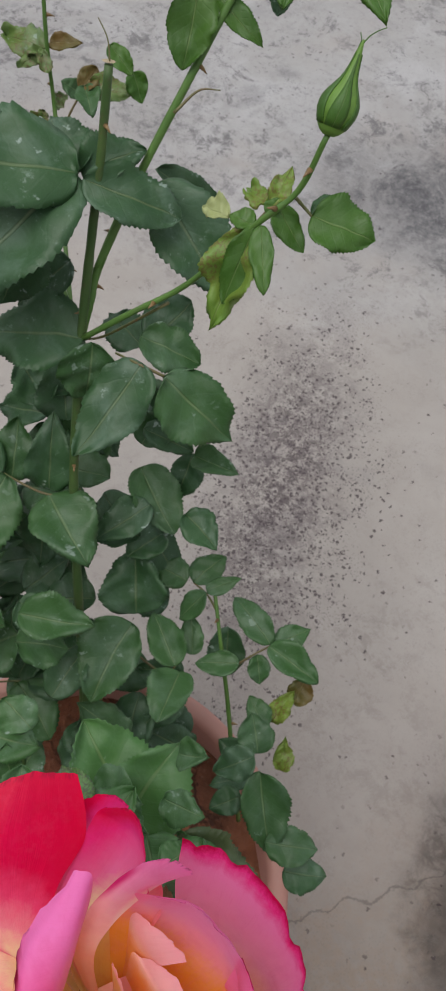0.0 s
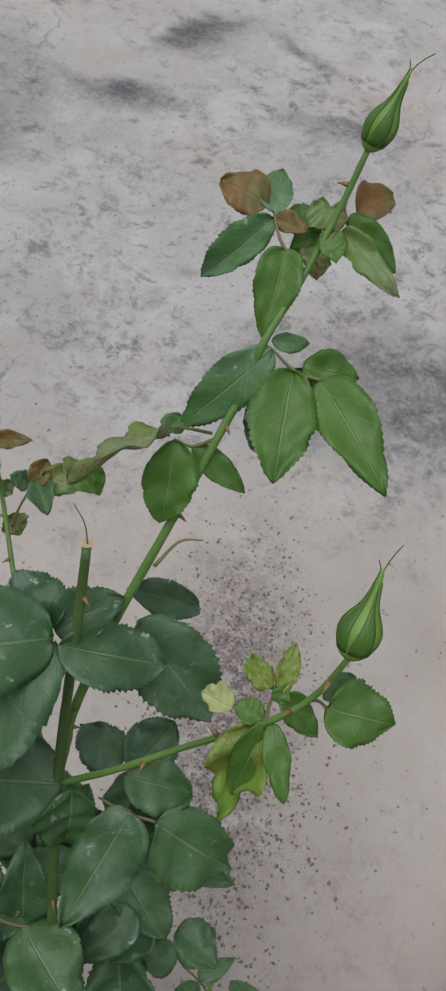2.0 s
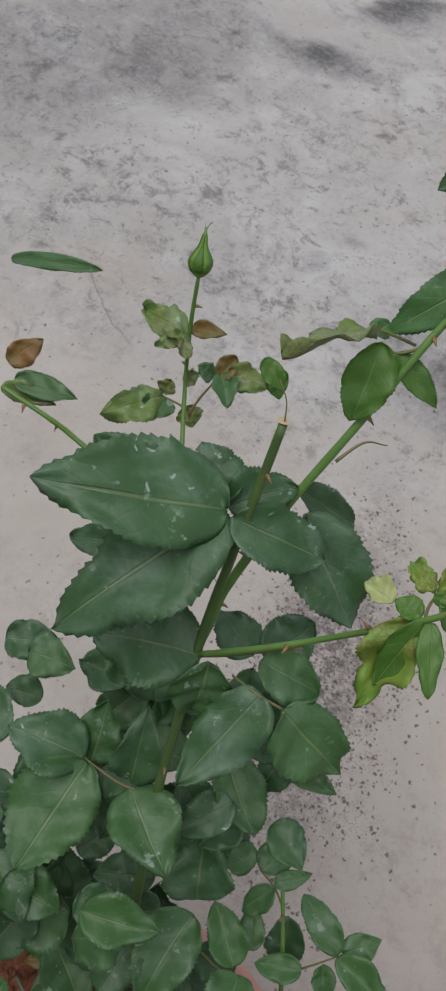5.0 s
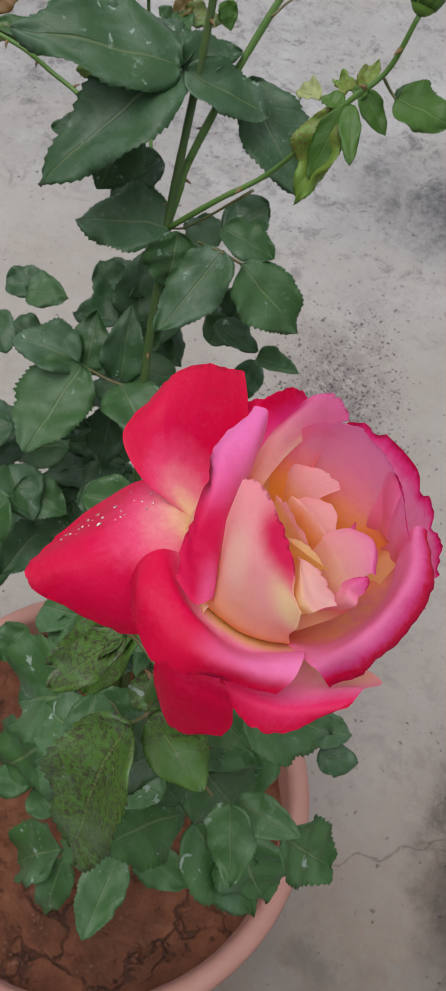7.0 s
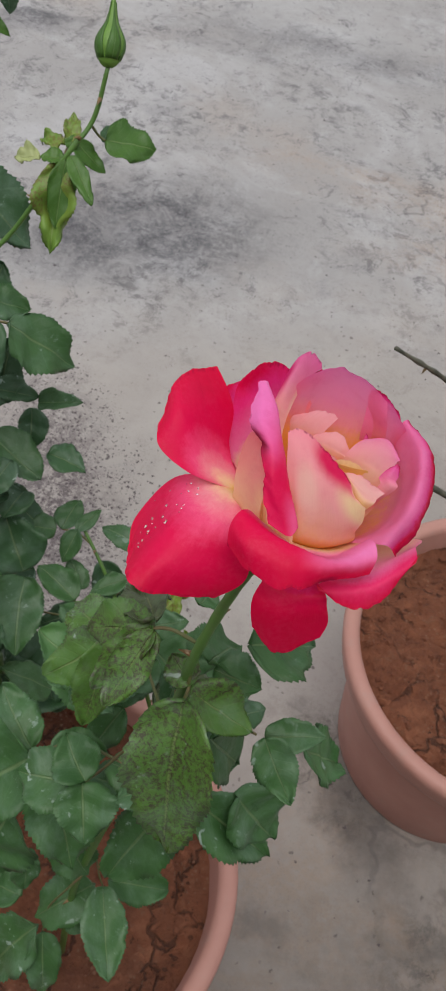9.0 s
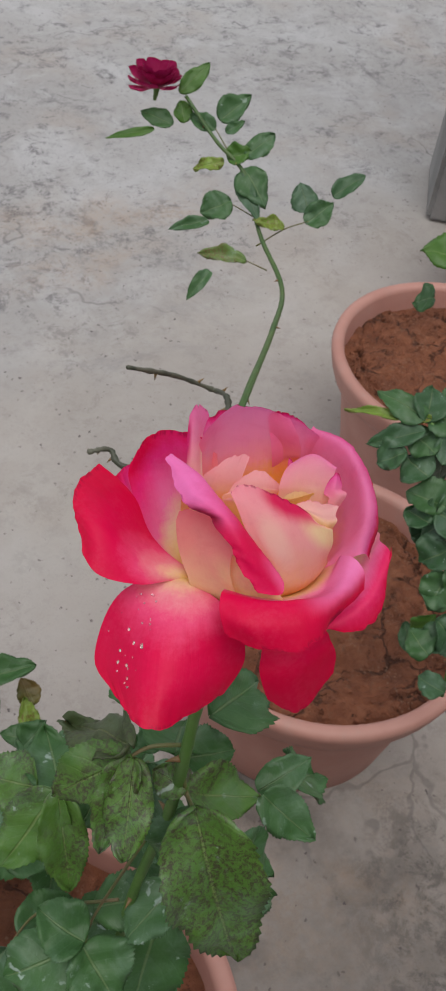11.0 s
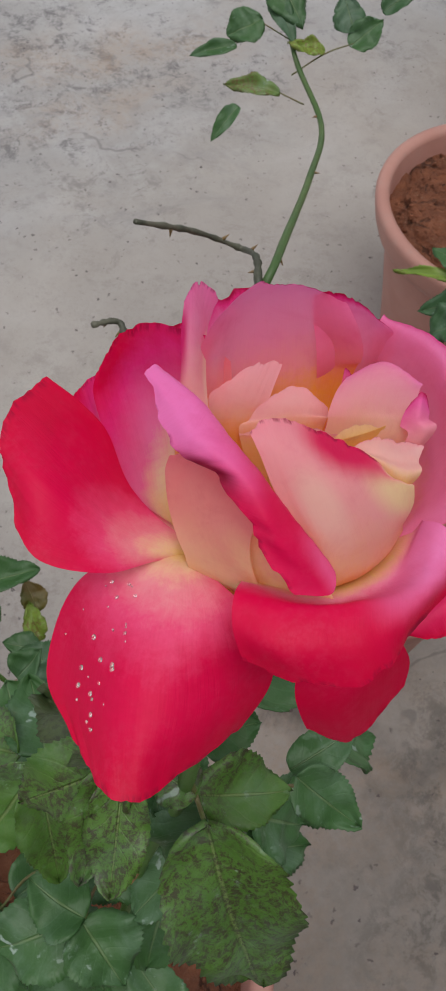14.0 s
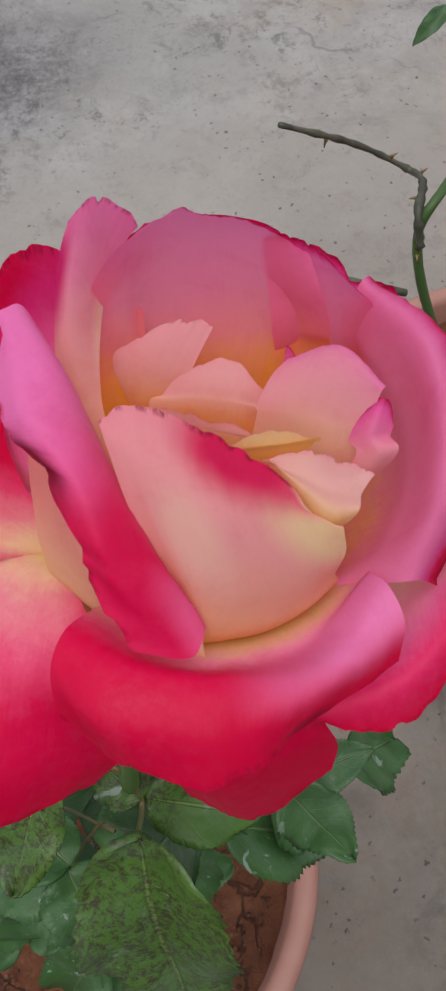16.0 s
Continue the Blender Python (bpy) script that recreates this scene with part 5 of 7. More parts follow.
leaf((0.2126, 0.5652, 0.4262), (0.2109, 0.6191, 0.4417), 0.0381, (0.03, -0.27, 0.96), 'd', 0.25, 0.12)
leaf((0.0492, 0.7209, 0.6038), (0.0410, 0.6705, 0.5768), 0.0398, (0.01, -0.47, 0.88), 'd', 0.25, 0.12)
leaf((0.1322, 0.5892, 0.4114), (0.1345, 0.6347, 0.4233), 0.0433, (0.08, -0.26, 0.96), 'd', 0.25, 0.12)
leaf((0.1335, 0.6186, 0.4307), (0.1577, 0.5793, 0.4157), 0.0416, (0.19, -0.25, 0.95), 'm', 0.25, 0.12)
leaf((0.0640, 0.7575, 0.6656), (0.0201, 0.7466, 0.6490), 0.0404, (-0.26, -0.34, 0.90), 'd', 0.25, 0.12)
leaf((0.1282, 0.6203, 0.4981), (0.0871, 0.6564, 0.5044), 0.0417, (0.08, -0.08, 0.99), 'd', 0.25, 0.12)
leaf((0.2031, 0.7467, 0.4753), (0.1632, 0.7235, 0.4747), 0.0452, (0.07, -0.14, 0.99), 'd', 0.25, 0.12)
leaf((0.1163, 0.7466, 0.6454), (0.0940, 0.7837, 0.6645), 0.0336, (0.21, -0.34, 0.92), 'm', 0.25, 0.12)
leaf((0.0898, 0.7713, 0.6697), (0.1286, 0.7667, 0.6428), 0.0343, (0.55, -0.15, 0.82), 'd', 0.25, 0.12)
leaf((0.0960, 0.6910, 0.6726), (0.1340, 0.6994, 0.6888), 0.0340, (-0.33, -0.24, 0.91), 'd', 0.25, 0.12)
leaf((0.1148, 0.6437, 0.4299), (0.0695, 0.6335, 0.4436), 0.0342, (0.29, -0.02, 0.96), 'd', 0.25, 0.12)
leaf((0.1177, 0.5540, 0.4217), (0.1119, 0.5175, 0.3988), 0.0389, (0.02, -0.53, 0.85), 'n', 0.25, 0.12)
leaf((0.2651, 0.6772, 0.4474), (0.2433, 0.6247, 0.4486), 0.0371, (0.05, 0.00, 1.00), 'd', 0.25, 0.12)
leaf((0.2950, 0.6520, 0.3854), (0.2469, 0.6431, 0.4218), 0.0421, (0.60, 0.00, 0.80), 'd', 0.25, 0.12)
leaf((0.0877, 0.5963, 0.4830), (0.1011, 0.6355, 0.5169), 0.0415, (-0.09, -0.63, 0.77), 'm', 0.25, 0.12)
leaf((0.2847, 0.6665, 0.3832), (0.2372, 0.6576, 0.3974), 0.0421, (0.30, -0.08, 0.95), 'd', 0.25, 0.12)
leaf((0.0769, 0.7206, 0.5290), (0.0504, 0.6869, 0.5317), 0.0380, (0.20, -0.08, 0.98), 'm', 0.25, 0.12)
leaf((0.0346, 0.6044, 0.4484), (0.0669, 0.5597, 0.4299), 0.0361, (0.26, -0.20, 0.94), 'd', 0.25, 0.12)
leaf((0.1055, 0.6253, 0.4682), (0.0745, 0.5840, 0.4802), 0.0420, (0.20, 0.13, 0.97), 'm', 0.25, 0.12)
leaf((0.0985, 0.7108, 0.5416), (0.1129, 0.6748, 0.4990), 0.0422, (0.30, -0.68, 0.67), 'd', 0.25, 0.12)
leaf((0.0701, 0.6496, 0.5014), (0.0885, 0.7035, 0.5077), 0.0329, (0.09, -0.15, 0.98), 'd', 0.25, 0.12)
leaf((0.1871, 0.6728, 0.5066), (0.1431, 0.6368, 0.4729), 0.0418, (-0.34, -0.39, 0.86), 'd', 0.25, 0.12)
leaf((0.2175, 0.6897, 0.4467), (0.1971, 0.6462, 0.4527), 0.0455, (0.12, 0.08, 0.99), 'd', 0.25, 0.12)
leaf((0.0813, 0.7187, 0.4972), (0.1347, 0.7061, 0.4941), 0.0346, (0.03, -0.13, 0.99), 'm', 0.25, 0.12)
leaf((0.0689, 0.7807, 0.6271), (0.0358, 0.7990, 0.6794), 0.0431, (0.66, -0.47, 0.58), 'm', 0.25, 0.12)
leaf((0.2380, 0.5985, 0.4634), (0.2082, 0.6142, 0.5060), 0.0573, (0.67, -0.41, 0.62), 'd', 0.25, 0.12)
leaf((0.0914, 0.5996, 0.4920), (0.1340, 0.6134, 0.5196), 0.0407, (-0.45, -0.29, 0.84), 'd', 0.25, 0.12)
leaf((0.0621, 0.7166, 0.4818), (0.0176, 0.7027, 0.5180), 0.0436, (0.61, 0.08, 0.79), 'd', 0.25, 0.12)
leaf((0.3619, 0.4931, 0.6810), (0.3995, 0.4912, 0.6986), 0.0326, (-0.43, -0.11, 0.90), 'n', 0.25, 0.12)
leaf((0.3692, 0.4735, 0.7171), (0.3805, 0.4443, 0.7030), 0.0351, (-0.01, -0.44, 0.90), 'n', 0.25, 0.12)
leaf((0.3684, 0.5039, 0.7825), (0.3641, 0.5296, 0.7978), 0.0311, (-0.09, -0.52, 0.85), 'n', 0.25, 0.12)
leaf((0.3535, 0.5255, 0.6797), (0.3724, 0.5433, 0.7013), 0.0313, (-0.39, -0.51, 0.76), 'n', 0.25, 0.12)
leaf((0.3814, 0.5174, 0.6992), (0.4021, 0.4766, 0.6819), 0.0381, (-0.01, -0.39, 0.92), 'n', 0.25, 0.12)
leaf((0.3343, 0.5227, 0.7371), (0.3058, 0.5085, 0.7131), 0.0327, (-0.44, -0.43, 0.78), 'n', 0.25, 0.12)
leaf((0.3489, 0.4611, 0.6717), (0.3071, 0.4688, 0.6559), 0.0352, (-0.37, -0.10, 0.92), 'n', 0.25, 0.12)
leaf((0.3379, 0.5145, 0.7900), (0.3619, 0.4950, 0.7888), 0.0329, (-0.12, -0.21, 0.97), 'n', 0.25, 0.12)
leaf((0.2847, 0.5305, 0.7028), (0.3202, 0.5332, 0.7225), 0.0351, (-0.47, -0.18, 0.87), 'n', 0.25, 0.12)
leaf((0.3038, 0.5132, 0.7514), (0.2676, 0.5097, 0.7308), 0.0309, (-0.47, -0.19, 0.86), 'n', 0.25, 0.12)
leaf((0.3364, 0.5586, 0.6570), (0.3048, 0.5732, 0.6510), 0.0359, (-0.24, -0.14, 0.96), 'n', 0.25, 0.12)
leaf((0.3698, 0.4953, 0.6777), (0.4019, 0.4872, 0.6884), 0.0325, (-0.34, -0.12, 0.93), 'n', 0.25, 0.12)
leaf((0.3099, 0.5228, 0.7744), (0.3353, 0.5038, 0.7743), 0.0293, (-0.10, -0.14, 0.99), 'n', 0.25, 0.12)
leaf((0.3258, 0.5239, 0.6660), (0.3031, 0.4976, 0.6367), 0.0336, (-0.35, -0.54, 0.76), 'n', 0.25, 0.12)
leaf((0.3744, 0.4369, 0.7618), (0.3361, 0.4434, 0.7469), 0.0258, (-0.37, -0.07, 0.93), 'n', 0.25, 0.12)
leaf((0.2861, 0.5167, 0.7085), (0.3200, 0.4995, 0.7139), 0.0284, (-0.22, -0.14, 0.97), 'n', 0.25, 0.12)
leaf((0.1706, 0.5324, 0.5858), (0.2195, 0.5396, 0.6074), 0.0415, (-0.36, -0.24, 0.90), 'n', 0.25, 0.12)
leaf((0.0608, 0.6319, 0.6514), (0.1186, 0.6549, 0.6552), 0.0399, (0.01, -0.20, 0.98), 'd', 0.25, 0.12)
leaf((0.0449, 0.6450, 0.6040), (-0.0049, 0.6136, 0.6204), 0.0444, (0.38, -0.13, 0.91), 'd', 0.25, 0.12)
leaf((0.1046, 0.6021, 0.5467), (0.0982, 0.5477, 0.5323), 0.0451, (0.24, -0.27, 0.93), 'd', 0.25, 0.12)
leaf((0.0281, 0.6459, 0.5846), (0.0425, 0.6038, 0.5709), 0.0454, (0.19, -0.24, 0.95), 'd', 0.25, 0.12)
leaf((0.0552, 0.6271, 0.6411), (0.0237, 0.5876, 0.6140), 0.0348, (-0.08, -0.52, 0.85), 'd', 0.25, 0.12)
leaf((0.0848, 0.5972, 0.6072), (0.1326, 0.6032, 0.5936), 0.0407, (0.29, -0.20, 0.93), 'm', 0.25, 0.12)
leaf((0.1333, 0.6174, 0.5571), (0.0939, 0.5728, 0.5275), 0.0520, (-0.12, -0.48, 0.87), 'm', 0.25, 0.12)
leaf((0.1381, 0.6234, 0.6274), (0.1744, 0.6240, 0.6056), 0.0336, (0.51, -0.13, 0.85), 'd', 0.25, 0.12)
leaf((0.1531, 0.5976, 0.6148), (0.1831, 0.6248, 0.5963), 0.0371, (0.50, 0.04, 0.86), 'm', 0.25, 0.12)
leaf((0.1005, 0.5749, 0.6331), (0.0877, 0.5395, 0.5944), 0.0455, (-0.02, -0.73, 0.68), 'm', 0.25, 0.12)
leaf((0.0547, 0.6675, 0.5659), (0.0243, 0.6850, 0.6104), 0.0458, (0.62, -0.49, 0.61), 'd', 0.25, 0.12)
leaf((0.0776, 0.6271, 0.5380), (0.0309, 0.5857, 0.4951), 0.0539, (-0.27, -0.53, 0.80), 'd', 0.25, 0.12)
leaf((0.1477, 0.6128, 0.6382), (0.2042, 0.6329, 0.6352), 0.0373, (0.12, -0.20, 0.97), 'm', 0.25, 0.12)
leaf((0.0665, 0.6064, 0.6111), (0.1136, 0.5771, 0.6005), 0.0425, (0.14, -0.12, 0.98), 'd', 0.25, 0.12)
leaf((0.1909, 0.5880, 0.5613), (0.1867, 0.6445, 0.5699), 0.0329, (0.09, -0.14, 0.99), 'd', 0.25, 0.12)
leaf((0.0946, 0.7913, 0.6416), (0.0663, 0.7562, 0.5879), 0.0522, (-0.20, -0.77, 0.61), 'm', 0.25, 0.12)
leaf((0.1038, 0.6990, 0.5337), (0.0793, 0.7439, 0.5551), 0.0449, (0.25, -0.31, 0.92), 'm', 0.25, 0.12)
leaf((0.1854, 0.7359, 0.6702), (0.1676, 0.6895, 0.6593), 0.0312, (0.03, -0.24, 0.97), 'd', 0.25, 0.12)
leaf((0.0899, 0.7631, 0.7124), (0.0395, 0.7593, 0.7128), 0.0310, (0.02, -0.15, 0.99), 'd', 0.25, 0.12)
leaf((0.1051, 0.7108, 0.5655), (0.0818, 0.7570, 0.5858), 0.0423, (0.24, -0.29, 0.93), 'm', 0.25, 0.12)
leaf((0.0958, 0.7474, 0.6980), (0.0674, 0.7794, 0.7382), 0.0399, (0.48, -0.49, 0.73), 'd', 0.25, 0.12)
leaf((0.1948, 0.7403, 0.6201), (0.1823, 0.7060, 0.6224), 0.0368, (0.08, 0.04, 1.00), 'd', 0.25, 0.12)
leaf((0.1864, 0.7218, 0.6347), (0.1308, 0.7104, 0.6248), 0.0375, (-0.15, -0.11, 0.98), 'd', 0.25, 0.12)
leaf((0.0690, 0.7747, 0.6257), (0.0585, 0.7279, 0.6102), 0.0408, (0.05, -0.32, 0.94), 'm', 0.25, 0.12)
leaf((0.1329, 0.7051, 0.6551), (0.0796, 0.6867, 0.6499), 0.0408, (-0.07, -0.08, 0.99), 'd', 0.25, 0.12)
leaf((0.0962, 0.7452, 0.5746), (0.0447, 0.7665, 0.6075), 0.0408, (0.45, -0.24, 0.86), 'd', 0.25, 0.12)
leaf((0.1568, 0.7692, 0.7241), (0.1412, 0.8058, 0.7278), 0.0345, (0.06, -0.07, 1.00), 'm', 0.25, 0.12)
leaf((0.1435, 0.7391, 0.6653), (0.0873, 0.7246, 0.6587), 0.0331, (-0.09, -0.11, 0.99), 'm', 0.25, 0.12)
leaf((0.1034, 0.6968, 0.5322), (0.0436, 0.6685, 0.4990), 0.0447, (-0.34, -0.32, 0.88), 'd', 0.25, 0.12)
leaf((0.1663, 0.7669, 0.7142), (0.1763, 0.7988, 0.7591), 0.0382, (-0.13, -0.79, 0.59), 'd', 0.25, 0.12)
leaf((0.2183, 0.7361, 0.6893), (0.2548, 0.7305, 0.6875), 0.0291, (0.03, -0.11, 0.99), 'd', 0.25, 0.12)
leaf((0.3160, 0.5365, 0.6628), (0.2474, 0.5571, 0.6887), 0.0620, (0.30, -0.19, 0.94), 'l', 0.25, 0.12)
leaf((0.3117, 0.5273, 0.6704), (0.3070, 0.5856, 0.7021), 0.0560, (0.10, -0.47, 0.88), 'l', 0.25, 0.12)
leaf((0.3105, 0.5332, 0.6623), (0.3441, 0.5469, 0.6621), 0.0305, (0.05, -0.12, 0.99), 'n', 0.25, 0.12)
leaf((0.3462, 0.5311, 0.6878), (0.4150, 0.5325, 0.6735), 0.0469, (0.21, -0.11, 0.97), 'k', 0.25, 0.12)
leaf((0.3682, 0.6264, 0.5950), (0.4038, 0.5822, 0.5640), 0.0377, (0.21, -0.45, 0.87), 'm', 0.25, 0.12)
leaf((0.3988, 0.5883, 0.5740), (0.4373, 0.6050, 0.5686), 0.0298, (0.17, -0.07, 0.98), 'm', 0.25, 0.12)
leaf((0.4225, 0.5809, 0.5592), (0.4546, 0.5935, 0.5530), 0.0289, (0.21, -0.04, 0.98), 'd', 0.25, 0.12)
leaf((0.3580, 0.6328, 0.6006), (0.3394, 0.6092, 0.5807), 0.0303, (-0.22, -0.52, 0.83), 'd', 0.25, 0.12)
leaf((0.3651, 0.6068, 0.5739), (0.3486, 0.5865, 0.5669), 0.0222, (-0.08, -0.27, 0.96), 'd', 0.25, 0.12)
leaf((0.3340, 0.4305, 0.9674), (0.3026, 0.4400, 0.9358), 0.0239, (-0.72, -0.15, 0.67), 's', 0.25, 0.12)
leaf((0.3344, 0.4303, 0.9674), (0.3106, 0.4110, 0.9398), 0.0195, (-0.45, -0.50, 0.74), 's', 0.25, 0.12)
leaf((0.3348, 0.4301, 0.9675), (0.3198, 0.4015, 0.9405), 0.0215, (-0.32, -0.56, 0.77), 's', 0.25, 0.12)
leaf((0.3336, 0.4323, 0.9750), (0.3263, 0.4789, 0.9243), 0.0248, (-0.46, 0.62, 0.63), 'k', 0.25, 0.12)
leaf((0.3545, 0.4088, 0.9446), (0.3554, 0.3664, 0.8627), 0.0460, (-0.27, -0.86, 0.44), 's', 0.25, 0.12)
leaf((0.3686, 0.4205, 0.9060), (0.3505, 0.4088, 0.8628), 0.0362, (-0.70, -0.56, 0.44), 'n', 0.25, 0.12)
leaf((0.3559, 0.4199, 0.9385), (0.3459, 0.4333, 0.9426), 0.0188, (-0.09, -0.35, 0.93), 's', 0.25, 0.12)
leaf((0.3572, 0.4212, 0.9322), (0.3909, 0.4117, 0.9113), 0.0258, (0.39, -0.43, 0.82), 's', 0.25, 0.12)
leaf((0.4027, 0.4233, 0.8858), (0.4217, 0.3999, 0.8612), 0.0261, (0.08, -0.69, 0.72), 'n', 0.25, 0.12)
leaf((0.4041, 0.4285, 0.8769), (0.4368, 0.4304, 0.8816), 0.0185, (-0.13, -0.19, 0.97), 'n', 0.25, 0.12)
leaf((0.3700, 0.4499, 0.9005), (0.3969, 0.4445, 0.8972), 0.0258, (0.05, -0.29, 0.95), 'n', 0.25, 0.12)
leaf((0.3545, 0.4563, 0.8970), (0.3492, 0.4320, 0.8778), 0.0176, (-0.24, -0.57, 0.79), 'n', 0.25, 0.12)
leaf((0.3176, 0.4837, 0.8446), (0.3258, 0.5234, 0.8365), 0.0353, (0.00, 0.20, 0.98), 'n', 0.25, 0.12)
leaf((0.3119, 0.4718, 0.8730), (0.2800, 0.4569, 0.8337), 0.0333, (-0.55, -0.53, 0.65), 's', 0.25, 0.12)
leaf((0.3131, 0.4711, 0.8731), (0.3060, 0.4367, 0.8331), 0.0267, (-0.19, -0.73, 0.66), 's', 0.25, 0.12)
leaf((0.3082, 0.4890, 0.8436), (0.2833, 0.5108, 0.8327), 0.0321, (-0.40, -0.01, 0.91), 's', 0.25, 0.12)
leaf((0.3661, 0.4312, 0.7811), (0.3311, 0.4232, 0.7580), 0.0303, (-0.49, -0.25, 0.83), 'n', 0.25, 0.12)
leaf((0.3232, 0.4496, 0.7458), (0.3729, 0.4333, 0.7598), 0.0319, (-0.30, -0.11, 0.95), 'n', 0.25, 0.12)
leaf((0.3112, 0.4317, 0.7538), (0.2896, 0.4560, 0.7594), 0.0319, (-0.01, -0.23, 0.97), 'n', 0.25, 0.12)
leaf((0.3092, 0.4314, 0.7526), (0.3175, 0.3984, 0.7344), 0.0389, (0.01, -0.48, 0.88), 'n', 0.25, 0.12)
leaf((0.3052, 0.4353, 0.7401), (0.2650, 0.4373, 0.7212), 0.0407, (-0.43, -0.15, 0.89), 'n', 0.25, 0.12)
leaf((0.3581, 0.4610, 0.7973), (0.3699, 0.4394, 0.7886), 0.0205, (-0.04, -0.39, 0.92), 'n', 0.25, 0.12)
leaf((0.3584, 0.4956, 0.8864), (0.3661, 0.5076, 0.8853), 0.0181, (0.06, 0.05, 1.00), 'n', 0.25, 0.12)
leaf((0.3793, 0.4904, 0.8279), (0.3747, 0.5078, 0.8375), 0.0170, (-0.11, -0.50, 0.86), 'n', 0.25, 0.12)
leaf((0.3332, 0.5392, 0.7724), (0.3583, 0.5411, 0.7863), 0.0212, (-0.44, -0.33, 0.83), 'n', 0.25, 0.12)
leaf((0.3207, 0.5752, 0.7251), (0.3398, 0.5784, 0.7369), 0.0213, (-0.44, -0.39, 0.81), 'm', 0.25, 0.12)
leaf((0.3413, 0.4802, 0.8412), (0.3238, 0.4652, 0.8222), 0.0234, (-0.40, -0.50, 0.77), 'n', 0.25, 0.12)
leaf((0.4133, 0.4468, 0.7289), (0.4443, 0.4362, 0.6839), 0.0478, (0.61, -0.57, 0.55), 'n', 0.25, 0.12)
leaf((0.3856, 0.4403, 0.7246), (0.4446, 0.4273, 0.6751), 0.0427, (0.54, -0.39, 0.75), 'n', 0.25, 0.12)
leaf((0.3398, 0.4455, 0.4828), (0.3937, 0.4475, 0.4662), 0.0354, (0.30, -0.16, 0.94), 'n', 0.25, 0.12)
leaf((0.3361, 0.4344, 0.4994), (0.3533, 0.3636, 0.4976), 0.0370, (-0.01, -0.03, 1.00), 'n', 0.25, 0.12)
leaf((0.3291, 0.4413, 0.4799), (0.2806, 0.4189, 0.4312), 0.0451, (-0.51, -0.46, 0.72), 'n', 0.25, 0.12)
leaf((0.2852, 0.4156, 0.4128), (0.2434, 0.3941, 0.3363), 0.0560, (-0.61, -0.60, 0.51), 'n', 0.25, 0.12)
leaf((0.2900, 0.4114, 0.4097), (0.2985, 0.3684, 0.3479), 0.0317, (0.19, -0.79, 0.58), 'n', 0.25, 0.12)
leaf((0.2663, 0.4293, 0.4475), (0.2350, 0.4397, 0.4307), 0.0378, (-0.47, 0.01, 0.88), 'n', 0.25, 0.12)
leaf((0.3071, 0.4218, 0.4169), (0.3212, 0.4385, 0.4534), 0.0456, (-0.39, -0.77, 0.50), 'n', 0.25, 0.12)
leaf((0.2664, 0.4571, 0.4921), (0.2692, 0.4318, 0.4616), 0.0252, (0.15, -0.76, 0.64), 'n', 0.25, 0.12)
leaf((0.3733, 0.4508, 0.6831), (0.3317, 0.4192, 0.6117), 0.0487, (-0.48, -0.66, 0.57), 'n', 0.25, 0.12)
leaf((0.3793, 0.4441, 0.8259), (0.4025, 0.4476, 0.7789), 0.0439, (0.83, -0.42, 0.38), 'n', 0.25, 0.12)
leaf((0.3666, 0.4513, 0.9051), (0.3807, 0.4774, 0.8868), 0.0326, (0.42, 0.36, 0.83), 'n', 0.25, 0.12)
leaf((0.4308, 0.4340, 0.8549), (0.4592, 0.4466, 0.8155), 0.0347, (0.82, -0.07, 0.57), 'n', 0.25, 0.12)
leaf((0.3839, 0.4522, 0.9302), (0.4220, 0.4699, 0.9054), 0.0411, (0.58, -0.11, 0.81), 'n', 0.25, 0.12)
leaf((0.2717, 0.4649, 0.6946), (0.2248, 0.4526, 0.6372), 0.0712, (-0.60, -0.53, 0.60), 'n', 0.25, 0.12)
leaf((0.2816, 0.4566, 0.7131), (0.3125, 0.4057, 0.6515), 0.0492, (0.32, -0.65, 0.69), 'n', 0.25, 0.12)
leaf((0.2656, 0.4759, 0.6780), (0.2298, 0.5151, 0.6819), 0.0415, (-0.02, -0.12, 0.99), 'n', 0.25, 0.12)
leaf((0.2809, 0.4664, 0.6955), (0.3186, 0.4808, 0.6808), 0.0362, (0.40, -0.12, 0.91), 'n', 0.25, 0.12)
leaf((0.2548, 0.4483, 0.6091), (0.2320, 0.4187, 0.5389), 0.0669, (-0.26, -0.86, 0.45), 'n', 0.25, 0.12)
leaf((0.2928, 0.4421, 0.6040), (0.3230, 0.4258, 0.5673), 0.0375, (0.55, -0.49, 0.67), 'n', 0.25, 0.12)
leaf((0.2287, 0.4230, 0.4435), (0.1972, 0.4433, 0.4339), 0.0413, (-0.25, 0.07, 0.97), 'n', 0.25, 0.12)
leaf((0.2112, 0.5484, 0.6322), (0.1818, 0.5568, 0.6387), 0.0328, (0.13, -0.27, 0.95), 'n', 0.25, 0.12)
leaf((0.2115, 0.5169, 0.5850), (0.1911, 0.5317, 0.5959), 0.0275, (0.25, -0.33, 0.91), 'n', 0.25, 0.12)

bm = bmesh.new()
tube(bm, spline([(0.3813, 0.4340, 1.025), (0.3805, 0.4355, 1.040), (0.380, 0.4365, 1.054)], 8), 0.0032, 0.0090, 14)
BLOOM = part("rose_bloom", bm, STEM["g"], BUSH, "open rose, cream at the heart and crimson at the rims")
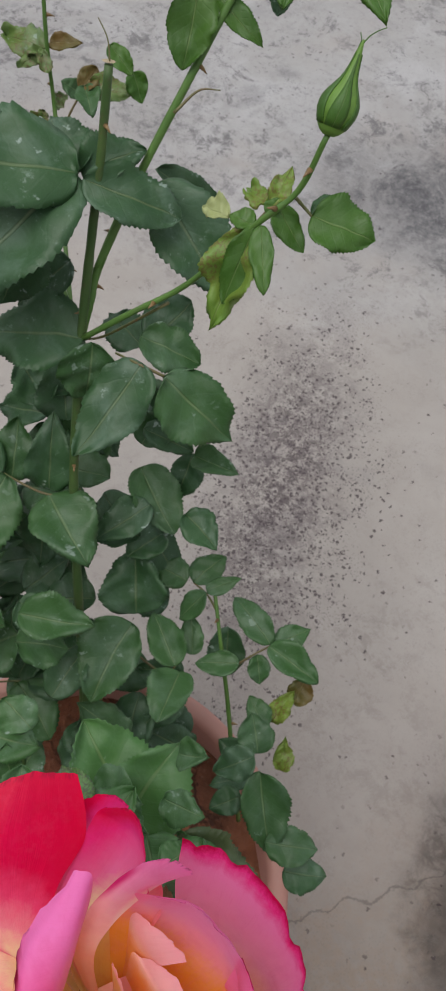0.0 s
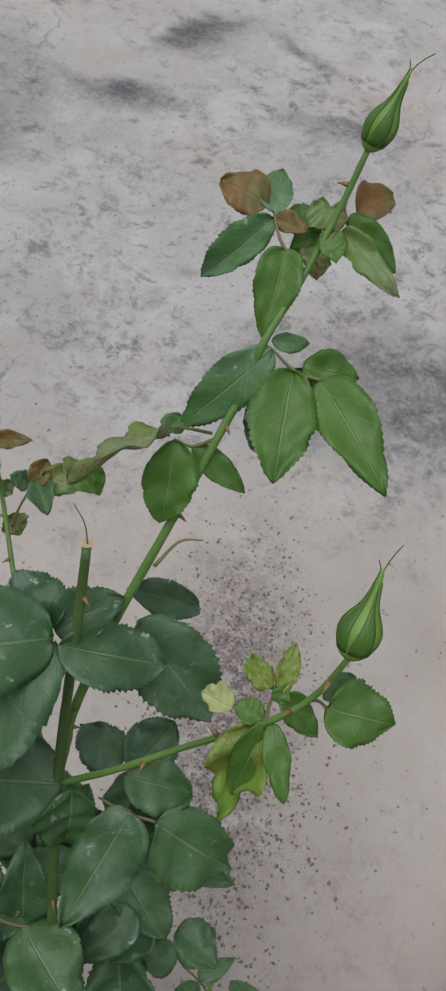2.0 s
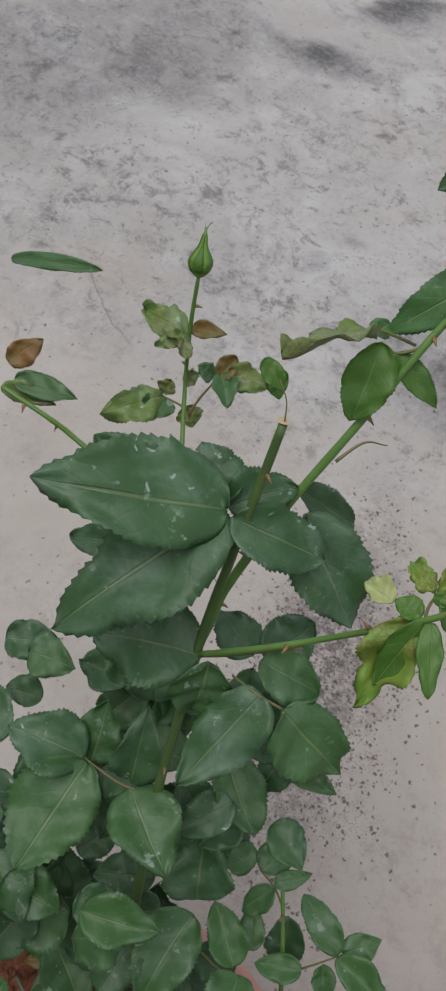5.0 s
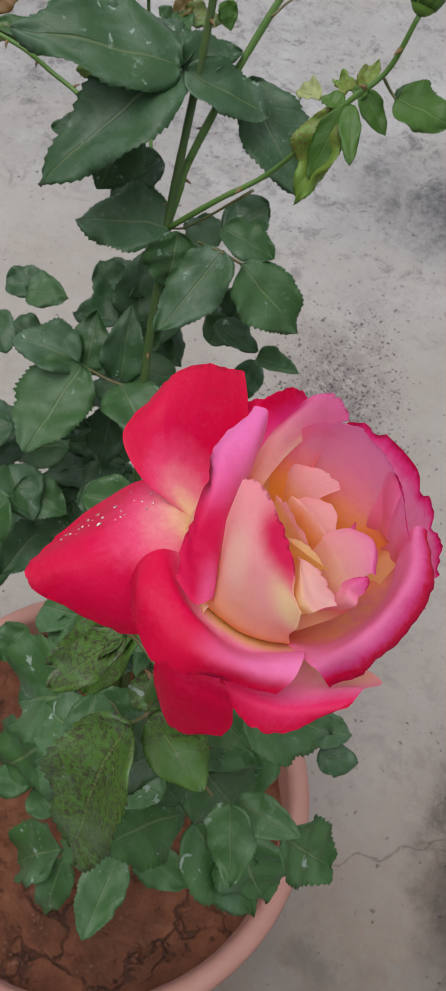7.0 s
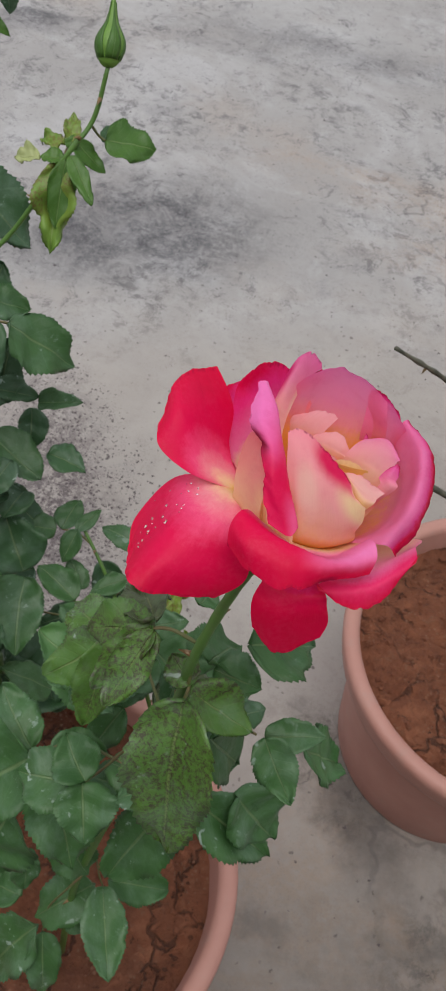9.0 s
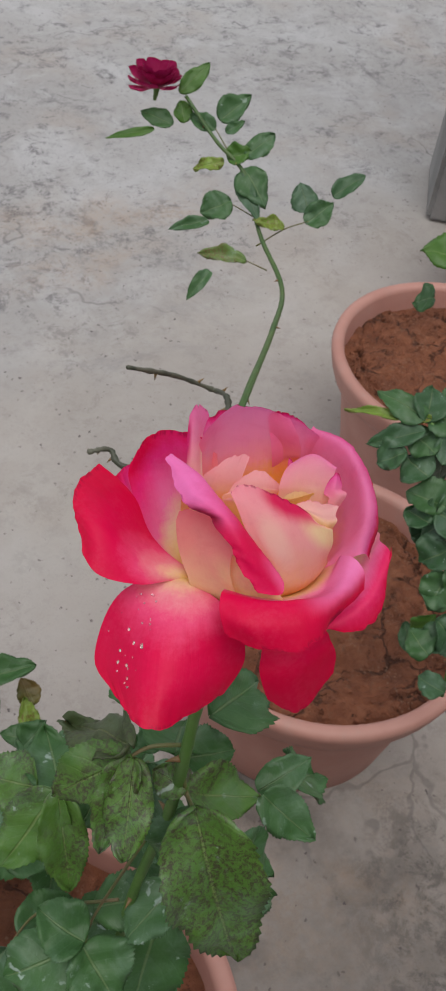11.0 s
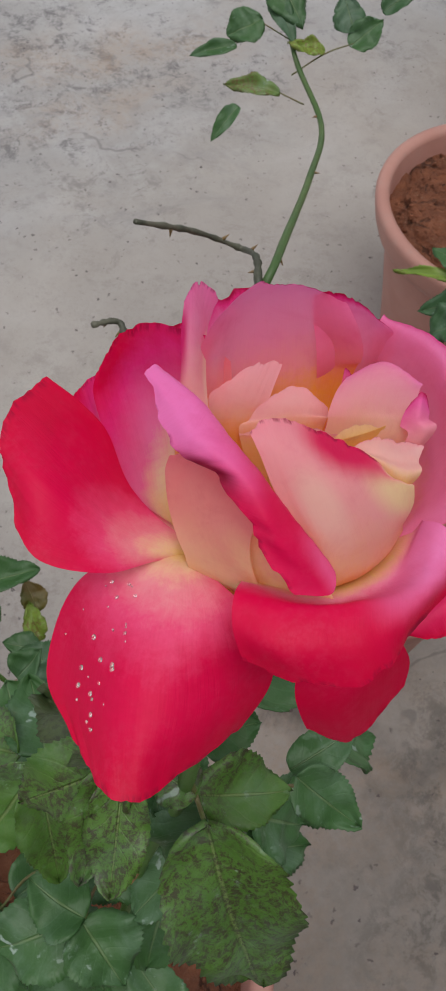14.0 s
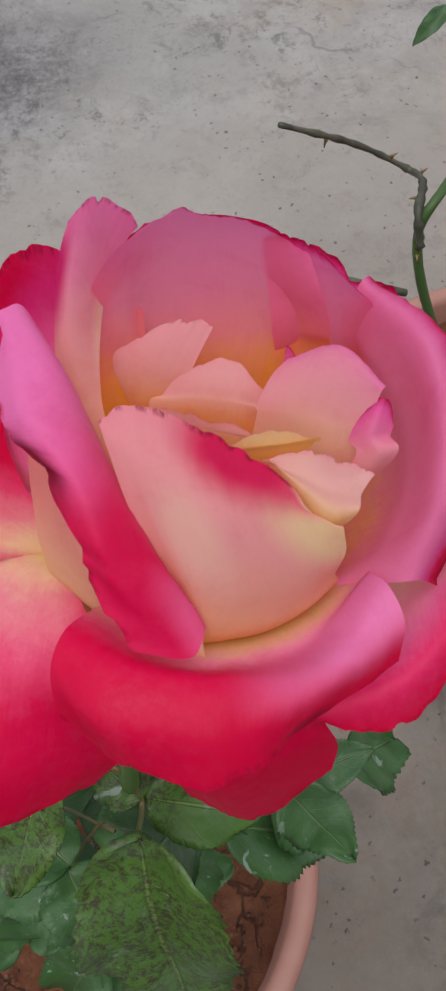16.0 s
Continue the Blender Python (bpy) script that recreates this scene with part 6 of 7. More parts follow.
# outer petals, the cup behind the heart, then the rolled and crumpled inner ones
LOW_PETAL = petal('outer', [[(0.3504, 0.4406, 1.0702), (0.3539, 0.4376, 1.0712), (0.3580, 0.4316, 1.0706)], [(0.3318, 0.4427, 1.0663), (0.3416, 0.4252, 1.0737), (0.3607, 0.4168, 1.0723)], [(0.3191, 0.4325, 1.0503), (0.3313, 0.4091, 1.0667), (0.3625, 0.4083, 1.0557)], [(0.3182, 0.4121, 1.0556), (0.3247, 0.3953, 1.0593), (0.3514, 0.4026, 1.0476)]])
petal('outer', [[(0.3515, 0.4381, 1.0704), (0.3536, 0.4383, 1.0715), (0.3566, 0.4412, 1.0711)], [(0.3354, 0.4350, 1.0798), (0.3402, 0.4433, 1.0813), (0.3499, 0.4554, 1.0747)], [(0.3233, 0.4394, 1.0846), (0.3299, 0.4540, 1.0913), (0.3477, 0.4698, 1.0808)], [(0.3201, 0.4505, 1.0866), (0.3252, 0.4695, 1.0929), (0.3386, 0.4815, 1.0921)]])
petal('side', [[(0.3548, 0.4502, 1.0671), (0.3570, 0.4479, 1.0654), (0.3616, 0.4445, 1.0667)], [(0.3488, 0.4624, 1.0750), (0.3588, 0.4652, 1.0728), (0.3675, 0.4589, 1.0782)], [(0.3473, 0.4744, 1.0850), (0.3592, 0.4755, 1.0826), (0.3703, 0.4661, 1.0897)], [(0.3505, 0.4788, 1.0923), (0.3586, 0.4791, 1.1018), (0.3706, 0.4663, 1.1083)]])
petal('outer', [[(0.3453, 0.4444, 1.0592), (0.3517, 0.4458, 1.0618), (0.3584, 0.4492, 1.0654)], [(0.3391, 0.4552, 1.0585), (0.3473, 0.4601, 1.0619), (0.3567, 0.4625, 1.0664)], [(0.3372, 0.4609, 1.0590), (0.3467, 0.4655, 1.0624), (0.3573, 0.4677, 1.0669)]])
petal('side', [[(0.3549, 0.4515, 1.0616), (0.3572, 0.4518, 1.0616), (0.3592, 0.4515, 1.0624)], [(0.3427, 0.4649, 1.0724), (0.3480, 0.4699, 1.0732), (0.3538, 0.4741, 1.0750)], [(0.3411, 0.4770, 1.0824), (0.3470, 0.4813, 1.0831), (0.3534, 0.4829, 1.0860)]])
petal('body', [[(0.3639, 0.4571, 1.0699), (0.3690, 0.4542, 1.0704), (0.3747, 0.4526, 1.0723)], [(0.3666, 0.4678, 1.0811), (0.3720, 0.4640, 1.0839), (0.3758, 0.4595, 1.0866)], [(0.3692, 0.4726, 1.0936), (0.3727, 0.4698, 1.0974), (0.3755, 0.4657, 1.0999)]])
petal('body', [[(0.3685, 0.4375, 1.0680), (0.3785, 0.4287, 1.0697), (0.3922, 0.4224, 1.0724)], [(0.3741, 0.4483, 1.0743), (0.3874, 0.4406, 1.0758), (0.4024, 0.4320, 1.0774)], [(0.3815, 0.4541, 1.0793), (0.3934, 0.4482, 1.0826), (0.4076, 0.4384, 1.0844)]])
petal('back2', [[(0.3796, 0.4632, 1.0767), (0.3898, 0.4662, 1.0731), (0.4010, 0.4650, 1.0693), (0.4108, 0.4600, 1.0721), (0.4166, 0.4525, 1.0745)], [(0.3732, 0.4737, 1.0855), (0.3870, 0.4752, 1.0861), (0.4044, 0.4719, 1.0829), (0.4138, 0.4653, 1.0836), (0.4206, 0.4564, 1.0850)], [(0.3691, 0.4837, 1.0947), (0.3842, 0.4847, 1.0969), (0.4045, 0.4786, 1.0937), (0.4159, 0.4693, 1.0924), (0.4230, 0.4581, 1.0924)]])
petal('yolk', [[(0.3597, 0.4488, 1.0696), (0.3718, 0.4502, 1.0685), (0.3926, 0.4507, 1.0693), (0.4063, 0.4470, 1.0715)], [(0.3601, 0.4560, 1.0779), (0.3738, 0.4588, 1.0755), (0.3938, 0.4564, 1.0747), (0.4094, 0.4505, 1.0782)], [(0.3613, 0.4614, 1.0877), (0.3748, 0.4651, 1.0835), (0.3952, 0.4637, 1.0832), (0.4112, 0.4568, 1.0875)]])
petal('back', [[(0.3653, 0.4579, 1.0876), (0.3754, 0.4590, 1.0838), (0.3856, 0.4583, 1.0826), (0.3949, 0.4578, 1.0824), (0.4037, 0.4566, 1.0863)], [(0.3656, 0.4619, 1.0965), (0.3771, 0.4655, 1.0931), (0.3872, 0.4658, 1.0923), (0.3968, 0.4633, 1.0934), (0.4048, 0.4562, 1.0953)], [(0.3678, 0.4645, 1.1055), (0.3782, 0.4678, 1.1035), (0.3876, 0.4680, 1.1026), (0.3963, 0.4647, 1.1032), (0.4036, 0.4575, 1.1038)], [(0.3714, 0.4657, 1.1106), (0.3801, 0.4691, 1.1118), (0.3876, 0.4683, 1.1113), (0.3949, 0.4663, 1.1100), (0.4022, 0.4617, 1.1081)], [(0.3743, 0.4661, 1.1134), (0.3821, 0.4683, 1.1151), (0.3873, 0.4672, 1.1147), (0.3938, 0.4664, 1.1128), (0.4004, 0.4644, 1.1098)]])
petal('back2', [[(0.3964, 0.4573, 1.0766), (0.4046, 0.4565, 1.0773), (0.4146, 0.4541, 1.0796)], [(0.3963, 0.4616, 1.0936), (0.4051, 0.4589, 1.0945), (0.4131, 0.4530, 1.0936)], [(0.3958, 0.4658, 1.1048), (0.4043, 0.4607, 1.1056), (0.4111, 0.4550, 1.1024)], [(0.3960, 0.4664, 1.1120), (0.4028, 0.4613, 1.1108), (0.4084, 0.4551, 1.1061)]])
petal('right', [[(0.4081, 0.4585, 1.0834), (0.4106, 0.4434, 1.0758), (0.4043, 0.4290, 1.0732), (0.3935, 0.4231, 1.0709)], [(0.4083, 0.4591, 1.0951), (0.4135, 0.4420, 1.0902), (0.4090, 0.4262, 1.0837), (0.4002, 0.4209, 1.0764)], [(0.4097, 0.4592, 1.1027), (0.4157, 0.4429, 1.1024), (0.4134, 0.4258, 1.0943), (0.4068, 0.4171, 1.0826)], [(0.4116, 0.4605, 1.1030), (0.4193, 0.4450, 1.1028), (0.4176, 0.4263, 1.0939), (0.4109, 0.4166, 1.0818)], [(0.4141, 0.4639, 1.0983), (0.4231, 0.4481, 1.0970), (0.4216, 0.4275, 1.0872), (0.4154, 0.4180, 1.0746)]])
petal('tip', [[(0.3610, 0.4474, 1.0838), (0.3645, 0.4471, 1.0852), (0.3680, 0.4477, 1.0860)], [(0.3609, 0.4564, 1.0964), (0.3641, 0.4564, 1.0968), (0.3675, 0.4571, 1.0943)], [(0.3626, 0.4624, 1.1077), (0.3661, 0.4632, 1.1074), (0.3705, 0.4672, 1.1033)], [(0.3646, 0.4668, 1.1131), (0.3687, 0.4686, 1.1118), (0.3742, 0.4727, 1.1055)], [(0.3672, 0.4716, 1.1154), (0.3715, 0.4743, 1.1139), (0.3783, 0.4764, 1.1058)]])
petal('foldp', [[(0.3583, 0.4432, 1.0756), (0.3607, 0.4327, 1.0727), (0.3645, 0.4237, 1.0719), (0.3707, 0.4164, 1.0746), (0.3761, 0.4122, 1.0788)], [(0.3611, 0.4545, 1.0954), (0.3649, 0.4403, 1.0931), (0.3681, 0.4287, 1.0897), (0.3718, 0.4204, 1.0860), (0.3758, 0.4147, 1.0824)], [(0.3585, 0.4617, 1.1057), (0.3623, 0.4471, 1.1071), (0.3662, 0.4338, 1.1029), (0.3704, 0.4218, 1.0973), (0.3761, 0.4139, 1.0882)], [(0.3554, 0.4608, 1.1076), (0.3563, 0.4428, 1.1091), (0.3624, 0.4294, 1.1064), (0.3652, 0.4180, 1.0986), (0.3737, 0.4100, 1.0876)], [(0.3529, 0.4599, 1.1057), (0.3515, 0.4446, 1.1055), (0.3572, 0.4338, 1.1052), (0.3604, 0.4224, 1.0996), (0.3636, 0.4117, 1.0905)]])
petal('body', [[(0.3558, 0.4326, 1.0686), (0.3604, 0.4263, 1.0693), (0.3659, 0.4200, 1.0702)], [(0.3529, 0.4361, 1.0769), (0.3584, 0.4288, 1.0783), (0.3634, 0.4207, 1.0770)], [(0.3532, 0.4431, 1.0822), (0.3571, 0.4354, 1.0855), (0.3624, 0.4249, 1.0836)], [(0.3542, 0.4487, 1.0893), (0.3587, 0.4404, 1.0923), (0.3638, 0.4274, 1.0896)], [(0.3559, 0.4499, 1.0946), (0.3614, 0.4408, 1.0974), (0.3666, 0.4256, 1.0919)]])
petal('heart', [[(0.3736, 0.4149, 1.0788), (0.3789, 0.4151, 1.0773), (0.3857, 0.4161, 1.0754), (0.3921, 0.4189, 1.0742), (0.3976, 0.4223, 1.0733)], [(0.3719, 0.4204, 1.0905), (0.3761, 0.4171, 1.0899), (0.3829, 0.4162, 1.0875), (0.3907, 0.4175, 1.0847), (0.3973, 0.4211, 1.0829)], [(0.3679, 0.4283, 1.1009), (0.3730, 0.4250, 1.1010), (0.3799, 0.4218, 1.0991), (0.3876, 0.4205, 1.0949), (0.3983, 0.4216, 1.0884)], [(0.3666, 0.4342, 1.1078), (0.3718, 0.4315, 1.1076), (0.3781, 0.4288, 1.1053), (0.3856, 0.4259, 1.1009), (0.3978, 0.4225, 1.0939)], [(0.3663, 0.4386, 1.1111), (0.3721, 0.4391, 1.1105), (0.3796, 0.4354, 1.1062), (0.3879, 0.4310, 1.1015), (0.3975, 0.4238, 1.0962)]])
petal('creamy', [[(0.3689, 0.4586, 1.0816), (0.3740, 0.4552, 1.0828), (0.3795, 0.4542, 1.0841)], [(0.3683, 0.4617, 1.0888), (0.3755, 0.4590, 1.0918), (0.3827, 0.4568, 1.0916)], [(0.3729, 0.4631, 1.0936), (0.3801, 0.4623, 1.0981), (0.3872, 0.4613, 1.0990)]])
petal('creamy', [[(0.3745, 0.4535, 1.0831), (0.3825, 0.4495, 1.0844), (0.3915, 0.4463, 1.0862)], [(0.3773, 0.4553, 1.0878), (0.3852, 0.4520, 1.0911), (0.3931, 0.4480, 1.0901)], [(0.3806, 0.4571, 1.0914), (0.3882, 0.4557, 1.0946), (0.3935, 0.4505, 1.0932)]])
petal('pale', [[(0.3725, 0.4494, 1.0875), (0.3802, 0.4443, 1.0881), (0.3896, 0.4390, 1.0912)], [(0.3721, 0.4505, 1.0903), (0.3794, 0.4457, 1.0922), (0.3895, 0.4395, 1.0937)], [(0.3718, 0.4524, 1.0918), (0.3788, 0.4468, 1.0949), (0.3898, 0.4403, 1.0958)]])
petal('yolk', [[(0.3838, 0.4345, 1.0972), (0.3896, 0.4344, 1.0968), (0.3953, 0.4347, 1.0965)], [(0.3832, 0.4342, 1.1003), (0.3894, 0.4344, 1.0995), (0.3972, 0.4349, 1.0986)], [(0.3821, 0.4339, 1.1028), (0.3890, 0.4356, 1.1024), (0.3979, 0.4351, 1.0999)]])
petal('rosy', [[(0.3896, 0.4438, 1.0891), (0.3959, 0.4384, 1.0906), (0.4039, 0.4330, 1.0911)], [(0.3906, 0.4456, 1.0947), (0.3971, 0.4415, 1.0980), (0.4052, 0.4358, 1.0984)], [(0.3932, 0.4484, 1.0988), (0.3995, 0.4446, 1.1028), (0.4063, 0.4379, 1.1025)], [(0.3959, 0.4497, 1.1010), (0.4025, 0.4469, 1.1049), (0.4074, 0.4388, 1.1037)], [(0.3972, 0.4506, 1.0982), (0.4039, 0.4479, 1.1023), (0.4091, 0.4402, 1.1001)]])
petal('lilac', [[(0.3959, 0.4507, 1.0936), (0.3976, 0.4503, 1.0936), (0.3992, 0.4500, 1.0936)], [(0.3956, 0.4503, 1.0990), (0.3966, 0.4503, 1.0991), (0.3982, 0.4490, 1.0987)], [(0.3954, 0.4510, 1.1022), (0.3961, 0.4509, 1.1028), (0.3978, 0.4489, 1.1008)]])
petal('lilac', [[(0.4008, 0.4323, 1.0926), (0.4034, 0.4307, 1.0932), (0.4062, 0.4308, 1.0936)], [(0.4020, 0.4355, 1.0967), (0.4045, 0.4339, 1.0996), (0.4076, 0.4338, 1.0982)], [(0.4048, 0.4380, 1.1006), (0.4073, 0.4378, 1.1026), (0.4093, 0.4357, 1.0995)]])
petal('pale', [[(0.3888, 0.4335, 1.0945), (0.3919, 0.4278, 1.0931), (0.3947, 0.4242, 1.0921), (0.3985, 0.4241, 1.0920)], [(0.3884, 0.4336, 1.0973), (0.3932, 0.4310, 1.0971), (0.3973, 0.4280, 1.0961), (0.4018, 0.4273, 1.0947)], [(0.3881, 0.4343, 1.0988), (0.3951, 0.4345, 1.0975), (0.4009, 0.4320, 1.0953), (0.4058, 0.4303, 1.0962)]])
petal('lipp', [[(0.3618, 0.4259, 1.0738), (0.3740, 0.4169, 1.0764), (0.3835, 0.4159, 1.0749), (0.3942, 0.4184, 1.0743), (0.4024, 0.4236, 1.0747)], [(0.3588, 0.4213, 1.0824), (0.3695, 0.4123, 1.0831), (0.3795, 0.4095, 1.0813), (0.3911, 0.4114, 1.0793), (0.4030, 0.4205, 1.0805)], [(0.3553, 0.4173, 1.0861), (0.3661, 0.4095, 1.0880), (0.3774, 0.4059, 1.0871), (0.3905, 0.4058, 1.0842), (0.4046, 0.4165, 1.0837)], [(0.3526, 0.4123, 1.0843), (0.3598, 0.4041, 1.0861), (0.3739, 0.3993, 1.0860), (0.3879, 0.4010, 1.0848), (0.4058, 0.4104, 1.0830)], [(0.3531, 0.4061, 1.0777), (0.3627, 0.3977, 1.0786), (0.3750, 0.3927, 1.0793), (0.3854, 0.3975, 1.0798), (0.4030, 0.4048, 1.0780)]])
petal('redp', [[(0.4008, 0.4252, 1.0639), (0.4128, 0.4256, 1.0657), (0.4232, 0.4311, 1.0711)], [(0.3927, 0.4124, 1.0664), (0.4083, 0.4149, 1.0709), (0.4221, 0.4226, 1.0767)], [(0.3889, 0.4043, 1.0674), (0.4061, 0.4059, 1.0728), (0.4215, 0.4156, 1.0787)], [(0.3917, 0.3982, 1.0628), (0.4072, 0.4001, 1.0676), (0.4203, 0.4100, 1.0733)]])
petal('crimson', [[(0.3705, 0.4115, 1.0596), (0.3801, 0.4083, 1.0592), (0.3917, 0.4086, 1.0609)], [(0.3669, 0.4047, 1.0533), (0.3782, 0.3996, 1.0544), (0.3944, 0.4040, 1.0566)], [(0.3676, 0.4009, 1.0469), (0.3789, 0.3961, 1.0447), (0.3968, 0.4015, 1.0488)], [(0.3705, 0.3983, 1.0379), (0.3815, 0.3937, 1.0324), (0.3957, 0.3981, 1.0401)]])
petal('yolk', [[(0.3559, 0.4414, 1.0675), (0.3674, 0.4294, 1.0628), (0.3836, 0.4225, 1.0614), (0.4015, 0.4276, 1.0641)], [(0.3526, 0.4338, 1.0688), (0.3649, 0.4220, 1.0654), (0.3817, 0.4156, 1.0643), (0.4019, 0.4229, 1.0685)], [(0.3509, 0.4308, 1.0681), (0.3639, 0.4188, 1.0682), (0.3806, 0.4119, 1.0690), (0.4036, 0.4208, 1.0722)]])

# rain drops on the low outer petal
WATER = Nodes("water").end((1.0, 1.0, 1.0), 0.05, **{"Transmission Weight": 0.9, "IOR": 1.33})
for k in range(30):
    i, j = LUCK.randint(16, 30), LUCK.randint(2, 14)
    p, n = LOW_PETAL[i][j], (LOW_PETAL[i + 1][j] - LOW_PETAL[i - 1][j]).cross(LOW_PETAL[i][j + 1] - LOW_PETAL[i][j - 1]).normalized()
    n = n if n.dot(Vector((-0.3, -0.4, 1.0))) > 0 else -n
    p = p + (LOW_PETAL[i + 1][j] - p) * LUCK.random() + (LOW_PETAL[i][j + 1] - p) * LUCK.random()
    bm = bmesh.new()
    r = LUCK.choice((0.00022, 0.0003, 0.0004, 0.0006))
    bmesh.ops.create_uvsphere(bm, u_segments=10, v_segments=6, radius=r, matrix=Matrix.Translation(p + n * 0.0004) @ n.to_track_quat("Z", "Y").to_matrix().to_4x4() @ Matrix.Diagonal((1, LUCK.uniform(0.8, 1.2), 0.55, 1)))
    part("water_drop", bm, WATER, BLOOM)

rosebud((0.1426, 1.0058, 1.1260), (0.1493, 1.0209, 1.1642), 0.0080)
rosebud((0.2386, 0.8078, 1.0143), (0.2354, 0.8360, 1.0500), 0.0100)
rosebud((-0.0359, 0.9167, 0.9247), (-0.0464, 0.9327, 0.9516), 0.0082, 0.5)

# ---- the leggy rose in the next pot ----
BUSH = holder("rose_bush", (0.812, 0.8535, 0.255), "sparse leggy rose with a dead twig and wine-red bloom", "rose bush")
stalk('stem', [(0.8062, 1.3733, 0.7471), (0.8274, 1.3160, 0.7101), (0.8507, 1.2709, 0.6824), (0.8483, 1.2081, 0.6300), (0.8326, 1.1117, 0.6135), (0.7478, 0.9920, 0.6557), (0.6325, 0.8485, 0.7140), (0.6091, 0.8248, 0.6796), (0.6416, 0.8003, 0.5811), (0.7136, 0.7720, 0.4672), (0.7616, 0.7531, 0.3869)], 0.0024, 0.0046, 'k')
stalk('stem', [(0.4956, 0.8209, 0.8131), (0.5694, 0.8798, 0.7337), (0.6205, 0.8964, 0.6870), (0.6200, 0.8631, 0.7049), (0.6061, 0.8303, 0.7080), (0.6096, 0.8204, 0.6834)], 0.0022, 0.0036, 't')
stalk('stem', [(0.4593, 0.8172, 0.7297), (0.4818, 0.8234, 0.7180), (0.4938, 0.8055, 0.7067), (0.5955, 0.7975, 0.6608)], 0.0022, 0.0032, 't')
stalk('leaf_stalk', [(0.9070, 1.1853, 0.6526), (0.8753, 1.1928, 0.6419), (0.8395, 1.1990, 0.6193)], 0.0008, 0.001, 'r')
stalk('leaf_stalk', [(0.8193, 1.1861, 0.6090), (0.8427, 1.1685, 0.6002)], 0.0008, 0.001, 'r')
stalk('leaf_stalk', [(0.8236, 1.2510, 0.6553), (0.8487, 1.2280, 0.6436)], 0.0008, 0.001, 'r')
stalk('leaf_stalk', [(0.8345, 1.3336, 0.7169), (0.8391, 1.3030, 0.7020)], 0.0008, 0.001, 'r')
stalk('stem', [(0.8365, 0.7962, 0.6586), (0.8485, 0.7630, 0.6177), (0.8433, 0.6997, 0.5494), (0.8366, 0.6530, 0.4527), (0.8320, 0.6284, 0.3583)], 0.0018, 0.0026, 'g')
leaf((0.8519, 1.2773, 0.6875), (0.8657, 1.2246, 0.6586), 0.0455, (-0.32, -0.52, 0.79), 'm', 0.25, 0.12)
leaf((0.8317, 1.2961, 0.6900), (0.7931, 1.3112, 0.6808), 0.0193, (-0.38, -0.51, 0.77), 'y', 0.25, 0.12)
leaf((0.8365, 1.2968, 0.6929), (0.8681, 1.2893, 0.7037), 0.0314, (-0.38, -0.52, 0.77), 'f', 0.25, 0.12)
leaf((0.8586, 1.2877, 0.6979), (0.9018, 1.2898, 0.7210), 0.0330, (-0.38, -0.53, 0.76), 'm', 0.25, 0.12)
leaf((0.8249, 1.2538, 0.6580), (0.7846, 1.2579, 0.6404), 0.0395, (-0.39, -0.51, 0.77), 'm', 0.25, 0.12)
leaf((0.7910, 1.2471, 0.6363), (0.7405, 1.2669, 0.6243), 0.0190, (-0.38, -0.48, 0.79), 'm', 0.25, 0.12)
leaf((0.8758, 1.1939, 0.6429), (0.8441, 1.2236, 0.6471), 0.0227, (-0.34, -0.48, 0.81), 'y', 0.25, 0.12)
leaf((0.9110, 1.1936, 0.6604), (0.9123, 1.2284, 0.6846), 0.0362, (-0.36, -0.53, 0.77), 'd', 0.25, 0.12)
leaf((0.9022, 1.1845, 0.6497), (0.9433, 1.1878, 0.6726), 0.0346, (-0.40, -0.48, 0.78), 'm', 0.25, 0.12)
leaf((0.9446, 1.1942, 0.6776), (0.9908, 1.1931, 0.7001), 0.0245, (-0.39, -0.48, 0.78), 'd', 0.25, 0.12)
leaf((0.8193, 1.1861, 0.6090), (0.7652, 1.2244, 0.6078), 0.0226, (-0.34, -0.45, 0.82), 'b', 0.25, 0.12)
leaf((0.7695, 1.1905, 0.6003), (0.7295, 1.1797, 0.5729), 0.0198, (-0.39, -0.52, 0.77), 'm', 0.25, 0.12)
leaf((0.8433, 1.3391, 0.7251), (0.8898, 1.3443, 0.7520), 0.0350, (-0.37, -0.56, 0.74), 'm', 0.25, 0.12)
leaf((0.8345, 1.3336, 0.7169), (0.8080, 1.3631, 0.7235), 0.0251, (-0.36, -0.50, 0.79), 'm', 0.25, 0.12)
leaf((0.8004, 1.3603, 0.7178), (0.8034, 1.3849, 0.7360), 0.0251, (-0.29, -0.55, 0.79), 'f', 0.25, 0.12)
leaf((0.7853, 1.3653, 0.7137), (0.7538, 1.3993, 0.7209), 0.0254, (-0.35, -0.49, 0.80), 'm', 0.25, 0.12)
leaf((0.7624, 1.3729, 0.7073), (0.7011, 1.3939, 0.6908), 0.0132, (-0.39, -0.53, 0.75), 'f', 0.25, 0.12)
leaf((0.8450, 1.3240, 0.7156), (0.8716, 1.3228, 0.7282), 0.0174, (-0.38, -0.54, 0.75), 'm', 0.25, 0.12)
leaf((0.8067, 1.3921, 0.7427), (0.8524, 1.4048, 0.7743), 0.0262, (-0.34, -0.59, 0.73), 'f', 0.25, 0.12)
leaf((0.8438, 1.2749, 0.6818), (0.8469, 1.2164, 0.6435), 0.0259, (-0.32, -0.53, 0.79), 'd', 0.25, 0.12)
leaf((0.8375, 0.7984, 0.6605), (0.7697, 0.8615, 0.6430), 0.0139, (-0.41, -0.19, 0.89), 'y', 0.25, 0.12)
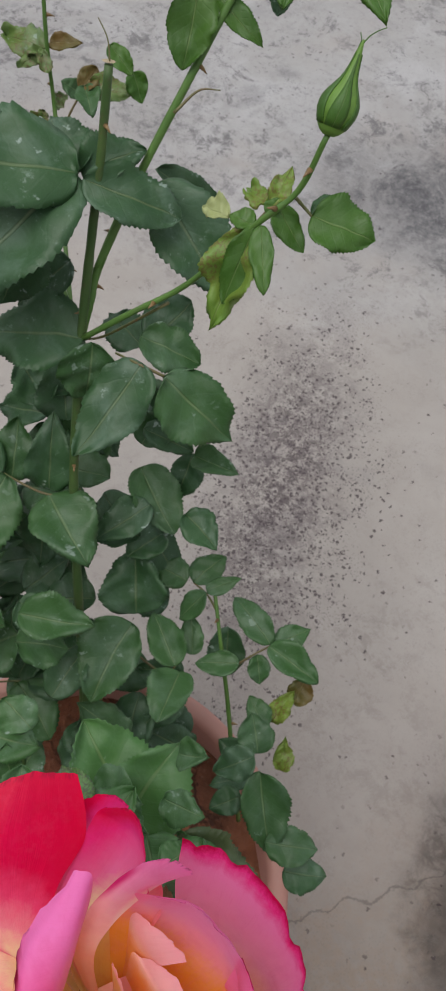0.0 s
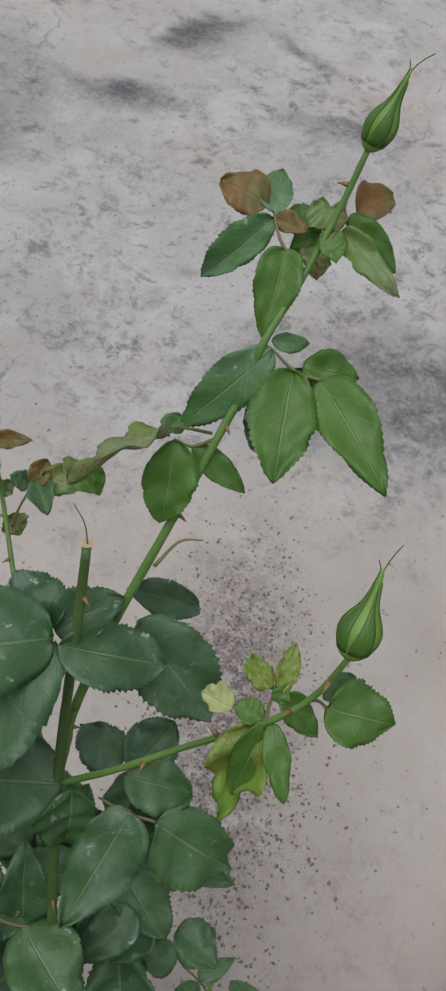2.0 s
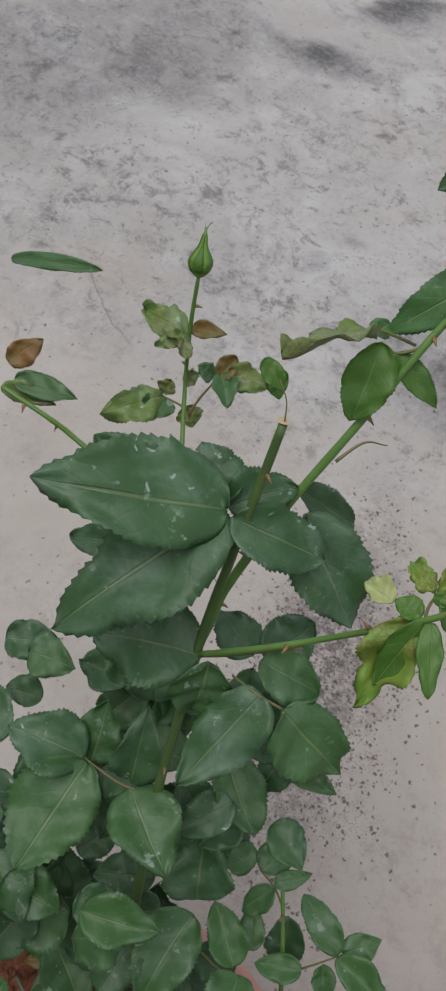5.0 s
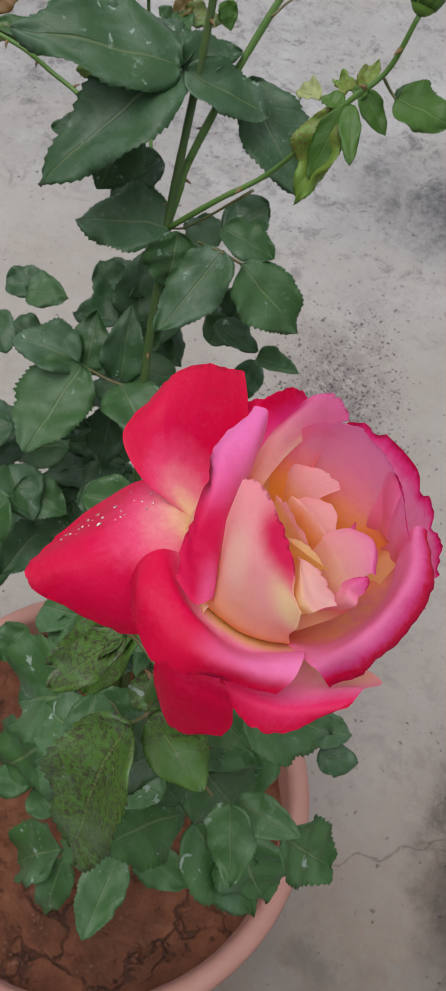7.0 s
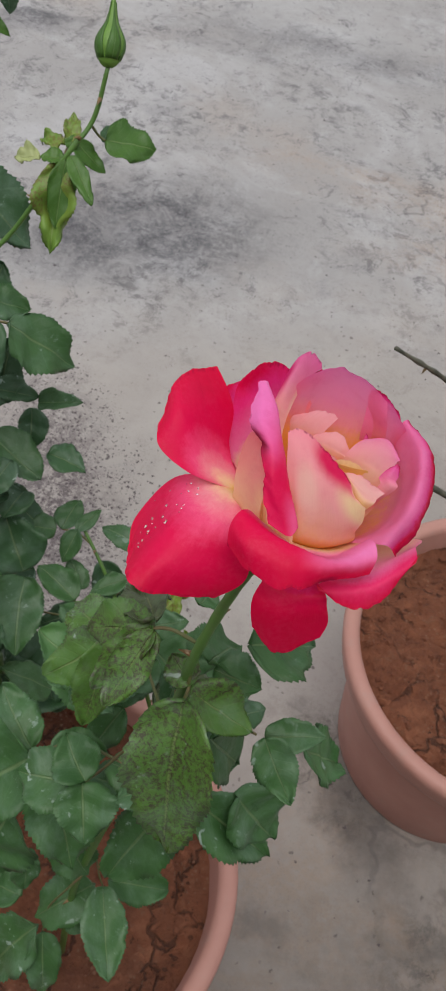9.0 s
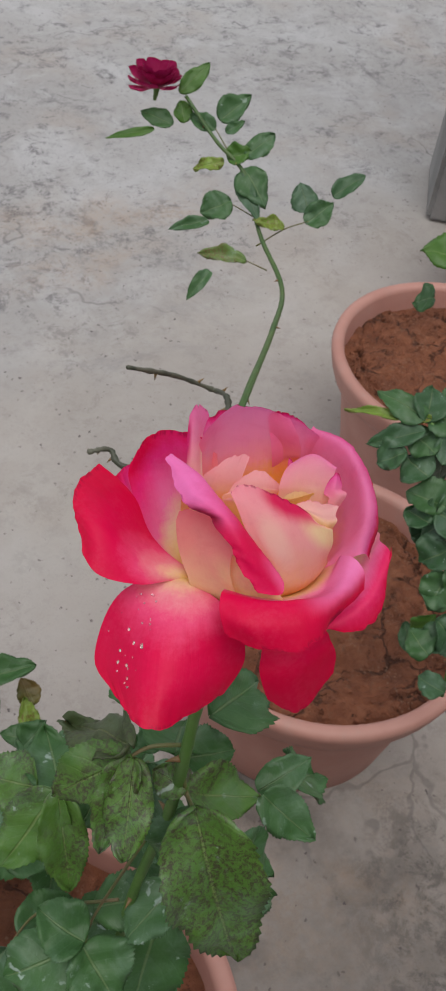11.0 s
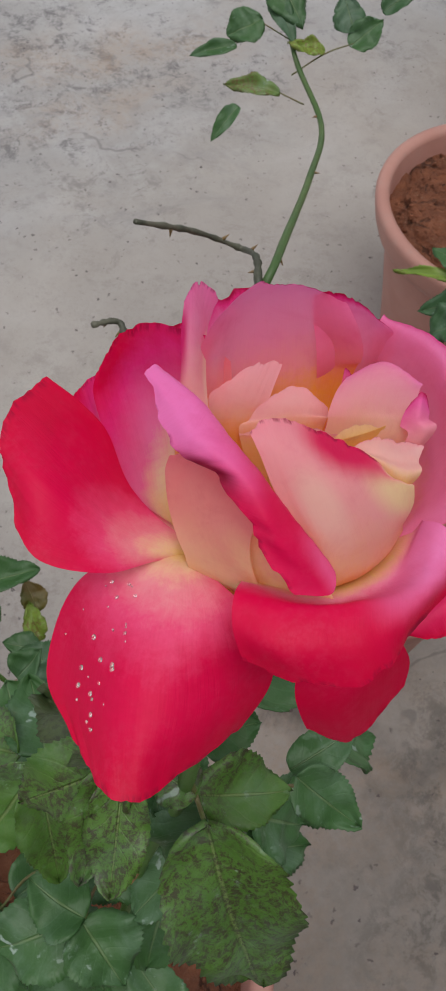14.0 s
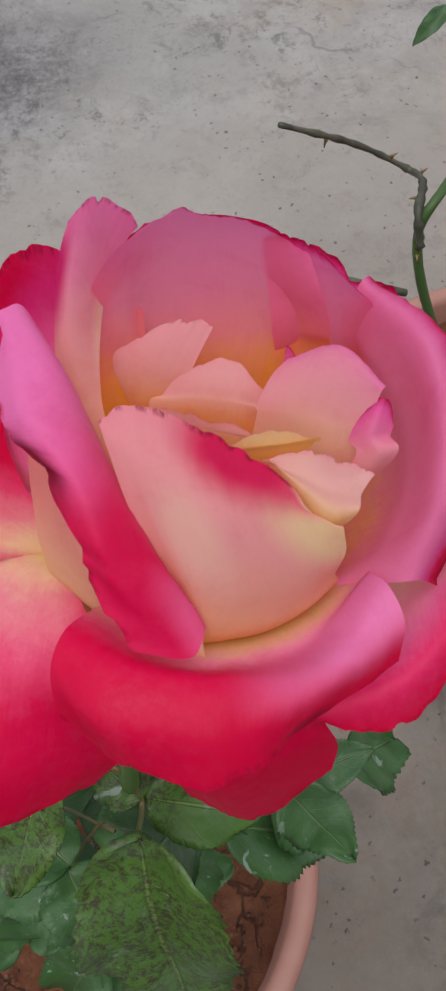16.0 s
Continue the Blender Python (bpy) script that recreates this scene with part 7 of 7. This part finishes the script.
leaf((0.8322, 0.8015, 0.6599), (0.8109, 0.8597, 0.6614), 0.0325, (-0.36, -0.16, 0.92), 'm', 0.25, 0.12)
leaf((0.8311, 0.7993, 0.6580), (0.8642, 0.8320, 0.6690), 0.0397, (-0.18, -0.14, 0.97), 'd', 0.25, 0.12)
leaf((0.8279, 0.7926, 0.6522), (0.7781, 0.8208, 0.6212), 0.0273, (-0.58, -0.14, 0.80), 'd', 0.25, 0.12)
leaf((0.8301, 0.7687, 0.6381), (0.8232, 0.8123, 0.6370), 0.0375, (-0.36, -0.03, 0.93), 'm', 0.25, 0.12)
leaf((0.8312, 0.7568, 0.6310), (0.8732, 0.7778, 0.6387), 0.0402, (-0.11, -0.15, 0.98), 'd', 0.25, 0.12)
leaf((0.8217, 0.7227, 0.6048), (0.8041, 0.7655, 0.5982), 0.0430, (-0.40, -0.02, 0.92), 'm', 0.25, 0.12)
leaf((0.8303, 0.7121, 0.6021), (0.8004, 0.7214, 0.5684), 0.0370, (-0.76, -0.14, 0.64), 'd', 0.25, 0.12)
leaf((0.8121, 0.6886, 0.5786), (0.7895, 0.6987, 0.5489), 0.0420, (-0.80, -0.06, 0.59), 'd', 0.25, 0.12)
leaf((0.8004, 0.6500, 0.5486), (0.7808, 0.6806, 0.5332), 0.0391, (-0.50, 0.11, 0.86), 'm', 0.25, 0.12)
leaf((0.7876, 0.6235, 0.5256), (0.7590, 0.6354, 0.4942), 0.0342, (-0.74, -0.03, 0.67), 'd', 0.25, 0.12)
leaf((0.8159, 0.6751, 0.5718), (0.8143, 0.6556, 0.5332), 0.0370, (-0.48, -0.78, 0.41), 'm', 0.25, 0.12)
leaf((0.7609, 0.5823, 0.4868), (0.7481, 0.6128, 0.4746), 0.0284, (-0.42, 0.18, 0.89), 'd', 0.25, 0.12)
leaf((0.8602, 0.7741, 0.6557), (0.8539, 0.8178, 0.6550), 0.0454, (-0.37, -0.04, 0.93), 'm', 0.25, 0.12)
leaf((0.8032, 0.7842, 0.6352), (0.7826, 0.8009, 0.6106), 0.0371, (-0.77, -0.00, 0.64), 'd', 0.25, 0.12)
leaf((0.8162, 0.7541, 0.6222), (0.8068, 0.7928, 0.6169), 0.0455, (-0.39, 0.03, 0.92), 'd', 0.25, 0.12)
leaf((0.8431, 0.7386, 0.6251), (0.8771, 0.7640, 0.6317), 0.0487, (-0.12, -0.09, 0.99), 'm', 0.25, 0.12)
leaf((0.8088, 0.7244, 0.5998), (0.8487, 0.7052, 0.5809), 0.0607, (0.15, -0.51, 0.85), 'd', 0.25, 0.12)
leaf((0.8018, 0.7171, 0.5919), (0.7926, 0.7489, 0.5823), 0.0387, (-0.43, 0.14, 0.89), 'd', 0.25, 0.12)
leaf((0.8036, 0.6709, 0.5633), (0.7797, 0.6639, 0.5221), 0.0403, (-0.78, -0.37, 0.51), 'm', 0.25, 0.12)
leaf((0.7757, 0.6416, 0.5315), (0.8029, 0.6101, 0.4989), 0.0500, (0.06, -0.69, 0.72), 'd', 0.25, 0.12)
leaf((0.7575, 0.6181, 0.5080), (0.7545, 0.6553, 0.5047), 0.0354, (-0.29, 0.06, 0.96), 'm', 0.25, 0.12)
leaf((0.8413, 0.7534, 0.5696), (0.8755, 0.7204, 0.5243), 0.0283, (0.20, -0.72, 0.67), 'd', 0.25, 0.12)
leaf((0.8589, 0.6822, 0.4868), (0.8429, 0.6952, 0.5415), 0.0546, (0.19, -0.94, 0.28), 'd', 0.25, 0.12)
leaf((0.8011, 0.7346, 0.5508), (0.8603, 0.7418, 0.5464), 0.0369, (0.10, -0.27, 0.96), 'd', 0.25, 0.12)
leaf((0.8586, 0.8091, 0.5714), (0.8646, 0.8184, 0.6328), 0.0328, (-0.71, -0.69, 0.17), 'm', 0.25, 0.12)
leaf((0.7737, 0.6571, 0.4775), (0.7831, 0.6485, 0.5242), 0.0334, (-0.98, -0.10, 0.18), 'f', 0.25, 0.12)
leaf((0.8220, 0.6267, 0.4442), (0.8421, 0.5884, 0.4826), 0.0292, (-0.50, 0.47, 0.73), 'd', 0.25, 0.12)
leaf((0.8367, 0.6970, 0.5758), (0.8150, 0.7344, 0.5767), 0.0214, (-0.34, -0.22, 0.91), 'd', 0.25, 0.12)
leaf((0.7726, 0.6533, 0.4550), (0.7852, 0.6854, 0.4641), 0.0232, (-0.27, -0.16, 0.95), 'd', 0.25, 0.12)
leaf((0.8652, 0.8051, 0.6485), (0.9172, 0.8271, 0.6520), 0.0412, (0.01, -0.18, 0.98), 'm', 0.25, 0.12)
leaf((0.8428, 0.7240, 0.5129), (0.8191, 0.7516, 0.5720), 0.0305, (0.08, -0.89, 0.45), 'd', 0.25, 0.12)
leaf((0.8508, 0.6912, 0.5416), (0.8814, 0.6558, 0.5559), 0.0251, (-0.37, 0.05, 0.93), 'f', 0.25, 0.12)
leaf((0.8640, 0.7501, 0.5905), (0.8491, 0.7301, 0.5525), 0.0195, (-0.60, -0.59, 0.54), 'f', 0.25, 0.12)
leaf((0.8912, 0.7873, 0.5676), (0.8757, 0.7981, 0.6246), 0.0306, (-0.40, -0.92, 0.07), 'm', 0.25, 0.12)
leaf((0.8478, 0.7795, 0.6375), (0.8639, 0.7866, 0.5568), 0.0522, (-0.12, -0.99, -0.11), 'd', 0.25, 0.12)
bm = bmesh.new()
tube(bm, spline([(0.7742, 1.4027, 0.7316), (0.7772, 1.4047, 0.7426), (0.7772, 1.4047, 0.7536)], 6), 0.0022, 0.0055, 10)
BLOOM = part("rose_bloom", bm, STEM["g"], BUSH, "small faded wine-red rose")
for k in range(26):
    turn, ring = k * 2.4, k // 8
    c, s = math.cos(turn), math.sin(turn)
    heart = Vector((0.7772, 1.4047, 0.7496))
    away, lift = 0.007 + 0.0085 * ring + 0.003 * (k % 3), 0.032 - 0.006 * ring - 0.004 * (k % 2)

    def at(r, h, sideways):
        return heart + Vector((c * r - s * sideways, s * r + c * sideways, h))

    petal("wine", [[at(0.002, 0, -0.002), at(0.002, 0, 0), at(0.002, 0, 0.002)], [at(away, lift * 0.6, -0.012), at(away + 0.004, lift * 0.55, 0), at(away, lift * 0.6, 0.012)], [at(away + 0.006, lift, -0.010), at(away + 0.011, lift, 0), at(away + 0.006, lift, 0.010)]], 10, 8, heart)

BUSH = holder("rose_bush", (1.291, 1.200, 0.255), "low rose shoot with a few light green leaves", "rose bush")
stalk('stem', [(1.0157, 0.9685, 0.6997), (1.0731, 0.9781, 0.6054), (1.30, 1.19, 0.25)], 0.002, 0.003, 'g')
leaf((1.0157, 0.9685, 0.6997), (0.9279, 0.9842, 0.7321), 0.0681, (0.21, -0.53, 0.82), 'f', 0.25, 0.12)
leaf((0.9858, 0.9998, 0.6418), (0.9734, 1.0199, 0.6232), 0.0446, (-0.69, 0.21, 0.69), 'm', 0.25, 0.12)

BUSH = holder("rose_bush", (1.79, 1.505, 0.255), "rose with a half-open pink bud beside the pillar", "rose bush")
stalk("stem", [(1.79, 1.50, 0.25), (1.70, 1.52, 0.36), (1.57, 1.535, 0.45), (1.516, 1.552, 0.508)], 0.0036, 0.0022, "g")
stalk("stem", [(1.75, 1.51, 0.30), (1.70, 1.58, 0.46), (1.671, 1.720, 0.545)], 0.0026, 0.0018, "g")
BLOOM = rosebud((1.516, 1.552, 0.508), (1.536, 1.594, 0.560), 0.013)
# pale petals with red streaks that push out of the opening bud
for turn, kind in ((0.4, "pale"), (2.3, "lilac"), (4.2, "pale")):
    tip = Vector((1.5235, 1.5680, 0.5275))
    along = Vector((0.29, 0.60, 0.745))
    out = Vector((math.cos(turn), math.sin(turn), 0.0)).cross(along).normalized()
    wide = along.cross(out)
    petal(kind, [[tip + out * 0.008 + wide * w for w in (-0.006, 0.0, 0.006)], [tip + along * 0.022 + out * 0.012 + wide * w for w in (-0.009, 0.0, 0.009)], [tip + along * 0.040 + out * 0.008 + wide * w for w in (-0.005, 0.0, 0.005)]], 10, 8, tip)
for k in range(15):
    root = Vector((1.671 + LUCK.uniform(-0.05, 0.09), 1.720 + LUCK.uniform(-0.05, 0.09), 0.545 + LUCK.uniform(-0.05, 0.07)))
    way = Vector((LUCK.uniform(-1, 1), LUCK.uniform(-1, 1), LUCK.uniform(-0.5, 0.4))).normalized()
    leaf(root, root + way * LUCK.uniform(0.05, 0.075), LUCK.uniform(0.03, 0.042), (-0.3, -0.4, 0.85), LUCK.choice("dmm"))

# ---- dry litter on the earth of the first pot ----
BUSH = holder("dry_twig", (0.155, 0.556, 0.270), "thin dry brown twig lying on the red earth", "twig")
stalk("twig", [(0.108, 0.568, 0.279), (0.128, 0.562, 0.276), (0.155, 0.556, 0.274), (0.190, 0.548, 0.275), (0.222, 0.540, 0.274)], 0.0018, 0.0030, "t")
stalk("side_twig", [(0.150, 0.557, 0.275), (0.146, 0.575, 0.281), (0.150, 0.590, 0.284)], 0.0014, 0.0007, "t")
BUSH = holder("dry_leaf", (0.118, 0.595, 0.270), "curled dry yellow-brown leaf fallen on the earth", "leaf")
part("blade", leaf_mesh((0.103, 0.588, 0.273), (0.130, 0.601, 0.281), 0.016, (0.1, -0.3, 0.95), 0.5, 0.3, LUCK, 3.0), LEAF["o"], BUSH)
